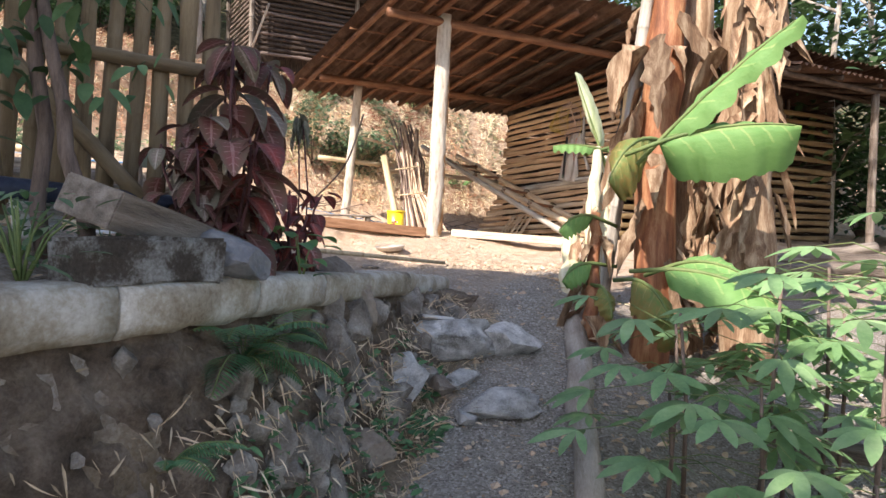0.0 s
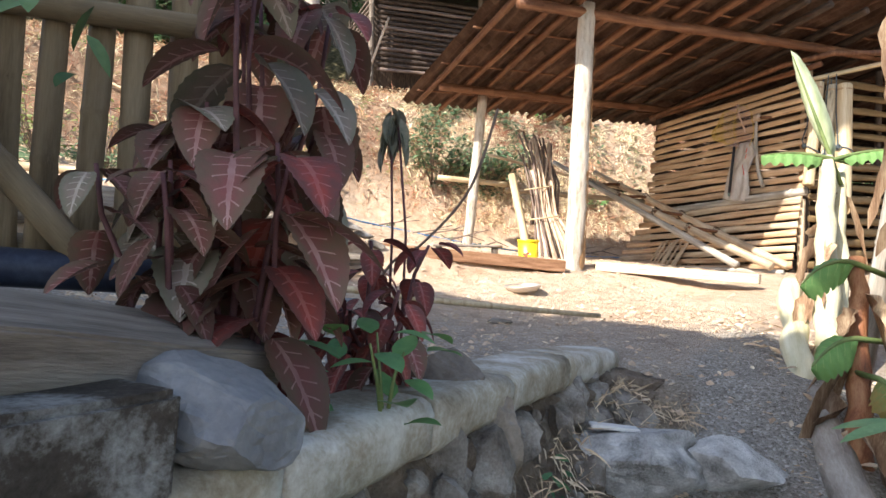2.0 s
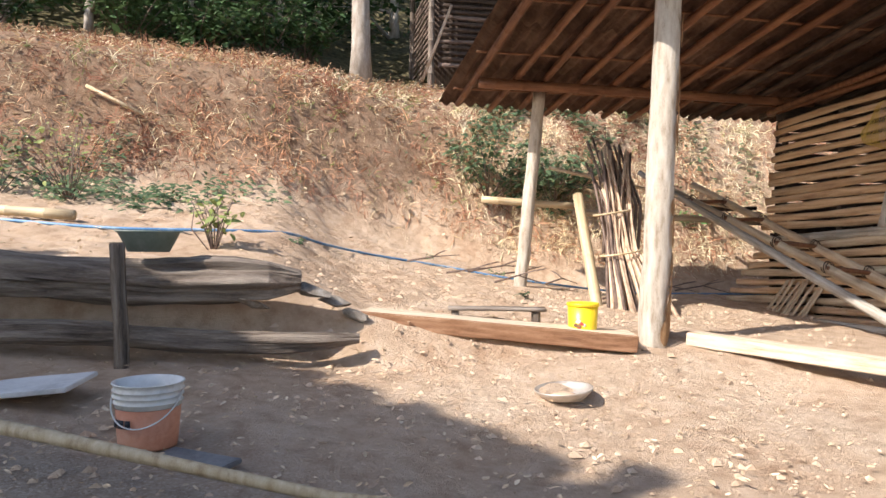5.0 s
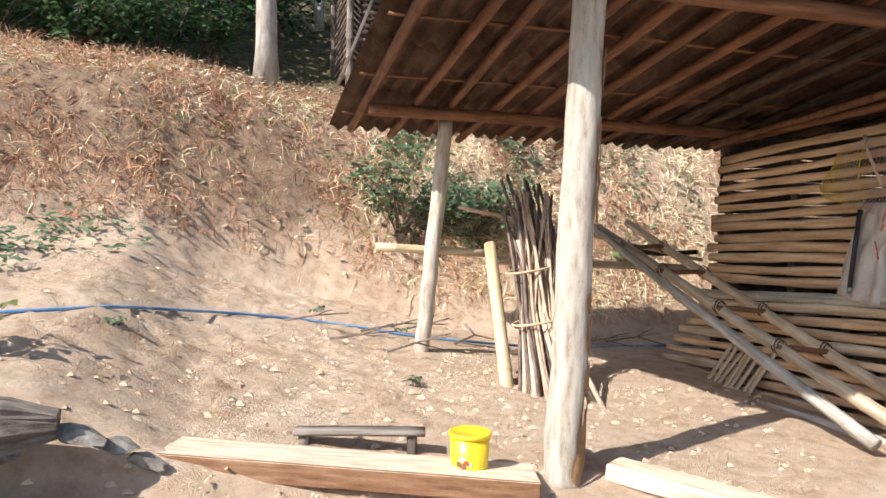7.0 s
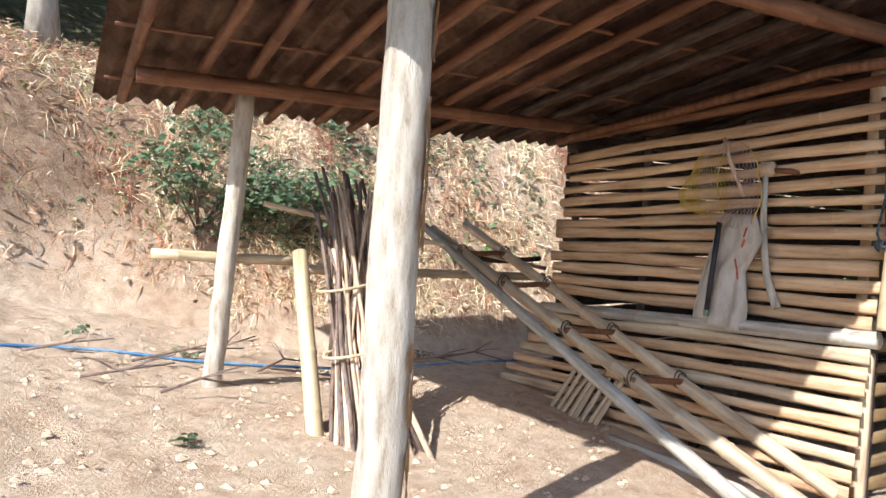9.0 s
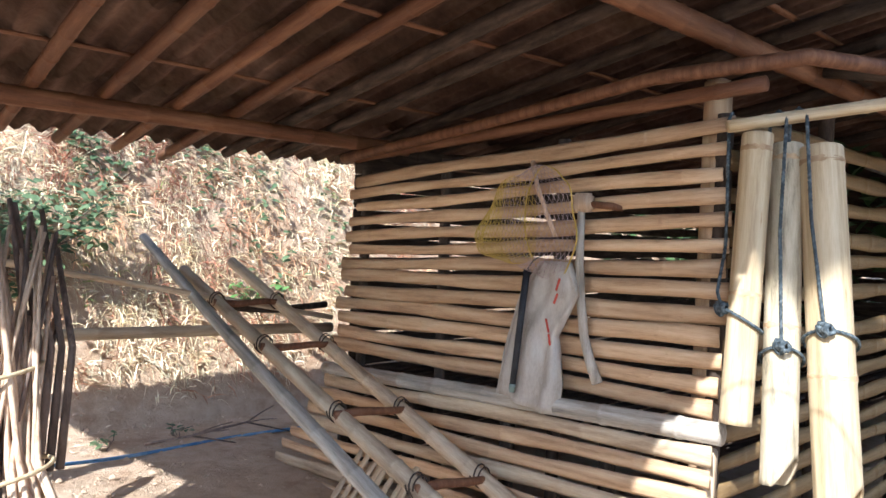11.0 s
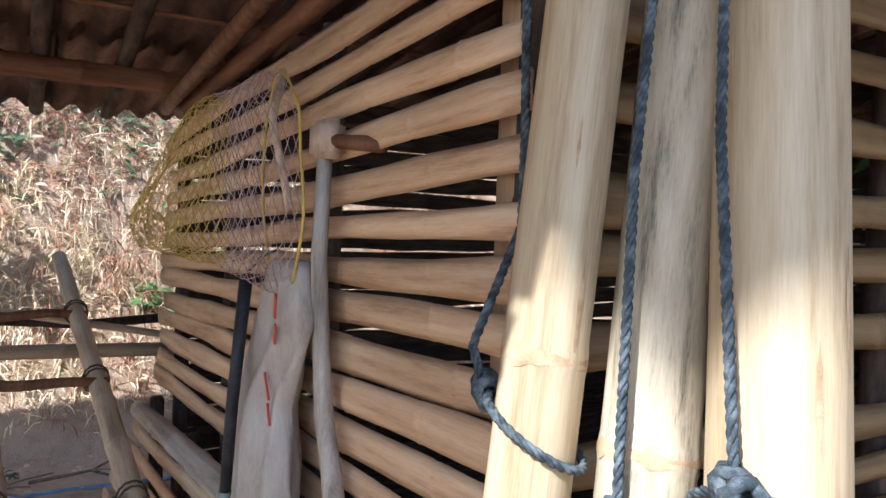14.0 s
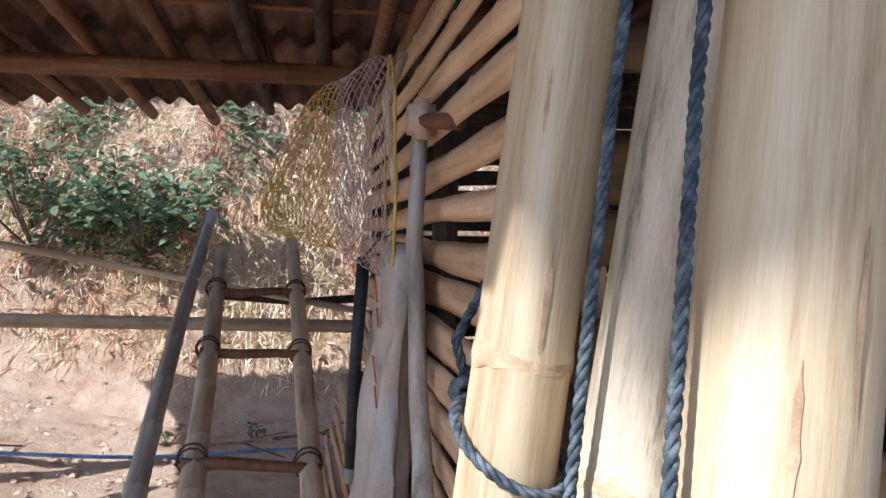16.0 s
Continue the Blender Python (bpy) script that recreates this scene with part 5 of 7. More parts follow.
YB_AT = Vector((-0.51, 7.60, 1.50))
YB = build_bucket(YB_AT, 0.082, 0.092, 0.20, YELLOW, "bright yellow plastic pail with lid, standing behind the sill", lid=True, bail=False)
for k, (an, z, s, m) in enumerate(((-100, 0.075, 0.020, WHITE_PL), (-88, 0.06, 0.022, RED_MARK), (-110, 0.05, 0.018, BARK), (-95, 0.045, 0.02, BARK), (-78, 0.055, 0.017, WHITE_PL), (-98, 0.035, 0.016, RED_MARK))):
    v = radians(an)
    bm = rock_bm(s * 2, 0.004, s * 1.5, k, 0.3, 2)
    part("printed_picture", bm, m, YB, "", Matrix.Translation(YB_AT + Vector((0.0875 * math.cos(v), 0.0875 * math.sin(v), z + 0.02))) @ Matrix.Rotation(v + math.pi / 2, 4, "Z"))


def build_pan():
    at = Vector((-0.50, 6.80, ground_height(-0.5, 6.8) + 0.012))
    ob = thing("pan", at, "shallow dull metal pan lying on the bare earth", "pan")
    bm = bmesh.new()
    prev, n = None, 40
    for r, z in ((0.001, 0.006), (0.105, 0.006), (0.13, 0.03), (0.142, 0.045), (0.146, 0.046), (0.146, 0.041), (0.133, 0.024), (0.107, 0.0), (0.001, 0.0)):
        ring = [bm.verts.new((r * math.cos(2 * math.pi * k / n), r * math.sin(2 * math.pi * k / n), z)) for k in range(n)]
        if prev:
            for k in range(n):
                bm.faces.new((prev[k], prev[(k + 1) % n], ring[(k + 1) % n], ring[k]))
        prev = ring
    part("dish", bm, METAL, ob, m=Matrix.Translation(at) @ pose(0, 0, 0, 3, -4, 0))
    part("residue", rock_bm(0.17, 0.15, 0.02, 5, 0.4, 3), SOIL_CLOD, ob, m=Matrix.Translation(at + Vector((0.01, -0.01, 0.012))))


build_pan()


def build_bench():
    p, q = Vector((-1.36, 7.57, 1.635)), Vector((-0.76, 7.75, 1.635))
    d = (q - p).normalized()
    ob = thing("bench", (p + q) / 2 - Vector((0, 0, 0.18)), "low narrow grey wooden bench standing behind the sill", "bench")
    rz = math.degrees(math.atan2(d.y, d.x))
    c = (p + q) / 2
    part("seat", box_bm((q - p).length, 0.11, 0.022, 0.004, 0.004, 2, 6), LOG_X, ob, m=pose(*c, 0, 0, rz))
    for t in (0.08, 0.9):
        c = p.lerp(q, t)
        part("leg", box_bm(0.05, 0.08, 0.13, 0.005, 0.004, 5, 2), LOG_WOOD, ob, m=pose(c.x, c.y, c.z - 0.072, 0, 0, rz))


build_bench()


def build_logs():
    for (p, q, r0, r1, label, seed) in (
        (S(-4.62, 0.20, 1.82), S(-9.0, 0.30, 1.92), 0.112, 0.13, "thick weathered grey log with split end, laid as terrace edge", 1),
        (S(-4.30, 0.13, 1.50), S(-9.0, 0.10, 1.66), 0.050, 0.075, "long weathered grey log laid below the thicker one", 2)):
        ob = thing("log", p, label, "log")
        L = (Vector(q) - Vector(p)).length
        g = random.Random(seed)
        pts = [Vector((0.02 * math.sin(v * 0.7 + seed), 0.02 * math.cos(v * 0.9 + seed), L * v / 25)) for v in range(26)]
        rad = [(r0 + (r1 - r0) * v / 25) * (0.5 if v == 0 else 0.9 if v == 1 else 1 + 0.05 * g.random()) for v in range(26)]
        bm = sweep(pts, rad, 44, 0.30, seed * 9)
        for v in bm.verts:
            an = math.atan2(v.co.y, v.co.x)
            k = 1 + 0.06 * math.sin(an * 7 + 0.8 * math.sin(v.co.z * 1.3)) + 0.03 * math.sin(an * 15 + v.co.z) - 0.13 * max(0.0, math.sin(an * 6 + 0.9 * math.sin(v.co.z * 1.7 + seed))) ** 8
            v.co.x *= k * 1.02
            v.co.y *= k
        part("trunk", bm, LOG_WOOD, ob, m=along(p, q), flat=True)
    for k, (a, b, z, s) in enumerate(((-4.56, 0.24, 1.78, (0.34, 0.18, 0.09)), (-4.42, 0.28, 1.70, (0.24, 0.16, 0.08)), (-4.32, 0.32, 1.63, (0.22, 0.18, 0.10)), (-4.86, 0.22, 1.70, (0.4, 0.12, 0.06)))):
        c = S(a, b, z)
        r = new("rock_slab", finish(rock_bm(*s, 31 + k, 0.4, 3), "rock_slab", STONE_BANK, False))
        r.matrix_basis = pose(*c, 8 * k, 12, 20 + 25 * k)
        tagged(r, "flat broken grey-brown stone piled at the log end", "rock", "stones at the log end")


build_logs()


def build_stake():
    p = Vector((-2.62, 6.12, ground_height(-2.62, 6.12) - 0.05))
    ob = thing("wooden_stake", p + Vector((0, 0, 0.05)), "rough squared wooden stake standing before the logs", "stake")
    part("shaft", box_bm(0.062, 0.05, 0.68, 0.006, 0.01, 6, 8), LOG_WOOD, ob, m=pose(p.x, p.y, p.z + 0.34, 2, -2, 25))
    t = Vector((-2.60, 6.30, 1.985))
    ob = thing("basin", t, "small grey-green plastic basin set on the log beside the stake", "basin")
    bm = bmesh.new()
    prev, n = None, 28
    for r, z in ((0.09, 0.0), (0.135, 0.10), (0.148, 0.105), (0.148, 0.11), (0.13, 0.108), (0.086, 0.008)):
        ring = [bm.verts.new((1.15 * r * math.cos(2 * math.pi * k / n), r * 0.8 * math.sin(2 * math.pi * k / n), z)) for k in range(n)]
        if prev:
            for k in range(n):
                bm.faces.new((prev[k], prev[(k + 1) % n], ring[(k + 1) % n], ring[k]))
        else:
            bm.faces.new(ring[::-1])
        prev = ring
    bm.faces.new(prev)
    part("bowl", bm, GREY_PL, ob, m=Matrix.Translation(t) @ pose(0, 0, 0, 0, 0, 30))


build_stake()


def tube_line(name, pts, r, material, label, category, sides=8):
    """A smooth hose or wire through points."""
    pts = [Vector(p) for p in pts]
    fine = []
    for i in range(len(pts) - 1):
        p0, p1, p2, p3 = pts[max(i - 1, 0)], pts[i], pts[i + 1], pts[min(i + 2, len(pts) - 1)]
        for k in range(8):
            t = k / 8
            fine.append(0.5 * (2 * p1 + (p2 - p0) * t + (2 * p0 - 5 * p1 + 4 * p2 - p3) * t * t + (3 * p1 - p0 - 3 * p2 + p3) * t ** 3))
    fine.append(pts[-1])
    o = fine[0].copy()
    ob = part(name, sweep([p - o for p in fine], [r] * len(fine), sides), material, None, m=Matrix.Translation(o))
    return tagged(ob, label, category)


def on_ground(pts, lift):
    return [ground_at(x, y) + Vector((0, 0, lift)) for x, y in pts]


tube_line("hose", on_ground([(-4.6, 7.0), (-3.7, 7.2), (-3.08, 7.6), (-2.84, 8.1), (-2.85, 8.76), (-2.68, 9.45), (-2.15, 10.0), (-1.5, 10.35), (-0.5, 11.0), (0.3, 11.6), (1.3, 12.0)], 0.016), 0.011, HOSE_BLUE, "blue garden hose trailing over the bare earth", "hose")
POLE_PTS = [Vector((-3.1, 4.95, 1.51)), Vector((-1.9, 4.98, 1.435)), Vector((-0.9, 5.05, 1.335)), Vector((0.02, 5.36, 1.255))]
single(stick, "bamboo_pole", "long thin pale bamboo pole lying across the yard", "bamboo pole", [POLE_PTS[0], POLE_PTS[0].lerp(POLE_PTS[1], 0.5), POLE_PTS[1], POLE_PTS[1].lerp(POLE_PTS[2], 0.5), POLE_PTS[2], POLE_PTS[2].lerp(POLE_PTS[3], 0.5), POLE_PTS[3]], 0.029, 0.013, BAMBOO_PALE, sides=10)


def slab(name, at, size, rot, material, label, category, seed=1, bevel=0.004, jag=0.004):
    ob = new(name, finish(box_bm(*size, bevel, jag, seed, 5), name, material, False))
    ob.matrix_basis = pose(*at, *rot)
    return tagged(ob, label, category)


slab("board", (-2.55, 5.55, ground_height(-2.55, 5.55) + 0.06), (0.42, 0.30, 0.02), (3, -6, 20), BOARD, "pale flat board lying on the dark earth by the bucket", "board")
slab("board", (-1.55, 5.30, ground_height(-1.55, 5.3) + 0.015), (0.30, 0.14, 0.018), (2, 0, -5), STONE_DARK, "thin dark slate tile lying by the bucket", "tile", 4)
part_can = build_bucket(S(-2.36, 0.42, 1.49), 0.055, 0.062, 0.09, GREY_PL, "small grey tin standing behind the main post", rim_mat=METAL, bail=False)

# ---- terrace beside the path ----
def build_fence():
    p, q = Vector((-2.05, 2.257, 2.165)), Vector((-0.794, 2.557, 2.035))
    ob = thing("bamboo_fence", ground_at(-1.4, 2.45), "fence of upright split bamboo slats with a round rail", "fence")
    d = (q - p).normalized()
    out = d.cross(Vector((0, 0, 1)))
    n = 16
    g = random.Random(3)

    for i in range(n):
        c = p.lerp(q, (i + 0.3) / n)
        c.z = 0
        lean = d * 0.02
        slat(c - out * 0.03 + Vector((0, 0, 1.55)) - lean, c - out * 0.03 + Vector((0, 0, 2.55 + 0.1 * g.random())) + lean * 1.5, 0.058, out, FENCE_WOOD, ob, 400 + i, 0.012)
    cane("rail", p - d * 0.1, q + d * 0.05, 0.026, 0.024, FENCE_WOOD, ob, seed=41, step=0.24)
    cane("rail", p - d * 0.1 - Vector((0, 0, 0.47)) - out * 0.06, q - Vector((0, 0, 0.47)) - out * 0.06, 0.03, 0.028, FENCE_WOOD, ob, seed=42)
    c0, c1 = p.lerp(q, 0.42) + out * 0.08, p.lerp(q, 0.80) + out * 0.08
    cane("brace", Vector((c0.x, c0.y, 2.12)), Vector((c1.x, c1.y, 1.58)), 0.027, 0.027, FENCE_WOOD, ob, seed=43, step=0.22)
    c = p.lerp(q, 0.44) + out * 0.12
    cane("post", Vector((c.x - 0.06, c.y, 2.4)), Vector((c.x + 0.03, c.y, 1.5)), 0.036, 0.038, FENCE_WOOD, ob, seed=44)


build_fence()

slab("concrete_block", (-0.785, 1.866, 1.395), (0.42, 0.18, 0.13), (2, 0, 62), MOSSY, "rough mossy concrete block lying on the cement edge", "block", 3, 0.010, 0.03)
r = new("flat_stone", finish(rock_bm(0.31, 0.29, 0.16, 57, 0.15, 4), "flat_stone", STONE_DARK, False))
r.matrix_basis = pose(-0.62, 2.12, 1.40, 6, 10, 50)
tagged(r, "smooth dark grey flat stone overhanging the cement edge", "stone")
slab("timber_beam", (-0.80, 2.08, 1.485), (0.72, 0.17, 0.10), (18, 10.5, 79), LOG_X, "short squared grey timber lying tilted on the terrace edge", "timber", 8, 0.005, 0.004)
single(cane, "drain_pipe", "dark blue plastic pipe lying on the terrace by the fence", "pipe", Vector((-1.75, 1.9, 1.63)), Vector((-0.80, 2.60, 1.55)), 0.035, 0.035, NAVY_PL, seed=46, step=3)
build_bucket(Vector((-1.40, 2.45, 1.43)), 0.07, 0.085, 0.14, WHITE_PL, "small dirty white plastic pot among the weeds", rim_mat=WHITE_PL, bail=False)

for k, (x, y, s, sd, turn, mt, lab) in enumerate((
    (-0.02, 3.66, (0.40, 0.34, 0.24), 71, 20, STONE, "large pale grey angular rock with a slab top on the path"),
    (0.34, 3.72, (0.32, 0.24, 0.18), 72, -25, STONE, "grey lichen-spotted rock on the path edge"),
    (-0.16, 3.22, (0.22, 0.20, 0.19), 73, 40, STONE, "pale rounded rock set in the path earth"),
    (0.10, 3.38, (0.17, 0.14, 0.10), 74, 15, STONE, "small grey rock in the path"),
    (0.02, 3.30, (0.15, 0.12, 0.09), 75, 70, STONE_BROWN, "small earthy rock in the path"),
    (0.26, 3.16, (0.28, 0.24, 0.12), 76, 5, STONE, "low weathered grey rock half buried in the path"),
    (0.12, 3.06, (0.12, 0.09, 0.06), 77, 60, STONE, "small pale stone on the path"),
    (-0.30, 2.72, (0.2, 0.2, 0.16), 78, 0, STONE_BROWN, "earthy stone at the foot of the bank"),
    (-0.30, 2.20, (0.2, 0.15, 0.15), 79, 30, STONE_DARK, "dark stone at the foot of the bank"),
    (-0.22, 1.95, (0.16, 0.14, 0.12), 80, 10, STONE_DARK, "rounded dark stone at the path side"),
    (-0.47, 2.95, (0.16, 0.14, 0.2), 81, 0, STONE_BROWN, "upright earthy stone in the bank"),
    (-0.36, 3.05, (0.15, 0.12, 0.22), 82, 50, STONE_BROWN, "upright earthy stone in the bank"),
    (-0.52, 5.22, (0.12, 0.09, 0.04), 83, 0, STONE_BROWN, "flat pebble on the yard earth"))):
    rock(x, y, s, sd, lab, mt, 0.22, turn)
slab("rock_chip", (-0.01, 3.63, ground_height(-0.01, 3.63) + 0.20), (0.16, 0.05, 0.012), (0, 6, 12), BOARD, "thin pale stone flake on top of the rock", "stone flake", 2, 0.003, 0.004)


def coleus(at, height, spread, n_stems, seed, leaf, mats, label, lean=(0, 0)):
    ob = thing("coleus_plant", at, label, "plant")
    g = random.Random(seed)
    sets = [Leaves() for _ in mats]
    for s in range(n_stems):
        an = 6.283 * s / n_stems + g.uniform(-0.4, 0.4)
        sp = spread * g.uniform(0.35, 1.0)
        top = Vector((math.cos(an) * sp + lean[0], math.sin(an) * sp + lean[1], height * g.uniform(0.55, 1.0)))
        if s == 0:
            top = Vector((lean[0], lean[1], height))
        pts = [Vector((0, 0, -0.03)) + Vector((math.cos(an), math.sin(an), 0)) * 0.03]
        for k in range(1, 6):
            t = k / 5
            pts.append(Vector((top.x * t ** 0.8, top.y * t ** 0.8, top.z * t)) + Vector((g.uniform(-.01, .01), g.uniform(-.01, .01), 0)))
        stick("stem", [Vector(at) + p for p in pts], 0.0075, 0.004, PURPLE_STEM, ob, sides=6, seed=s)
        for k in range(2, 6):
            base = pts[k]
            turn = g.uniform(0, 6.28)
            for j in range(2 if k < 5 else 4):
                v = turn + (math.pi if j % 2 else 0) + (math.pi / 2 if j > 1 else 0) + g.uniform(-0.3, 0.3)
                size = leaf * g.uniform(0.7, 1.15) * (0.75 if k == 5 else 1)
                dirv = Vector((math.cos(v), math.sin(v), g.uniform(-1.1, 0.15)))
                b2 = base + dirv * 0.025
                sets[g.choice(range(len(mats))) if g.random() < 0.45 else 0].blade(b2, dirv, Vector((0.6 * dirv.x, 0.6 * dirv.y, 1)), size, size * 0.58, g.uniform(0.6, 1.5), g.uniform(0.15, 0.5), 22, 0.035, 0.66, seed=g.randint(0, 999))
    for st, mt in zip(sets, mats):
        if st.v:
            part("foliage", st.mesh("foliage", mt), mt, ob, m=Matrix.Translation(at))


coleus(Vector((-0.75, 2.43, 1.31)), 0.80, 0.20, 12, 21, 0.18, (COLEUS, COLEUS_GREY, COLEUS_RED), "tall purple coleus with grey-pink veined leaves on the terrace edge", (0.03, 0.0))
coleus(Vector((-0.80, 2.30, 1.36)), 0.40, 0.14, 5, 22, 0.12, (COLEUS, COLEUS_GREY), "low purple coleus beside the taller one")
coleus(Vector((-0.60, 2.78, 1.30)), 0.34, 0.15, 6, 23, 0.11, (COLEUS_RED, COLEUS), "low red coleus at the terrace edge")


def leafy_clump(name, at, n, size, spread, height, material, label, category, seed, shape=0.8, width=0.55, stem=CANE_GREEN, droop=0.6):
    ob = thing(name, at, label, category)
    g = random.Random(seed)
    lv = Leaves()
    for k in range(n):
        an, rr = g.uniform(0, 6.28), spread * math.sqrt(g.random())
        p = Vector((math.cos(an) * rr, math.sin(an) * rr, g.uniform(0.15, 1) * height))
        d = Vector((math.cos(an + g.uniform(-1, 1)), math.sin(an + g.uniform(-1, 1)), g.uniform(-0.2, 0.7)))
        s = size * g.uniform(0.6, 1.2)
        lv.blade(p, d, Vector((0, 0, 1)), s, s * width, g.uniform(0.2, 1) * droop, 0.2, 6, 0, shape, seed=k)
    for k in range(max(3, n // 8)):
        an, rr = g.uniform(0, 6.28), spread * g.random() * 0.8
        stick("stem", [Vector(at) + Vector((0, 0, -0.02)), Vector(at) + Vector((math.cos(an) * rr * 0.5, math.sin(an) * rr * 0.5, height * 0.5)), Vector(at) + Vector((math.cos(an) * rr, math.sin(an) * rr, height * g.uniform(0.7, 1)))], 0.005, 0.002, stem, ob, sides=5, seed=k)
    part("foliage", lv.mesh("foliage", material), material, ob, m=Matrix.Translation(at))
    return ob


leafy_clump("weed_plant", Vector((-0.50, 2.52, 1.30)), 16, 0.10, 0.12, 0.18, LEAF_GREEN, "small broad-leaved green weed under the coleus", "plant", 31, 0.75, 0.6)
leafy_clump("weed_plant", Vector((-1.02, 2.18, 1.36)), 60, 0.06, 0.24, 0.13, LEAF_BUSH, "creeping green weeds along the pipe", "plant", 32, 0.9, 0.4)
leafy_clump("weed_plant", Vector((-1.35, 1.75, 1.36)), 70, 0.06, 0.26, 0.25, LEAF_BUSH, "tangled green weeds on the terrace", "plant", 33, 0.9, 0.4)
leafy_clump("climbing_plant", Vector((-1.38, 2.05, 1.5)), 60, 0.09, 0.13, 1.0, LEAF_BUSH, "green climbing plant with hanging leaves on the fence", "plant", 34, 0.8, 0.5, droop=1.4)
leafy_clump("climbing_plant", Vector((-1.72, 1.95, 1.45)), 60, 0.08, 0.2, 1.1, LEAF_BUSH, "green climbing plant with hanging leaves on the fence", "plant", 35, 0.8, 0.5, droop=1.4)


def build_sapling():
    at = ground_at(-1.2, 2.15)
    ob = thing("sapling", at, "two thin dark leaning trunks with hanging green leaves before the fence", "sapling")
    stick("trunk", lerp_pts(at - Vector((0, 0, 0.05)), (-1.26, 2.15, 2.62), 7, 0.015, 4), 0.024, 0.019, STICK_DARK, ob, sides=9)
    stick("trunk", lerp_pts((-1.03, 2.08, at.z - 0.03), (-1.22, 2.14, 2.2), 6, 0.012, 5), 0.026, 0.018, STICK_DARK, ob, sides=9)
    g = random.Random(15)
    lv = Leaves()
    for k in range(170):
        p = Vector((g.gauss(-0.02, 0.16), g.gauss(0, 0.12), g.uniform(0.45, 1.3)))
        an = g.uniform(0, 6.28)
        s = g.uniform(0.05, 0.11)
        lv.blade(p, Vector((math.cos(an), math.sin(an), g.uniform(-1.2, 0.2))), Vector((0.2, -0.6, 1)), s, s * 0.45, 0.8, 0.2, 5, 0, 0.8)
    part("foliage", lv.mesh("foliage", LEAF_DARK), LEAF_DARK, ob, m=Matrix.Translation(at))


build_sapling()
leafy_clump("weed_plant", Vector((-1.02, 1.72, 1.35)), 80, 0.07, 0.24, 0.22, LEAF_BUSH, "tangled green weeds on the terrace beside the timber", "plant", 36, 0.9, 0.35)
leafy_clump("weed_plant", Vector((-1.22, 2.02, 1.37)), 70, 0.06, 0.22, 0.20, FERN, "dark creeping weeds before the white pot", "plant", 37, 0.9, 0.4)


def fern(at, n, length, seed, label, face=(1, -0.6)):
    ob = thing("fern", at, label, "fern")
    g = random.Random(seed)
    for k in range(n):
        an = math.atan2(face[1], face[0]) + g.uniform(-1.5, 1.5)
        lv = Leaves()
        L = length * g.uniform(0.6, 1.1)
        d = Vector((math.cos(an), math.sin(an), g.uniform(0.6, 2.2))).normalized()
        p = Vector((0, 0, 0))
        rib = [p.copy()]
        m = 22
        for i in range(m):
            d = (d + Vector((0, 0, -0.075))).normalized()
            p = p + d * (L / m)
            rib.append(p.copy())
            w = L * 0.23 * math.sin(math.pi * min(1, (i + 2) / (m + 2))) ** 0.8
            side = d.cross(Vector((0, 0, 1))).normalized()
            for sg in (-1, 1):
                lv.blade(p, side * sg + d * 0.45 + Vector((0, 0, -0.1)), (0, 0, 1), w, L * 0.034, 0.3, 0.1, 3, 0, 0.8)
        me = lv.mesh("frond", FERN)
        fr = part("frond", me, FERN, ob, m=Matrix.Translation(at))
        part("rib", sweep(rib, [0.0022] * len(rib), 5), CANE_GREEN, fr, m=Matrix.Translation(at))


fern(Vector((-0.60, 2.16, 1.08)), 15, 0.33, 5, "dark green fern growing out of the bank")
fern(Vector((-0.62, 1.62, 0.93)), 6, 0.20, 6, "small dark fern low on the bank")
fern(Vector((-0.52, 2.5, 1.12)), 5, 0.22, 7, "small dark fern on the bank")


def bank_roots():
    g = random.Random(17)
    verts = Leaves()
    for k in range(3200):
        y = g.uniform(0.6, 4.1)
        x = ledge_x(y) + g.uniform(0.02, 0.34)
        z = ground_height(x, y) + 0.02
        x += 0.05
        d = Vector((g.uniform(0.1, 0.6), g.uniform(-1, 1), g.uniform(-1.2, 0.5)))
        verts.blade(Vector((x + 0.01, y, z)), d, Vector((1, -0.6, 0.3)), g.uniform(0.03, 0.12), g.uniform(0.002, 0.010), g.uniform(-0.5, 1.5), 0.4, 4, 0, 0.5)
    ob = new("bank_straw", verts.mesh("bank_straw", LEAF_DRY))
    tagged(ob, "dry roots, straw and husks clinging to the earth bank", "straw", kind="stuff")
    verts = Leaves()
    for k in range(1700):
        y = g.uniform(0.6, 3.6)
        x = ledge_x(y) + g.uniform(0.04, 0.38)
        if noise.noise(Vector((y * 3, x * 3, 1))) < -0.05:
            continue
        z = ground_height(x, y) + 0.02
        x += 0.045
        d = Vector((g.uniform(0.2, 1), g.uniform(-1, 0.6), g.uniform(-0.3, 0.9)))
        s = g.uniform(0.02, 0.06)
        verts.blade(Vector((x, y, z)), d, Vector((0.6, -0.6, 1)), s, s * 0.4, g.uniform(0, 1), 0.2, 4, 0, 0.8)
    ob = new("bank_weeds", verts.mesh("bank_weeds", FERN))
    tagged(ob, "small dark green weeds growing on the earth bank", "weeds", kind="stuff")


bank_roots()

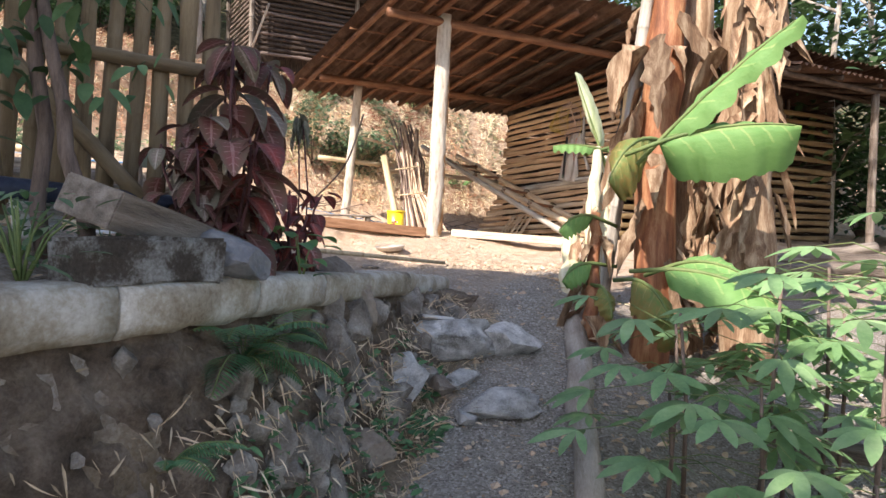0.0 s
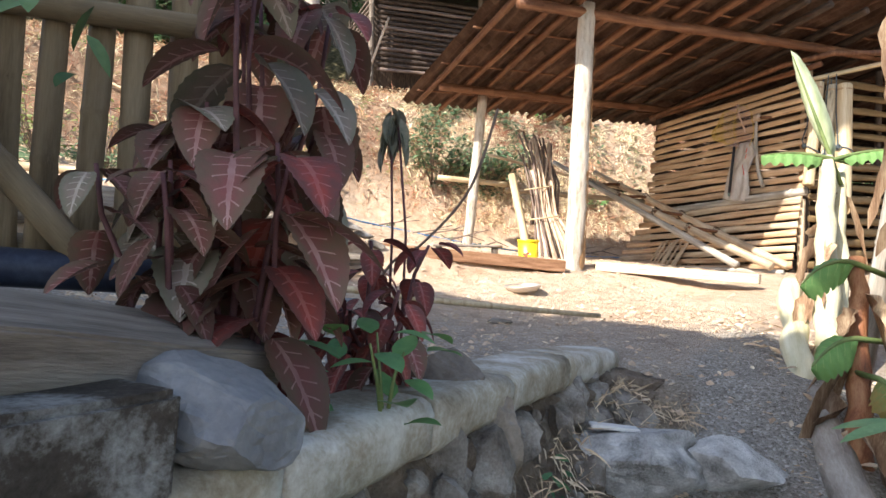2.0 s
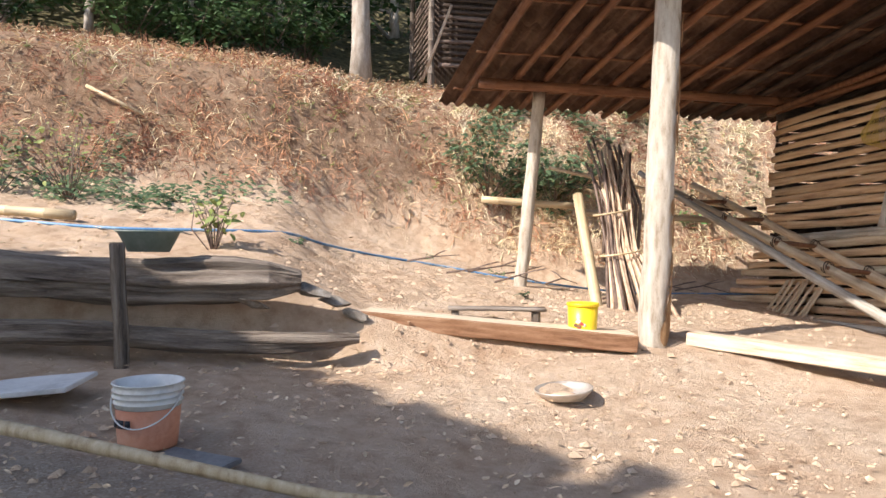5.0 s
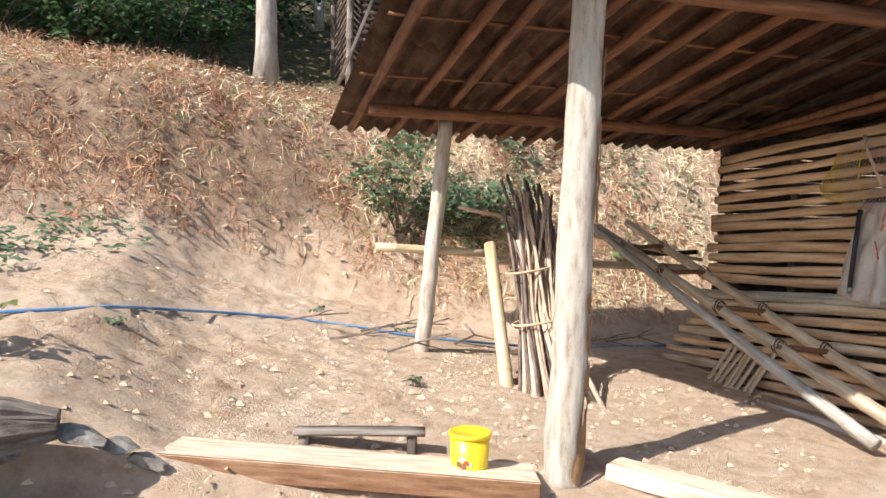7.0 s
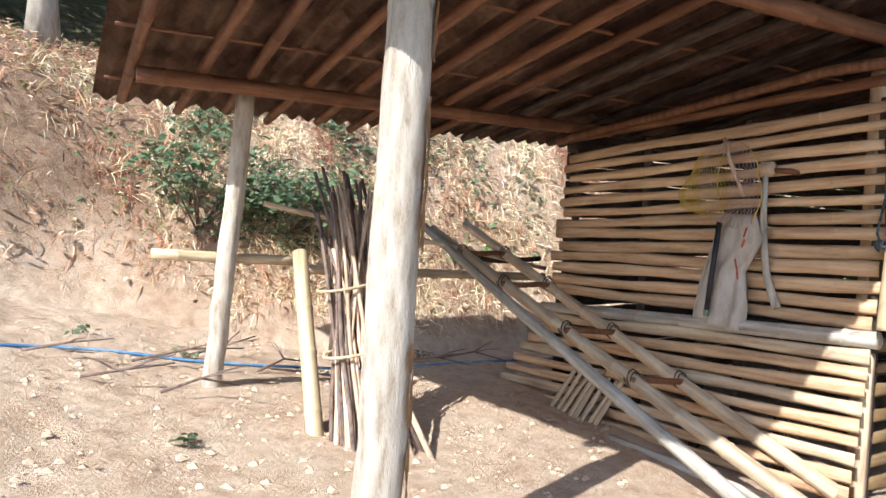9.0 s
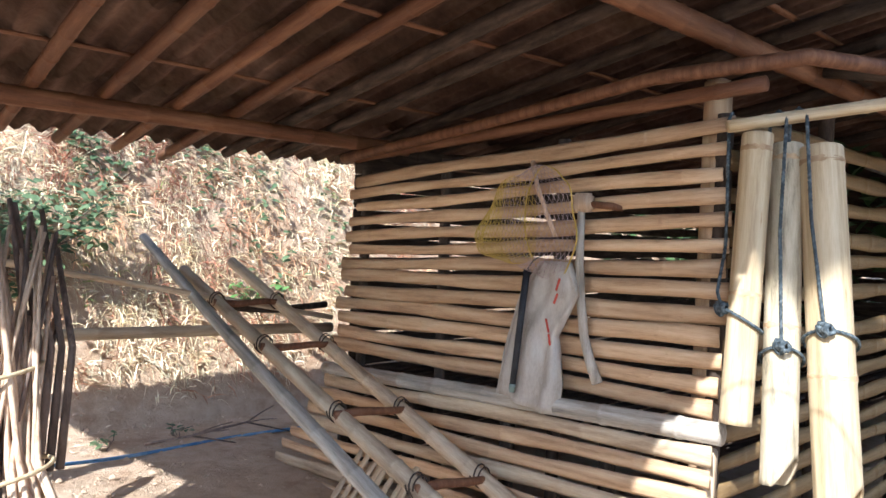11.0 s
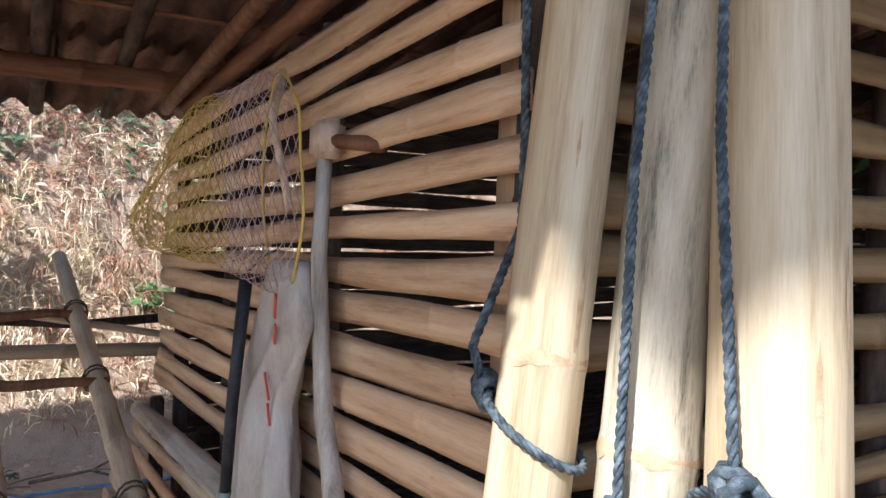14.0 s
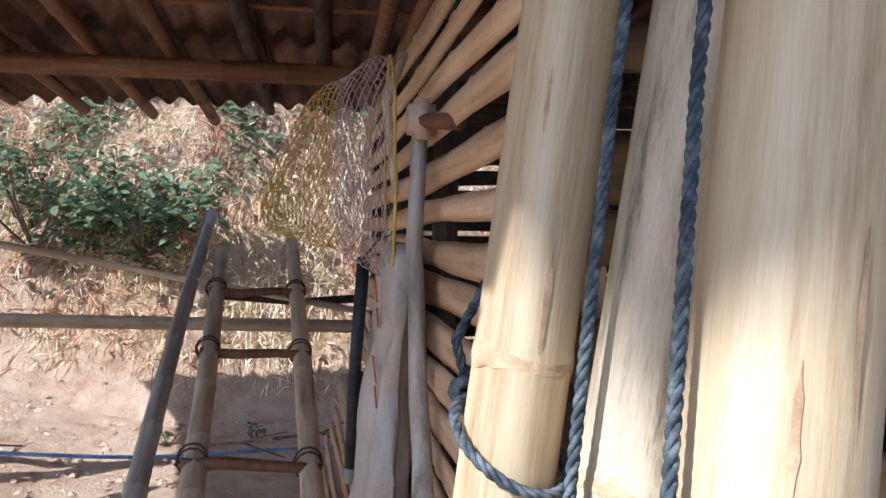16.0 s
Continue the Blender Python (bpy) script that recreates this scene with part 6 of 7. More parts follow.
# ---- banana and cassava beside the path ----
def banana_stem(ob, p, q, r0, r1, material, seed, rags=14):
    p, q = Vector(p), Vector(q)
    n = 14
    pts = lerp_pts(p, q, n, 0.012, seed)
    part("pseudostem", sweep([v - p for v in pts], [r0 + (r1 - r0) * i / (n - 1) for i in range(n)], 18, 0.22, seed), material, ob, m=Matrix.Translation(p))
    g = random.Random(seed)
    lv = Leaves()
    for k in range(rags):
        t = g.uniform(0.15, 1.0)
        c = p.lerp(q, t)
        an = g.uniform(0, 6.28)
        r = r0 + (r1 - r0) * t
        o = Vector((math.cos(an), math.sin(an), 0))
        L = g.uniform(0.2, 0.62)
        w = g.uniform(0.2, 0.75)
        side = Vector((-o.y, o.x, 0)) * g.uniform(-0.45, 0.45)
        lv.blade(c + o * r * 0.98 - p, Vector((o.x * w + side.x, o.y * w + side.y, -0.8)), o, L, g.uniform(0.05, 0.20), g.uniform(0.2, 1.4), g.uniform(-1.1, 1.1), 10, 0.16, 0.5, 0.65, k, g.uniform(-2.6, 2.6))
    part("dry_sheath", lv.mesh("dry_sheath", SHEATH), SHEATH, ob, "hanging dry brown leaf sheaths", Matrix.Translation(p))


def banana_leaf(ob, base, d, face, length, width, material, seed, droop=0.5, fold=0.2, lobes=0.5, cols=3):
    lv = Leaves()
    lv.wide(Vector((0, 0, 0)), d, face, length, width, droop, fold, 22, lobes, seed, cols)
    part("leaf", lv.mesh("leaf", material), material, ob, m=Matrix.Translation(base))
    cur, p = Vector(d).normalized(), Vector((0, 0, 0))
    rib = [p - cur * 0.16]
    for i in range(22):
        rib.append(p.copy())
        cur = (cur + Vector((0, 0, -1)) * droop / 22).normalized()
        p = p + cur * length / 22
    part("midrib", sweep(rib, [0.011 - 0.008 * i / 22 for i in range(23)], 7), CANE_GREEN, ob, m=Matrix.Translation(base))


def build_bananas():
    g0 = ground_height(1.2, 4.0)
    ob = thing("banana_plant", Vector((1.22, 4.0, g0)), "tall banana plant with russet stem, dry sheaths and torn green leaves", "banana plant", "banana clump by the path")
    banana_stem(ob, (1.16, 3.95, g0 - 0.1), (1.24, 4.05, 3.1), 0.115, 0.10, SHEATH_RED, 51, 26)
    banana_leaf(ob, Vector((1.00, 3.30, 1.95)), Vector((0.62, -0.45, 0.78)), Vector((-0.7, -0.5, 0.5)), 0.75, 0.21, BANANA, 52, 0.25, 0.25, 0.45)
    banana_leaf(ob, Vector((0.98, 3.28, 1.93)), Vector((0.75, -0.30, 0.30)), Vector((-0.35, -0.75, 0.7)), 0.60, 0.36, BANANA, 53, 0.5, 0.6, 0.3)
    banana_leaf(ob, Vector((1.05, 3.55, 1.98)), Vector((-0.6, -0.45, 0.12)), Vector((0.1, -0.7, 0.7)), 0.45, 0.34, BANANA_OLD, 54, 1.6, 0.5, 0.6)
    banana_leaf(ob, Vector((1.00, 3.2, 1.35)), Vector((0.75, -0.55, 0.1)), Vector((-0.1, -0.5, 0.8)), 0.75, 0.30, BANANA, 55, 1.0, 0.25, 0.2)
    banana_leaf(ob, Vector((1.1, 3.4, 1.36)), Vector((0.5, -0.6, 0.3)), Vector((-0.3, -0.6, 0.7)), 0.4, 0.30, BANANA, 56, 0.9, 0.4, 0.2)
    banana_leaf(ob, Vector((0.95, 3.55, 1.28)), Vector((0.3, -0.9, 0.1)), Vector((-0.2, -0.2, 1)), 0.50, 0.26, BANANA_OLD, 57, 1.5, 0.5, 0.5)
    ob = thing("banana_plant", Vector((1.76, 3.95, g0)), "old banana plant wrapped in dry brown hanging leaves", "banana plant", "banana clump by the path")
    banana_stem(ob, (1.72, 3.98, g0 - 0.1), (1.66, 4.0, 3.1), 0.15, 0.12, SHEATH, 58, 60)
    ob = thing("banana_plant", Vector((1.45, 4.25, g0)), "dry banana stem with peeling sheaths", "banana plant", "banana clump by the path")
    banana_stem(ob, (1.42, 4.25, g0 - 0.1), (1.46, 4.2, 2.9), 0.12, 0.09, SHEATH, 59, 40)
    gy = ground_height(0.95, 4.75)
    ob = thing("banana_plant", Vector((0.95, 4.75, gy)), "young banana plant with pale stem and one furled leaf", "banana plant", "banana clump by the path")
    banana_stem(ob, (0.94, 4.55, gy - 0.1), (1.06, 4.98, 2.10), 0.062, 0.032, STEM_PALE, 60, 6)
    banana_stem(ob, (1.04, 4.70, gy - 0.1), (1.14, 5.05, 2.05), 0.045, 0.03, STEM_PALE, 61, 6)
    banana_leaf(ob, Vector((1.08, 5.0, 2.12)), Vector((-0.26, 0.05, 0.75)), Vector((-0.5, -0.8, 0.1)), 0.55, 0.14, LEAF_FURL, 62, 0.0, 0.75, 0.05)
    banana_leaf(ob, Vector((1.04, 4.95, 2.1)), Vector((-0.9, -0.1, 0.2)), Vector((0, -0.5, 1)), 0.30, 0.13, BANANA, 63, 0.4, 0.3, 0.1)
    banana_leaf(ob, Vector((1.12, 4.95, 2.1)), Vector((0.9, -0.1, 0.3)), Vector((0, -0.5, 1)), 0.26, 0.11, BANANA, 64, 0.4, 0.3, 0.1)
    gs = ground_height(0.86, 3.9)
    ob = thing("banana_plant", Vector((0.86, 3.95, gs)), "small banana sucker with russet stem and drooping leaves", "banana plant", "banana clump by the path")
    banana_stem(ob, (0.82, 3.85, gs - 0.05), (0.88, 4.1, 1.62), 0.042, 0.028, SHEATH_RED, 65, 9)
    banana_leaf(ob, Vector((0.86, 4.05, 1.60)), Vector((-0.7, -0.25, 0.25)), Vector((0, -0.6, 0.8)), 0.26, 0.16, BANANA, 66, 1.4, 0.45, 0.2)
    banana_leaf(ob, Vector((0.84, 3.95, 1.34)), Vector((-0.75, -0.35, 0.1)), Vector((0, -0.6, 0.8)), 0.24, 0.17, BANANA, 67, 1.2, 0.4, 0.1)
    banana_leaf(ob, Vector((0.86, 3.85, 1.22)), Vector((0.2, -0.8, 0.0)), Vector((0, -0.3, 1)), 0.24, 0.14, BANANA_OLD, 68, 2.0, 0.4, 0.3)
    single(cane, "bamboo_pole", "grey bamboo pole leaning in the banana clump", "bamboo pole", Vector((0.98, 4.35, 1.0)), Vector((1.13, 4.0, 3.0)), 0.038, 0.034, BAMBOO_GREY, seed=47, step=0.28)


build_bananas()


def cassava(at, height, n_leaves, seed, label, spread=0.42, lean=(0, 0)):
    ob = thing("cassava_plant", at, label, "cassava")
    g = random.Random(seed)
    top = Vector((lean[0], lean[1], height))
    at = Vector(at)
    stick("stem", [at + Vector((0, 0, -0.03)), at + top * 0.5 + Vector((0.02, 0.01, 0)), at + top], 0.010, 0.006, STICK_DARK, ob, sides=7)
    for k in range(n_leaves):
        an = k * 2.4 + g.uniform(-0.4, 0.4)
        t = g.uniform(0.45, 1.0)
        base = top * t
        out = Vector((math.cos(an), math.sin(an), g.uniform(0.0, 0.5)))
        L = spread * g.uniform(0.5, 1.0)
        tip = base + out.normalized() * L
        tip.z -= 0.05
        petiole = part("petiole", sweep([base, (base + tip) / 2 + Vector((0, 0, 0.03)), tip], [0.0022, 0.0019, 0.0015], 5), CANE_GREEN, ob, m=Matrix.Translation(at))
        lv = Leaves()
        f = Vector((out.x * 0.25, out.y * 0.25 - 0.35, 1)).normalized()
        m = g.choice((5, 6, 7))
        for j in range(m):
            v = an + (j - (m - 1) / 2) * 0.72
            d = Vector((math.cos(v), math.sin(v), -0.1))
            s = 0.15 * g.uniform(0.85, 1.15) * (1 - 0.12 * abs(j - (m - 1) / 2))
            lv.blade(tip, d, f, s * 1.2, s * 0.31, g.uniform(0.2, 0.7), 0.18, 7, 0, 1.15, seed=j)
        part("leaf", lv.mesh("leaf", LEAF_PALE), LEAF_PALE, ob, m=Matrix.Translation(at))


for k, (x, y, h, n, ln) in enumerate(((1.15, 2.55, 0.95, 14, (0.05, -0.05)), (1.5, 2.75, 0.95, 13, (0.0, 0.0)), (1.75, 2.5, 1.25, 12, (-0.1, 0)), (1.35, 2.2, 1.30, 9, (0.05, 0)), (0.92, 2.62, 0.70, 9, (-0.05, -0.05)), (0.80, 2.45, 0.45, 7, (0, 0)), (1.95, 2.9, 1.0, 10, (0, 0)), (1.25, 2.0, 0.55, 7, (0, 0)), (1.35, 2.75, 0.75, 12, (0, 0)), (1.68, 2.95, 0.7, 11, (0, 0)), (1.05, 2.3, 0.62, 10, (0, 0)), (2.05, 2.6, 0.9, 11, (0, 0)), (1.55, 2.3, 0.55, 9, (0, 0)), (0.98, 2.95, 0.55, 9, (0, 0)))):
    cassava(ground_at(x, y), h, n, 70 + k, "cassava plant with pale green palmate leaves on thin stalks", lean=ln)


def log_on(p, q, r0, r1, label, seed, material=LOG_WOOD, wob=0.3):
    p, q = Vector(p), Vector(q)
    n = 16
    L = (q - p).length
    pts = [Vector((0.012 * math.sin(v * 0.8 + seed), 0.012 * math.cos(v + seed), L * v / (n - 1))) for v in range(n)]
    ob = part("log", sweep(pts, [r0 + (r1 - r0) * v / (n - 1) for v in range(n)], 16, wob, seed), material, None, m=along(p, q))
    return tagged(ob, label, "log")


log_on((0.50, 2.2, 0.45), (0.80, 4.25, 1.06), 0.055, 0.06, "rotting pale trunk lying along the path edge", 91, TREE_BARK)
log_on((0.78, 4.35, 1.08), (0.90, 4.98, 1.48), 0.06, 0.05, "short pale cut trunk leaning by the path", 92, STEM_PALE, 0.1)
log_on((1.55, 3.25, 0.60), (2.1, 3.0, 0.52), 0.055, 0.05, "cut dark log lying on dry leaves", 93)
for k in range(5):
    log_on((1.95 + 0.1 * k, 5.2 + 0.25 * k, 1.28 + 0.05 * (k % 2)), (3.4, 5.0 + 0.28 * k, 1.30 + 0.07 * (k % 3)), 0.055, 0.05, "grey branch log in the woodpile before the pen", 94 + k)
tube_line("wire_line", [S(-3.2, -0.5, 4.15), S(-1.5, -0.9, 3.92), Vector((1.1, 5.5, 3.35)), Vector((1.2, 4.3, 3.0))], 0.004, BOARD, "thin pale line strung from the roof to the bananas", "line", 5)
tube_line("dead_stem", [Vector((-0.78, 3.05, 1.28)), Vector((-0.66, 3.13, 1.56)), Vector((-0.56, 3.15, 1.64)), Vector((-0.44, 3.18, 1.79)), Vector((-0.37, 3.2, 2.01))], 0.004, STICK_DARK, "thin dark arching dead stem", "stem", 6)


def build_wilted():
    at = ground_at(-0.62, 3.0)
    ob = thing("wilted_plant", at, "two thin bare stalks with wilted grey-green leaves on top", "plant")
    lv = Leaves()
    for dx in (0.0, 0.035):
        stick("stalk", [at + Vector((dx, 0, -0.02)), at + Vector((dx + 0.01, 0, 0.4)), at + Vector((dx * 0.5, 0, 0.70))], 0.004, 0.003, PURPLE_STEM, ob, sides=6)
    for k in range(15):
        an = k * 1.15
        d = Vector((math.cos(an) * 0.35, math.sin(an) * 0.35, -0.9 - 0.05 * (k % 4)))
        lv.blade(Vector((0.0175 * (k % 2), 0, 0.72 - 0.005 * k)), d, Vector((d.x, d.y, 0.3)), 0.06 + 0.02 * (k % 3), 0.028, 0.8, 0.9, 7, 0, 0.8, seed=k, twist=0.6 * (-1) ** k)
    part("foliage", lv.mesh("foliage", WILTED), WILTED, ob, m=Matrix.Translation(at))


build_wilted()


# ---- hill: grass, litter, bushes, woods ----
def scatter(name, count, region, make, material, label, category, seed):
    """Very many small blades in one object."""
    g = random.Random(seed)
    lv = Leaves()
    n = 0
    while n < count:
        a, b = g.uniform(*region[0]), g.uniform(*region[1])
        p = S(a, b, 0)
        if make(lv, g, p.x, p.y, a, b):
            n += 1
    ob = new(name, lv.mesh(name, material))
    return tagged(ob, label, category, kind="stuff")


def bank_foot(a):
    return curve(a, (-8, -5, -3.2, -1.2, 2.0, 6.0), (3.5, 4.0, 4.35, 3.85, 3.75, 3.6))


def grass_blade(hmin, hmax, width, droop):
    def make(lv, g, x, y, a, b):
        k = b - bank_foot(a)
        if k < 0.15 or g.random() > smooth(k, 0.05, 0.4) * (0.35 + 0.65 * smooth(noise.noise(Vector((x * 0.9, y * 0.9, hmin * 20))), -0.3, 0.3)):
            return False
        if -4.4 < a < -2.9 and k < 0.35 and g.random() < 0.9:
            return False
        # a tuft of blades that lean the same way
        lean = -VX * g.uniform(0.2, 1.1) + UX * g.uniform(-0.7, 0.7)
        for _ in range(8):
            an = g.uniform(0, 6.28)
            h = g.uniform(hmin, hmax)
            px, py = x + g.gauss(0, 0.035), y + g.gauss(0, 0.035)
            out = lean + Vector((math.cos(an), math.sin(an), 0)) * 0.7
            d = Vector((out.x, out.y, g.uniform(0.1, 1.4)))
            lv.blade(Vector((px, py, ground_height(px, py) - 0.01)), d, Vector((math.cos(an), math.sin(an), 0.6)), h, width * g.uniform(0.5, 1.5), droop * g.uniform(0.5, 2.4), 0.1, 3, 0, 0.6)
        return True
    return make


scatter("dry_grass", 6200, ((-9.5, 3.2), (3.6, 8.8)), grass_blade(0.12, 0.34, 0.0095, 1.6), GRASS_DRY, "dense dry reddish-brown grass covering the bank", "grass", 1)
scatter("straw_grass", 1900, ((-9.5, 3.2), (3.6, 9.5)), grass_blade(0.10, 0.28, 0.009, 1.3), GRASS_STRAW, "yellow straw grass on the bank", "grass", 2)
scatter("straw_grass", 2400, ((-2.6, 1.6), (3.7, 6.6)), grass_blade(0.08, 0.24, 0.009, 1.6), GRASS_STRAW, "bleached straw grass on the bank behind the shed", "grass", 14)
scatter("green_grass", 650, ((-9.5, 3.2), (4.4, 11)), grass_blade(0.06, 0.18, 0.011, 0.8), GRASS_GREEN, "scattered green grass on the hill", "grass", 3)


def litter_leaf(size, where):
    def make(lv, g, x, y, a, b):
        if not where(x, y, a, b, g):
            return False
        an = g.uniform(0, 6.28)
        s = size * g.uniform(0.5, 1.4)
        lift = 0.16 * g.random() ** 2 if size > 0.07 else 0.0
        lv.blade(Vector((x, y, ground_height(x, y) + g.uniform(0.012, 0.035) + lift)), Vector((math.cos(an), math.sin(an), g.uniform(-0.2, 0.35))), Vector((g.uniform(-.5, .5), g.uniform(-.5, .5), 1)), s, s * g.uniform(0.3, 0.5), g.uniform(-0.3, 0.6), g.uniform(-0.1, 0.5), 4, 0, 0.85)
        return True
    return make


scatter("fallen_leaves", 6500, ((-9, 3), (3.8, 9)), litter_leaf(0.075, lambda x, y, a, b, g: b > bank_foot(a) + 0.2), LEAF_DRY, "fallen dry leaves caught in the bank grass", "leaves", 4)
scatter("fallen_leaves", 1000, ((-7, 0), (0.5, 4.2)), litter_leaf(0.036, lambda x, y, a, b, g: a < -2.9 or (b > 2.6 and a < 0)), LEAF_DRY, "small dry leaves scattered on the bare earth", "leaves", 5)
scatter("fallen_leaves", 900, ((-8, 1), (-9.0, -2.0)), litter_leaf(0.06, lambda x, y, a, b, g: x > 0.62 and 1.8 < y < 6.6 and x < 2.6), LEAF_DRY, "dry leaves heaped along the path edge", "leaves", 6)
scatter("earth_bits", 4200, ((-8, -0.5), (-8.0, 0.3)), litter_leaf(0.03, lambda x, y, a, b, g: -3 < x < 0.8 and 1.0 < y < 7.4), LEAF_DRY, "tiny straw bits scattered over path and yard", "leaves", 7)


def creeper(lv, g, x, y, a, b):
    k = b - bank_foot(a)
    if not 0.55 < k < 1.9 or noise.noise(Vector((a * 1.3, b * 1.7, 7))) < 0.0 or g.random() > smooth(a, -3.4, -2.2) * (1 - 0.8 * smooth(a, -1.2, -0.4)):
        return False
    an = g.uniform(0, 6.28)
    s = g.uniform(0.04, 0.10)
    lv.blade(Vector((x, y, ground_height(x, y) + g.uniform(0.03, 0.22))), Vector((math.cos(an), math.sin(an), g.uniform(-0.4, 0.3))), -VX * 0.6 + Vector((0, 0, 1)), s, s * 0.55, 0.5, 0.2, 4, 0, 0.8)
    return True


scatter("creeping_weeds", 2200, ((-3.4, 1.4), (3.8, 5.8)), creeper, LEAF_BUSH, "low green creeping weeds on the bank behind the shed", "weeds", 8)


def foot_weed(lv, g, x, y, a, b):
    k = b - bank_foot(a)
    if not -1.5 < k < 0.5 or noise.noise(Vector((a * 1.1, b * 1.5, 3))) < -0.05 or g.random() > smooth(-a, 4.6, 6.2):
        return False
    for _ in range(5):
        an = g.uniform(0, 6.28)
        s = g.uniform(0.04, 0.11)
        px, py = x + g.gauss(0, 0.05), y + g.gauss(0, 0.05)
        lv.blade(Vector((px, py, ground_height(px, py) + g.uniform(0.0, 0.16))), Vector((math.cos(an), math.sin(an), g.uniform(-0.2, 0.9))), -VX * 0.6 + Vector((0, 0, 1)), s, s * 0.42, 0.6, 0.2, 4, 0, 0.8)
    return True


scatter("foot_weeds", 420, ((-9, -4.6), (1.8, 4.6)), foot_weed, LEAF_BUSH, "low green weeds along the foot of the bank", "weeds", 9)


def clods():
    g = random.Random(6)
    bm_all = []
    verts, faces = [], []
    for k in range(7500):
        a, b = g.uniform(-7, 0.2), g.uniform(-5.5, 4.2)
        p = S(a, b, 0)
        if p.x > 1.2 or p.y < 2.2 or p.x < ledge_x(p.y) - 2.6:
            continue
        s = 0.006 + 0.024 * g.random() ** 2.5 * (1.1 if a < -2.4 and b > 0.3 else 0.9)
        z = ground_height(p.x, p.y)
        o = len(verts)
        for v in ((1, 0, 0), (-0.4, 0.9, 0), (-0.5, -0.8, 0), (0.1, 0.1, 0.8), (0.6, 0.6, 0.35), (-0.7, 0.1, 0.4)):
            verts.append((p.x + s * (v[0] + g.uniform(-.25, .25)), p.y + s * (v[1] + g.uniform(-.25, .25)), z + s * v[2] - 0.003))
        faces += [(o, o + 4, o + 3), (o + 4, o + 1, o + 3), (o + 1, o + 5, o + 3), (o + 5, o + 2, o + 3), (o + 2, o, o + 3), (o, o + 1, o + 4), (o + 1, o + 2, o + 5)]
    ob = new("earth_clods", quads("earth_clods", verts, faces, SOIL_CLOD))
    tagged(ob, "small dry earth clods and pebbles on the yard", "clods", kind="stuff")


clods()


def bush(at, radius, height, n, size, material, label, seed, name="bush", twigs=10, stem_mat=STICK_DARK):
    ob = thing(name, at, label, "bush")
    g = random.Random(seed)
    at = Vector(at)
    lv = Leaves()
    tips = []
    for k in range(twigs):
        an = g.uniform(0, 6.28)
        rr = radius * g.uniform(0.3, 1.0)
        tip = Vector((math.cos(an) * rr, math.sin(an) * rr, height * g.uniform(0.4, 1.0)))
        tips.append(tip)
        stick("branch", [at + Vector((0, 0, -0.05)), at + tip * 0.5 + Vector((g.uniform(-.06, .06), g.uniform(-.06, .06), 0)), at + tip], 0.012 if radius > 0.62 else 0.005, 0.003, stem_mat, ob, sides=6, seed=k)
    for k in range(n):
        tip = g.choice(tips)
        p = tip * g.uniform(0.45, 1.05) + Vector((g.gauss(0, 0.1), g.gauss(0, 0.1), g.gauss(0, 0.09))) * radius * 1.3
        if p.z < 0.02:
            continue
        an = g.uniform(0, 6.28)
        s = size * g.uniform(0.6, 1.3)
        lv.blade(p, Vector((math.cos(an), math.sin(an), g.uniform(-0.5, 0.5))), Vector((g.uniform(-.5, .5), g.uniform(-.9, .2), 1)), s, s * 0.5, g.uniform(0, 0.8), 0.15, 4, 0, 0.8)
    part("foliage", lv.mesh("foliage", material), material, ob, m=Matrix.Translation(at))


def hill_at(a, b):
    p = S(a, b, 0)
    return ground_at(p.x, p.y)


bush(hill_at(-2.3, 4.75), 0.75, 0.85, 900, 0.09, LEAF_BUSH, "green leafy bush on the bank behind the shed", 1)
bush(hill_at(-1.5, 4.6), 0.7, 0.75, 800, 0.09, LEAF_BUSH, "green leafy bush on the bank behind the shed", 2)
bush(hill_at(-0.2, 5.2), 0.35, 0.35, 120, 0.10, LEAF_GREEN, "small bright green plant on the bank", 3)
bush(hill_at(0.3, 4.3), 0.3, 0.3, 100, 0.08, LEAF_GREEN, "small green weed on the bank", 4)
bush(hill_at(-6.6, 3.0), 0.55, 0.8, 110, 0.06, GRASS_GREEN, "thin yellow-green shrub on the bare slope", 5, "shrub", 18)
bush(hill_at(-7.3, 3.3), 0.6, 0.9, 200, 0.07, GRASS_GREEN, "thin yellow-green shrub below the bank", 6, "shrub", 18)
bush(hill_at(-5.15, 0.85), 0.22, 0.34, 70, 0.07, GRASS_GREEN, "small green shrub behind the log", 7, "shrub", 14)
for k, (a, b) in enumerate(((-2.6, 3.2), (-3.3, 3.5), (-2.9, 1.6), (-0.6, 3.5), (-1.1, 3.45), (-4.6, 1.6))):
    bush(hill_at(a, b), 0.10, 0.08, 26, 0.045, LEAF_BUSH, "tiny green weed on the bare earth", 20 + k, "weed", 4)


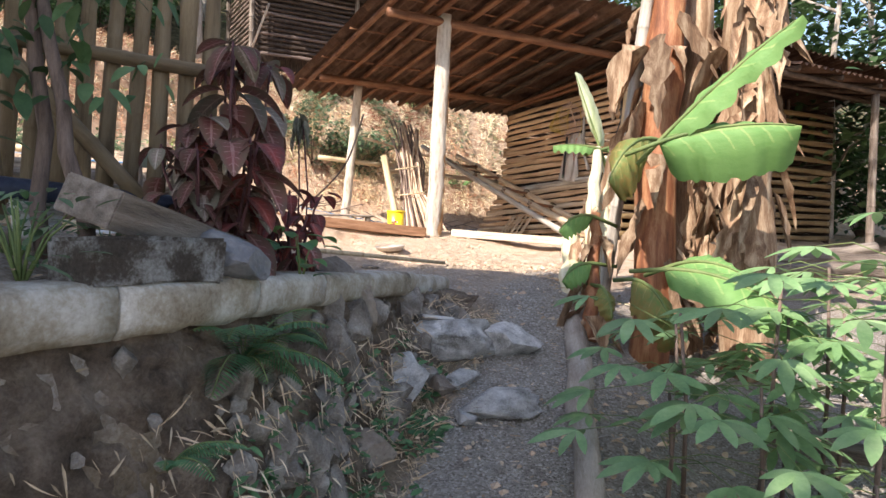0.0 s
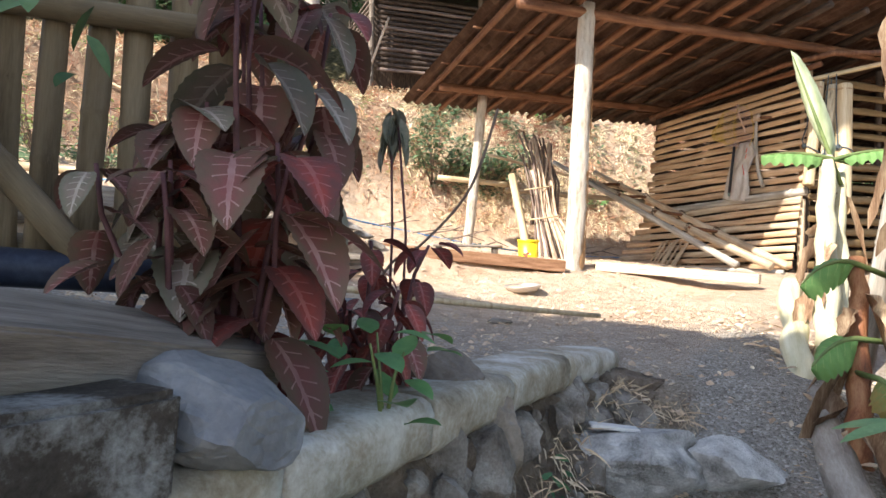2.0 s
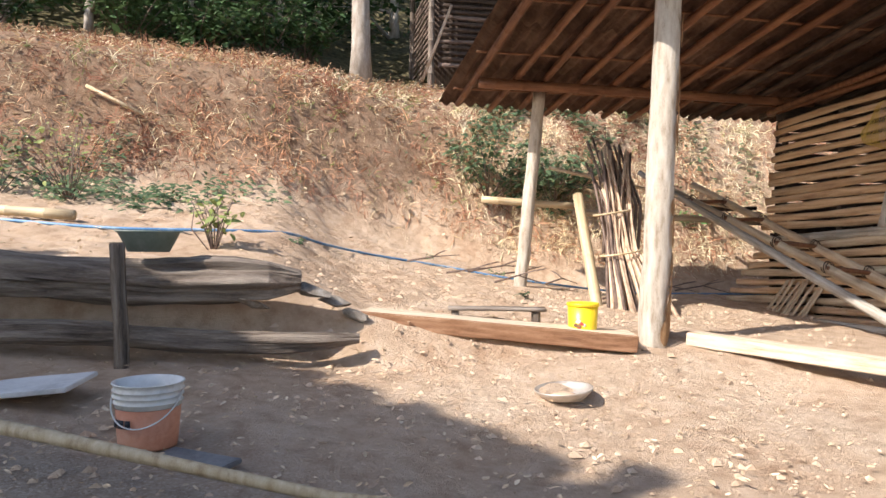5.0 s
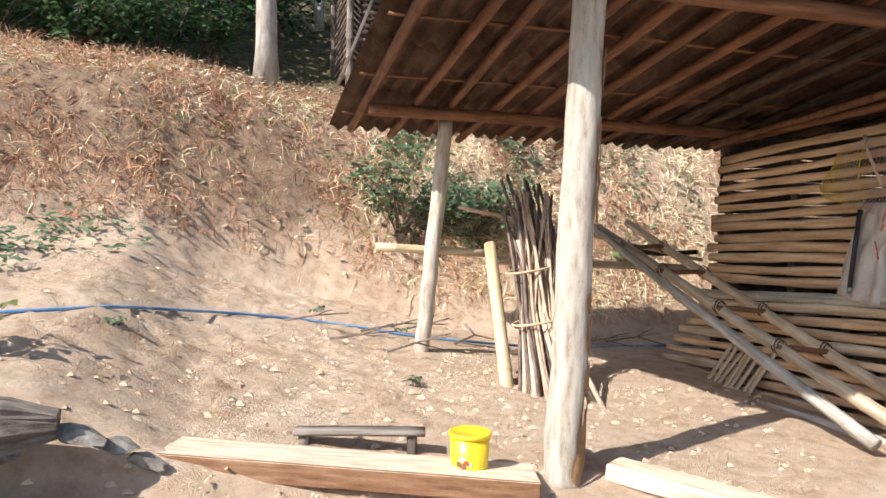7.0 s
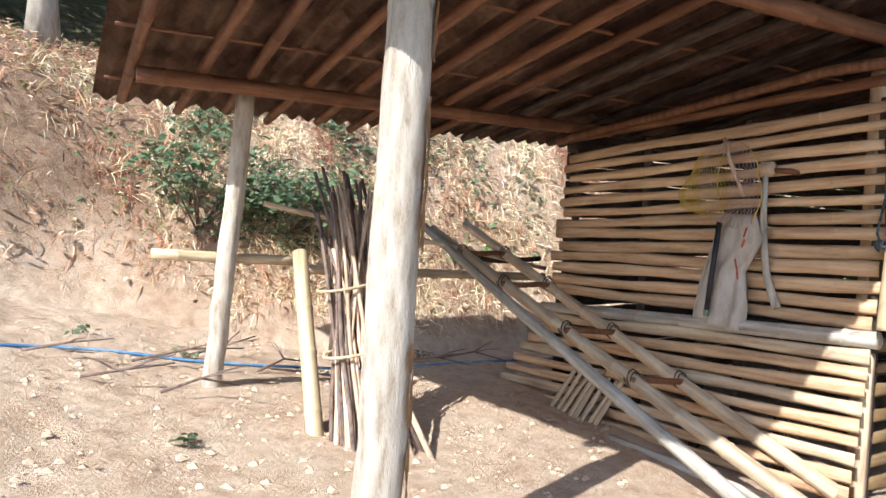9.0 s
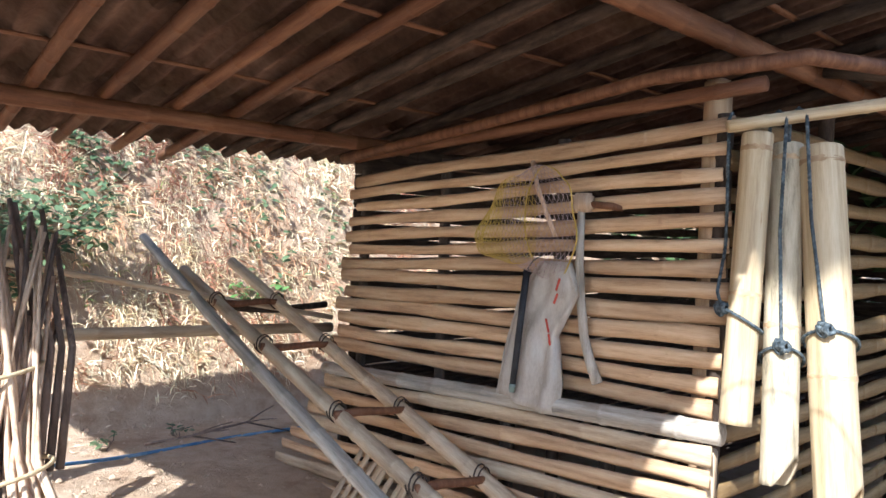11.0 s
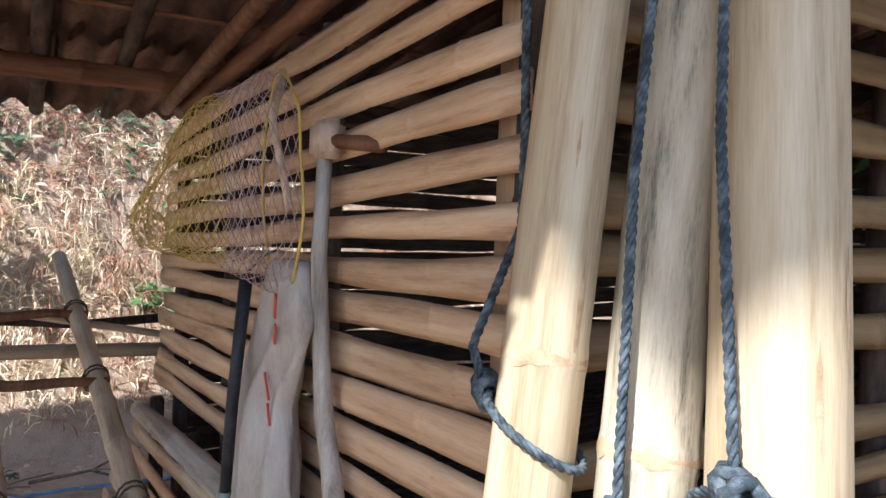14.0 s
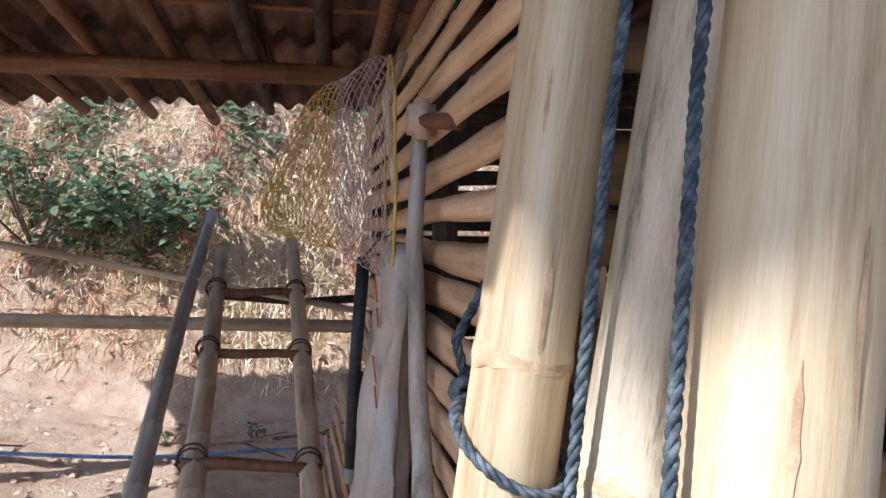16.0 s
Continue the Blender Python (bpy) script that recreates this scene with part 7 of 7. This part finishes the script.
def build_twigs():
    g = random.Random(12)
    for k, (a, b, L) in enumerate(((-3.0, 2.9, 0.7), (-3.3, 2.5, 0.5), (-2.9, 2.3, 0.45), (-2.6, 3.2, 0.6), (-3.6, 2.9, 0.5), (-2.2, 2.9, 0.5), (-0.9, 3.3, 0.55), (-0.5, 3.4, 0.6), (-2.0, 2.0, 0.4))):
        an = g.uniform(-0.6, 0.6) + ANG
        p = hill_at(a, b) + Vector((0, 0, 0.03))
        d = Vector((math.cos(an), math.sin(an), 0)) * L
        ob = thing("dry_branch", p, "forked dry twig lying on the bare earth", "twig", "dry twigs behind the shed")
        mid = p + d * 0.5 + Vector((0, 0, g.uniform(0.02, 0.08)))
        stick("twig", [p, mid, p + d + Vector((0, 0, g.uniform(-0.02, 0.08)))], 0.010, 0.004, STICK_DARK, ob, sides=6)
        for j in range(2):
            v = an + g.uniform(-1.2, 1.2)
            stick("twig", [mid, mid + Vector((math.cos(v), math.sin(v), 0.3)) * 0.14, mid + Vector((math.cos(v), math.sin(v), 0.25)) * 0.26], 0.006, 0.003, STICK_DARK, ob, sides=5)
    single(stick, "fallen_pole", "pale thin pole lying in the bank grass", "pole", [hill_at(-6.9, 4.6) + Vector((0, 0, 0.12)), hill_at(-6.3, 4.5) + Vector((0, 0, 0.12))], 0.02, 0.018, BAMBOO_PALE)
    single(cane, "fallen_bamboo", "pale cut bamboo lying below the bank", "bamboo cane", hill_at(-8.0, 2.2) + Vector((0, 0, 0.06)), hill_at(-6.2, 1.7) + Vector((0, 0, 0.06)), 0.04, 0.038, BAMBOO_PALE, seed=77)


build_twigs()


def tree(at, height, r, seed, label, crown=None, material=TREE_BARK, leafmat=LEAF_DARK, leaf=0.16, count=2500, limbs=7, low=0.5):
    """Tapered trunk with limbs; crown is the radius of the leafage."""
    ob = thing("tree", at, label, "tree", "trees of the hill wood")
    g = random.Random(seed)
    at = Vector(at)
    n = 10
    pts = [Vector((0.04 * r * 20 * math.sin(i * 0.9 + seed) * i / n, 0.03 * r * 20 * math.cos(i * 1.3 + seed) * i / n, -0.1 + height * i / (n - 1))) for i in range(n)]
    rad = [r * (1.25 if i == 0 else 1 - 0.65 * i / (n - 1)) for i in range(n)]
    part("trunk", sweep(pts, rad, 14, 0.2, seed), material, ob, m=Matrix.Translation(at))
    if not crown:
        return ob
    lv = Leaves()
    for k in range(limbs):
        t = g.uniform(low, 0.98)
        b = pts[int(t * (n - 1))]
        an = k * 2.4 + g.uniform(-0.5, 0.5)
        L = crown * g.uniform(0.6, 1.1)
        tip = b + Vector((math.cos(an) * L, math.sin(an) * L, L * g.uniform(0.1, 0.7)))
        mid = b.lerp(tip, 0.5) + Vector((0, 0, 0.1 * L))
        part("limb", sweep([b, mid, tip], [r * 0.4, r * 0.25, r * 0.08], 7, 0.1, k), material, ob, m=Matrix.Translation(at))
        for j in range(count // limbs):
            c = b.lerp(tip, g.uniform(0.3, 1.1)) + Vector((g.gauss(0, 1), g.gauss(0, 1), g.gauss(0, 0.8))) * crown * 0.27
            v = g.uniform(0, 6.28)
            s = leaf * g.uniform(0.6, 1.3)
            lv.blade(c, Vector((math.cos(v), math.sin(v), g.uniform(-0.6, 0.3))), Vector((g.uniform(-.6, .6), g.uniform(-.6, .6), 1)), s, s * 0.5, 0.3, 0.15, 3, 0, 0.8)
    part("crown", lv.mesh("crown", leafmat), leafmat, ob, m=Matrix.Translation(at))
    return ob


tree(hill_at(-3.62, 8.1), 6.5, 0.17, 1, "pale straight tree trunk at the top of the bank", 1.8, count=1600, low=0.75)
for k, (a, b, h, r, cr) in enumerate(((-5.0, 11.5, 5.5, 0.07, 1.6), (-6.6, 10.2, 5.0, 0.06, 1.5), (-8.2, 9.6, 5.0, 0.08, 1.6), (-9.8, 10.4, 5.5, 0.1, 1.8), (-4.2, 13.0, 6, 0.09, 2.0), (-7.2, 13.0, 6, 0.1, 2.2), (-11.5, 12, 6, 0.1, 2.2), (-9.5, 14, 6.5, 0.12, 2.4), (-2.2, 14.5, 6.5, 0.12, 2.4), (-5.5, 16, 7, 0.14, 2.8), (0.6, 14.5, 6.5, 0.12, 2.4), (3.0, 15.5, 7, 0.14, 2.8), (-13, 16, 7, 0.14, 2.8), (5.5, 13, 6.5, 0.12, 2.4), (8.5, 14, 7, 0.14, 2.8), (8, 9, 6, 0.10, 2.2), (10.5, 7, 6.5, 0.12, 2.4), (5.6, 5.5, 5.5, 0.09, 1.9), (6.6, 3.5, 5.5, 0.08, 1.9), (7.5, 6, 6, 0.1, 2.2), (4.6, 8, 6, 0.1, 2.2), (2.4, 9.5, 5.5, 0.1, 1.8), (-7.5, 16.5, 8, 0.14, 3.0), (-10.5, 17, 8, 0.14, 3.0), (-3.4, 18, 8, 0.14, 3.0), (0.5, 18.5, 8, 0.14, 3), (-15, 13, 7, 0.12, 2.8), (4, 19, 8, .14, 3), (5.4, 0.6, 5, 0.08, 1.7), (6.2, 2.0, 5.5, 0.09, 1.8), (7.2, -0.4, 5.5, 0.09, 2.0), (8.2, 1.6, 6, 0.1, 2.2), (9.5, 3.2, 6.5, 0.1, 2.4), (9.2, -1.8, 6, 0.1, 2.2), (11.5, 0.5, 7, 0.1, 2.6), (6.6, -3.0, 5, 0.07, 1.6))):
    tree(hill_at(a, b), h, r, 10 + k, "slender woodland tree with dark foliage above the bank", cr, count=1500, limbs=10, low=0.08, leaf=0.24)
for k, (a, b, rr, hh) in enumerate(((-6.2, 8.4, 0.7, 0.9), (-7.4, 8.8, 0.9, 1.3), (-5.2, 9.4, 0.9, 1.4), (-9.2, 8.0, 0.9, 1.2), (-4.5, 10.0, 1.0, 1.5), (-10.6, 9.0, 1.2, 1.6), (-6.4, 11.2, 1.3, 1.9), (-8.6, 11.4, 1.4, 2.0), (5.2, 1.4, 0.8, 1.2), (6.0, -0.6, 0.9, 1.3), (7.0, 1.0, 1.1, 1.5), (8.0, -2.4, 1.2, 1.6), (5.6, 3.4, 1.0, 1.6), (9.0, 0.4, 1.4, 2.0))):
    bush(hill_at(a, b), rr, hh, 900, 0.13, LEAF_DARK, "dark leafy undergrowth at the wood edge", 40 + k, "undergrowth", 16)


def build_upper_hut():
    base = hill_at(-1.9, 9.2).z
    ob = thing("upper_hut", S(0.2, 10.2, base), "old dark hut of bamboo slats on posts above the bank", "hut")
    for a, b in ((-2.25, 9.0), (0.2, 9.0), (2.6, 9.0), (-2.25, 11.2), (2.6, 11.2)):
        cane("post", S(a, b, base - 0.4), S(a, b, base + 2.6), 0.06, 0.055, LOG_WOOD, ob, seed=int(a * 3 + 50))
    for k in range(15):
        z = base + 0.45 + 0.11 * k
        slat(S(-2.1, 9.05, z), S(2.7, 9.05, z + 0.02), 0.075, -VX, STICK_DARK if k % 4 == 0 else DARK_WOOD, ob, 500 + k, 0.02)
        slat(S(-2.2, 9.05, z), S(-2.2, 11.2, z), 0.075, -UX, STICK_DARK, ob, 530 + k, 0.02)
    part("back_panel", box_bm(4.9, 0.04, 2.1, 0.01, 0.0, 1, 2), DARK_WOOD, ob, m=Matrix.Translation(S(0.25, 9.35, base + 1.1)) @ Matrix.Rotation(ANG, 4, "Z"))
    bm = box_bm(5.8, 3.6, 0.06, 0.01, 0.01, 1, 4)
    part("roof", bm, DARK_WOOD, ob, m=Matrix.Translation(S(0.25, 10.0, base + 2.55)) @ Matrix.Rotation(ANG, 4, "Z") @ pose(0, 0, 0, 10, 0, 0))
    stick("leaning_pole", [S(-2.5, 8.5, base), S(-1.9, 8.9, base + 1.5)], 0.03, 0.025, STICK, ob)


build_upper_hut()

# ---- unseen trees added behind the path to shade the lower yard and the shed corner ----
def shade_tree(at, height, centre, radii, count, seed, label, leaf=(0.25, 0.5), limb=0.1, second=None):
    """radii: across the sun, along it, and upwards; second: a further clump of leaves."""
    ob = thing("shade_tree", at, label, "tree")
    g = random.Random(seed)
    at = Vector(at)
    across = Vector((SUN_DIR.y, -SUN_DIR.x, 0))
    part("trunk", sweep([Vector((0, 0, -0.2)), Vector((0.1, 0.1, height * 0.5)), Vector((0.3, 0.2, height))], [0.3, 0.24, 0.14], 14, 0.2, 2), TREE_BARK, ob, m=Matrix.Translation(at))
    lv = Leaves()
    first = (centre, radii)
    for k in range(12):
        an = k * 2.4
        tip = Vector(centre) + across * (math.cos(an) * radii[0] * 0.8) + SUN_DIR * (math.sin(an) * radii[1] * 0.8) + Vector((0, 0, g.uniform(-0.4, 0.4) * radii[2])) - at
        b = Vector((0.2, 0.15, height * 0.75))
        part("limb", sweep([b, b.lerp(tip, 0.5) + Vector((0, 0, 0.3)), tip], [limb, limb * 0.6, limb * 0.2], 7, 0.1, k), TREE_BARK, ob, m=Matrix.Translation(at))
    n = 0
    while n < count:
        d = Vector((g.uniform(-1, 1), g.uniform(-1, 1), g.uniform(-1, 1)))
        if d.length > 1:
            continue
        if second and n % 2:
            centre, radii = second
        elif second:
            centre, radii = first
        edge = 1 + 0.16 * noise.noise(d.normalized() * 2.4 + Vector((seed, 0, 0)))
        p = Vector(centre) + (across * d.x * radii[0] + SUN_DIR * d.y * radii[1] + Vector((0, 0, d.z * radii[2]))) * edge - at
        v = g.uniform(0, 6.28)
        s = g.uniform(*leaf)
        lv.blade(p, Vector((math.cos(v), math.sin(v), g.uniform(-0.5, 0.3))), Vector((-0.6, -0.8, 1)), s, s * 0.6, 0.3, 0.1, 3, 0, 0.8)
        n += 1
    part("crown", lv.mesh("crown", LEAF_DARK), LEAF_DARK, ob, m=Matrix.Translation(at))


def up_sun(p, s):
    """The place s metres towards the sun, over the ground, from p."""
    return Vector(p) - SUN_DIR * s + Vector((0, 0, s * math.tan(SUN_EL)))


# Out of view; added only for the shadow it throws on the yard.
shade_tree(Vector((-7.5, -4.0, 0.6)), 4.5, up_sun((-2.88, 2.85, 1.25), 6.4), (3.7, 3.7, 1.3), 12000, 3, "unseen broad leafy tree added to shade the lower yard")
ACROSS = Vector((SUN_DIR.y, -SUN_DIR.x, 0))
# Two leaf clumps set up-sun to shape the light on tubes and front slats.
shade_tree(Vector((2.3, 0.1, -0.25)), 14.0, up_sun(S(0.13, -0.12, 3.44), 7.0), (0.95, 0.36, 0.40), 2600, 4, "unseen tall slender tree added so its leaf clumps shade the shed corner", (0.12, 0.26), 0.045, (up_sun(S(0.13, -0.12, 3.0) + ACROSS * 1.06, 7.0), (0.6, 0.5, 0.75)))
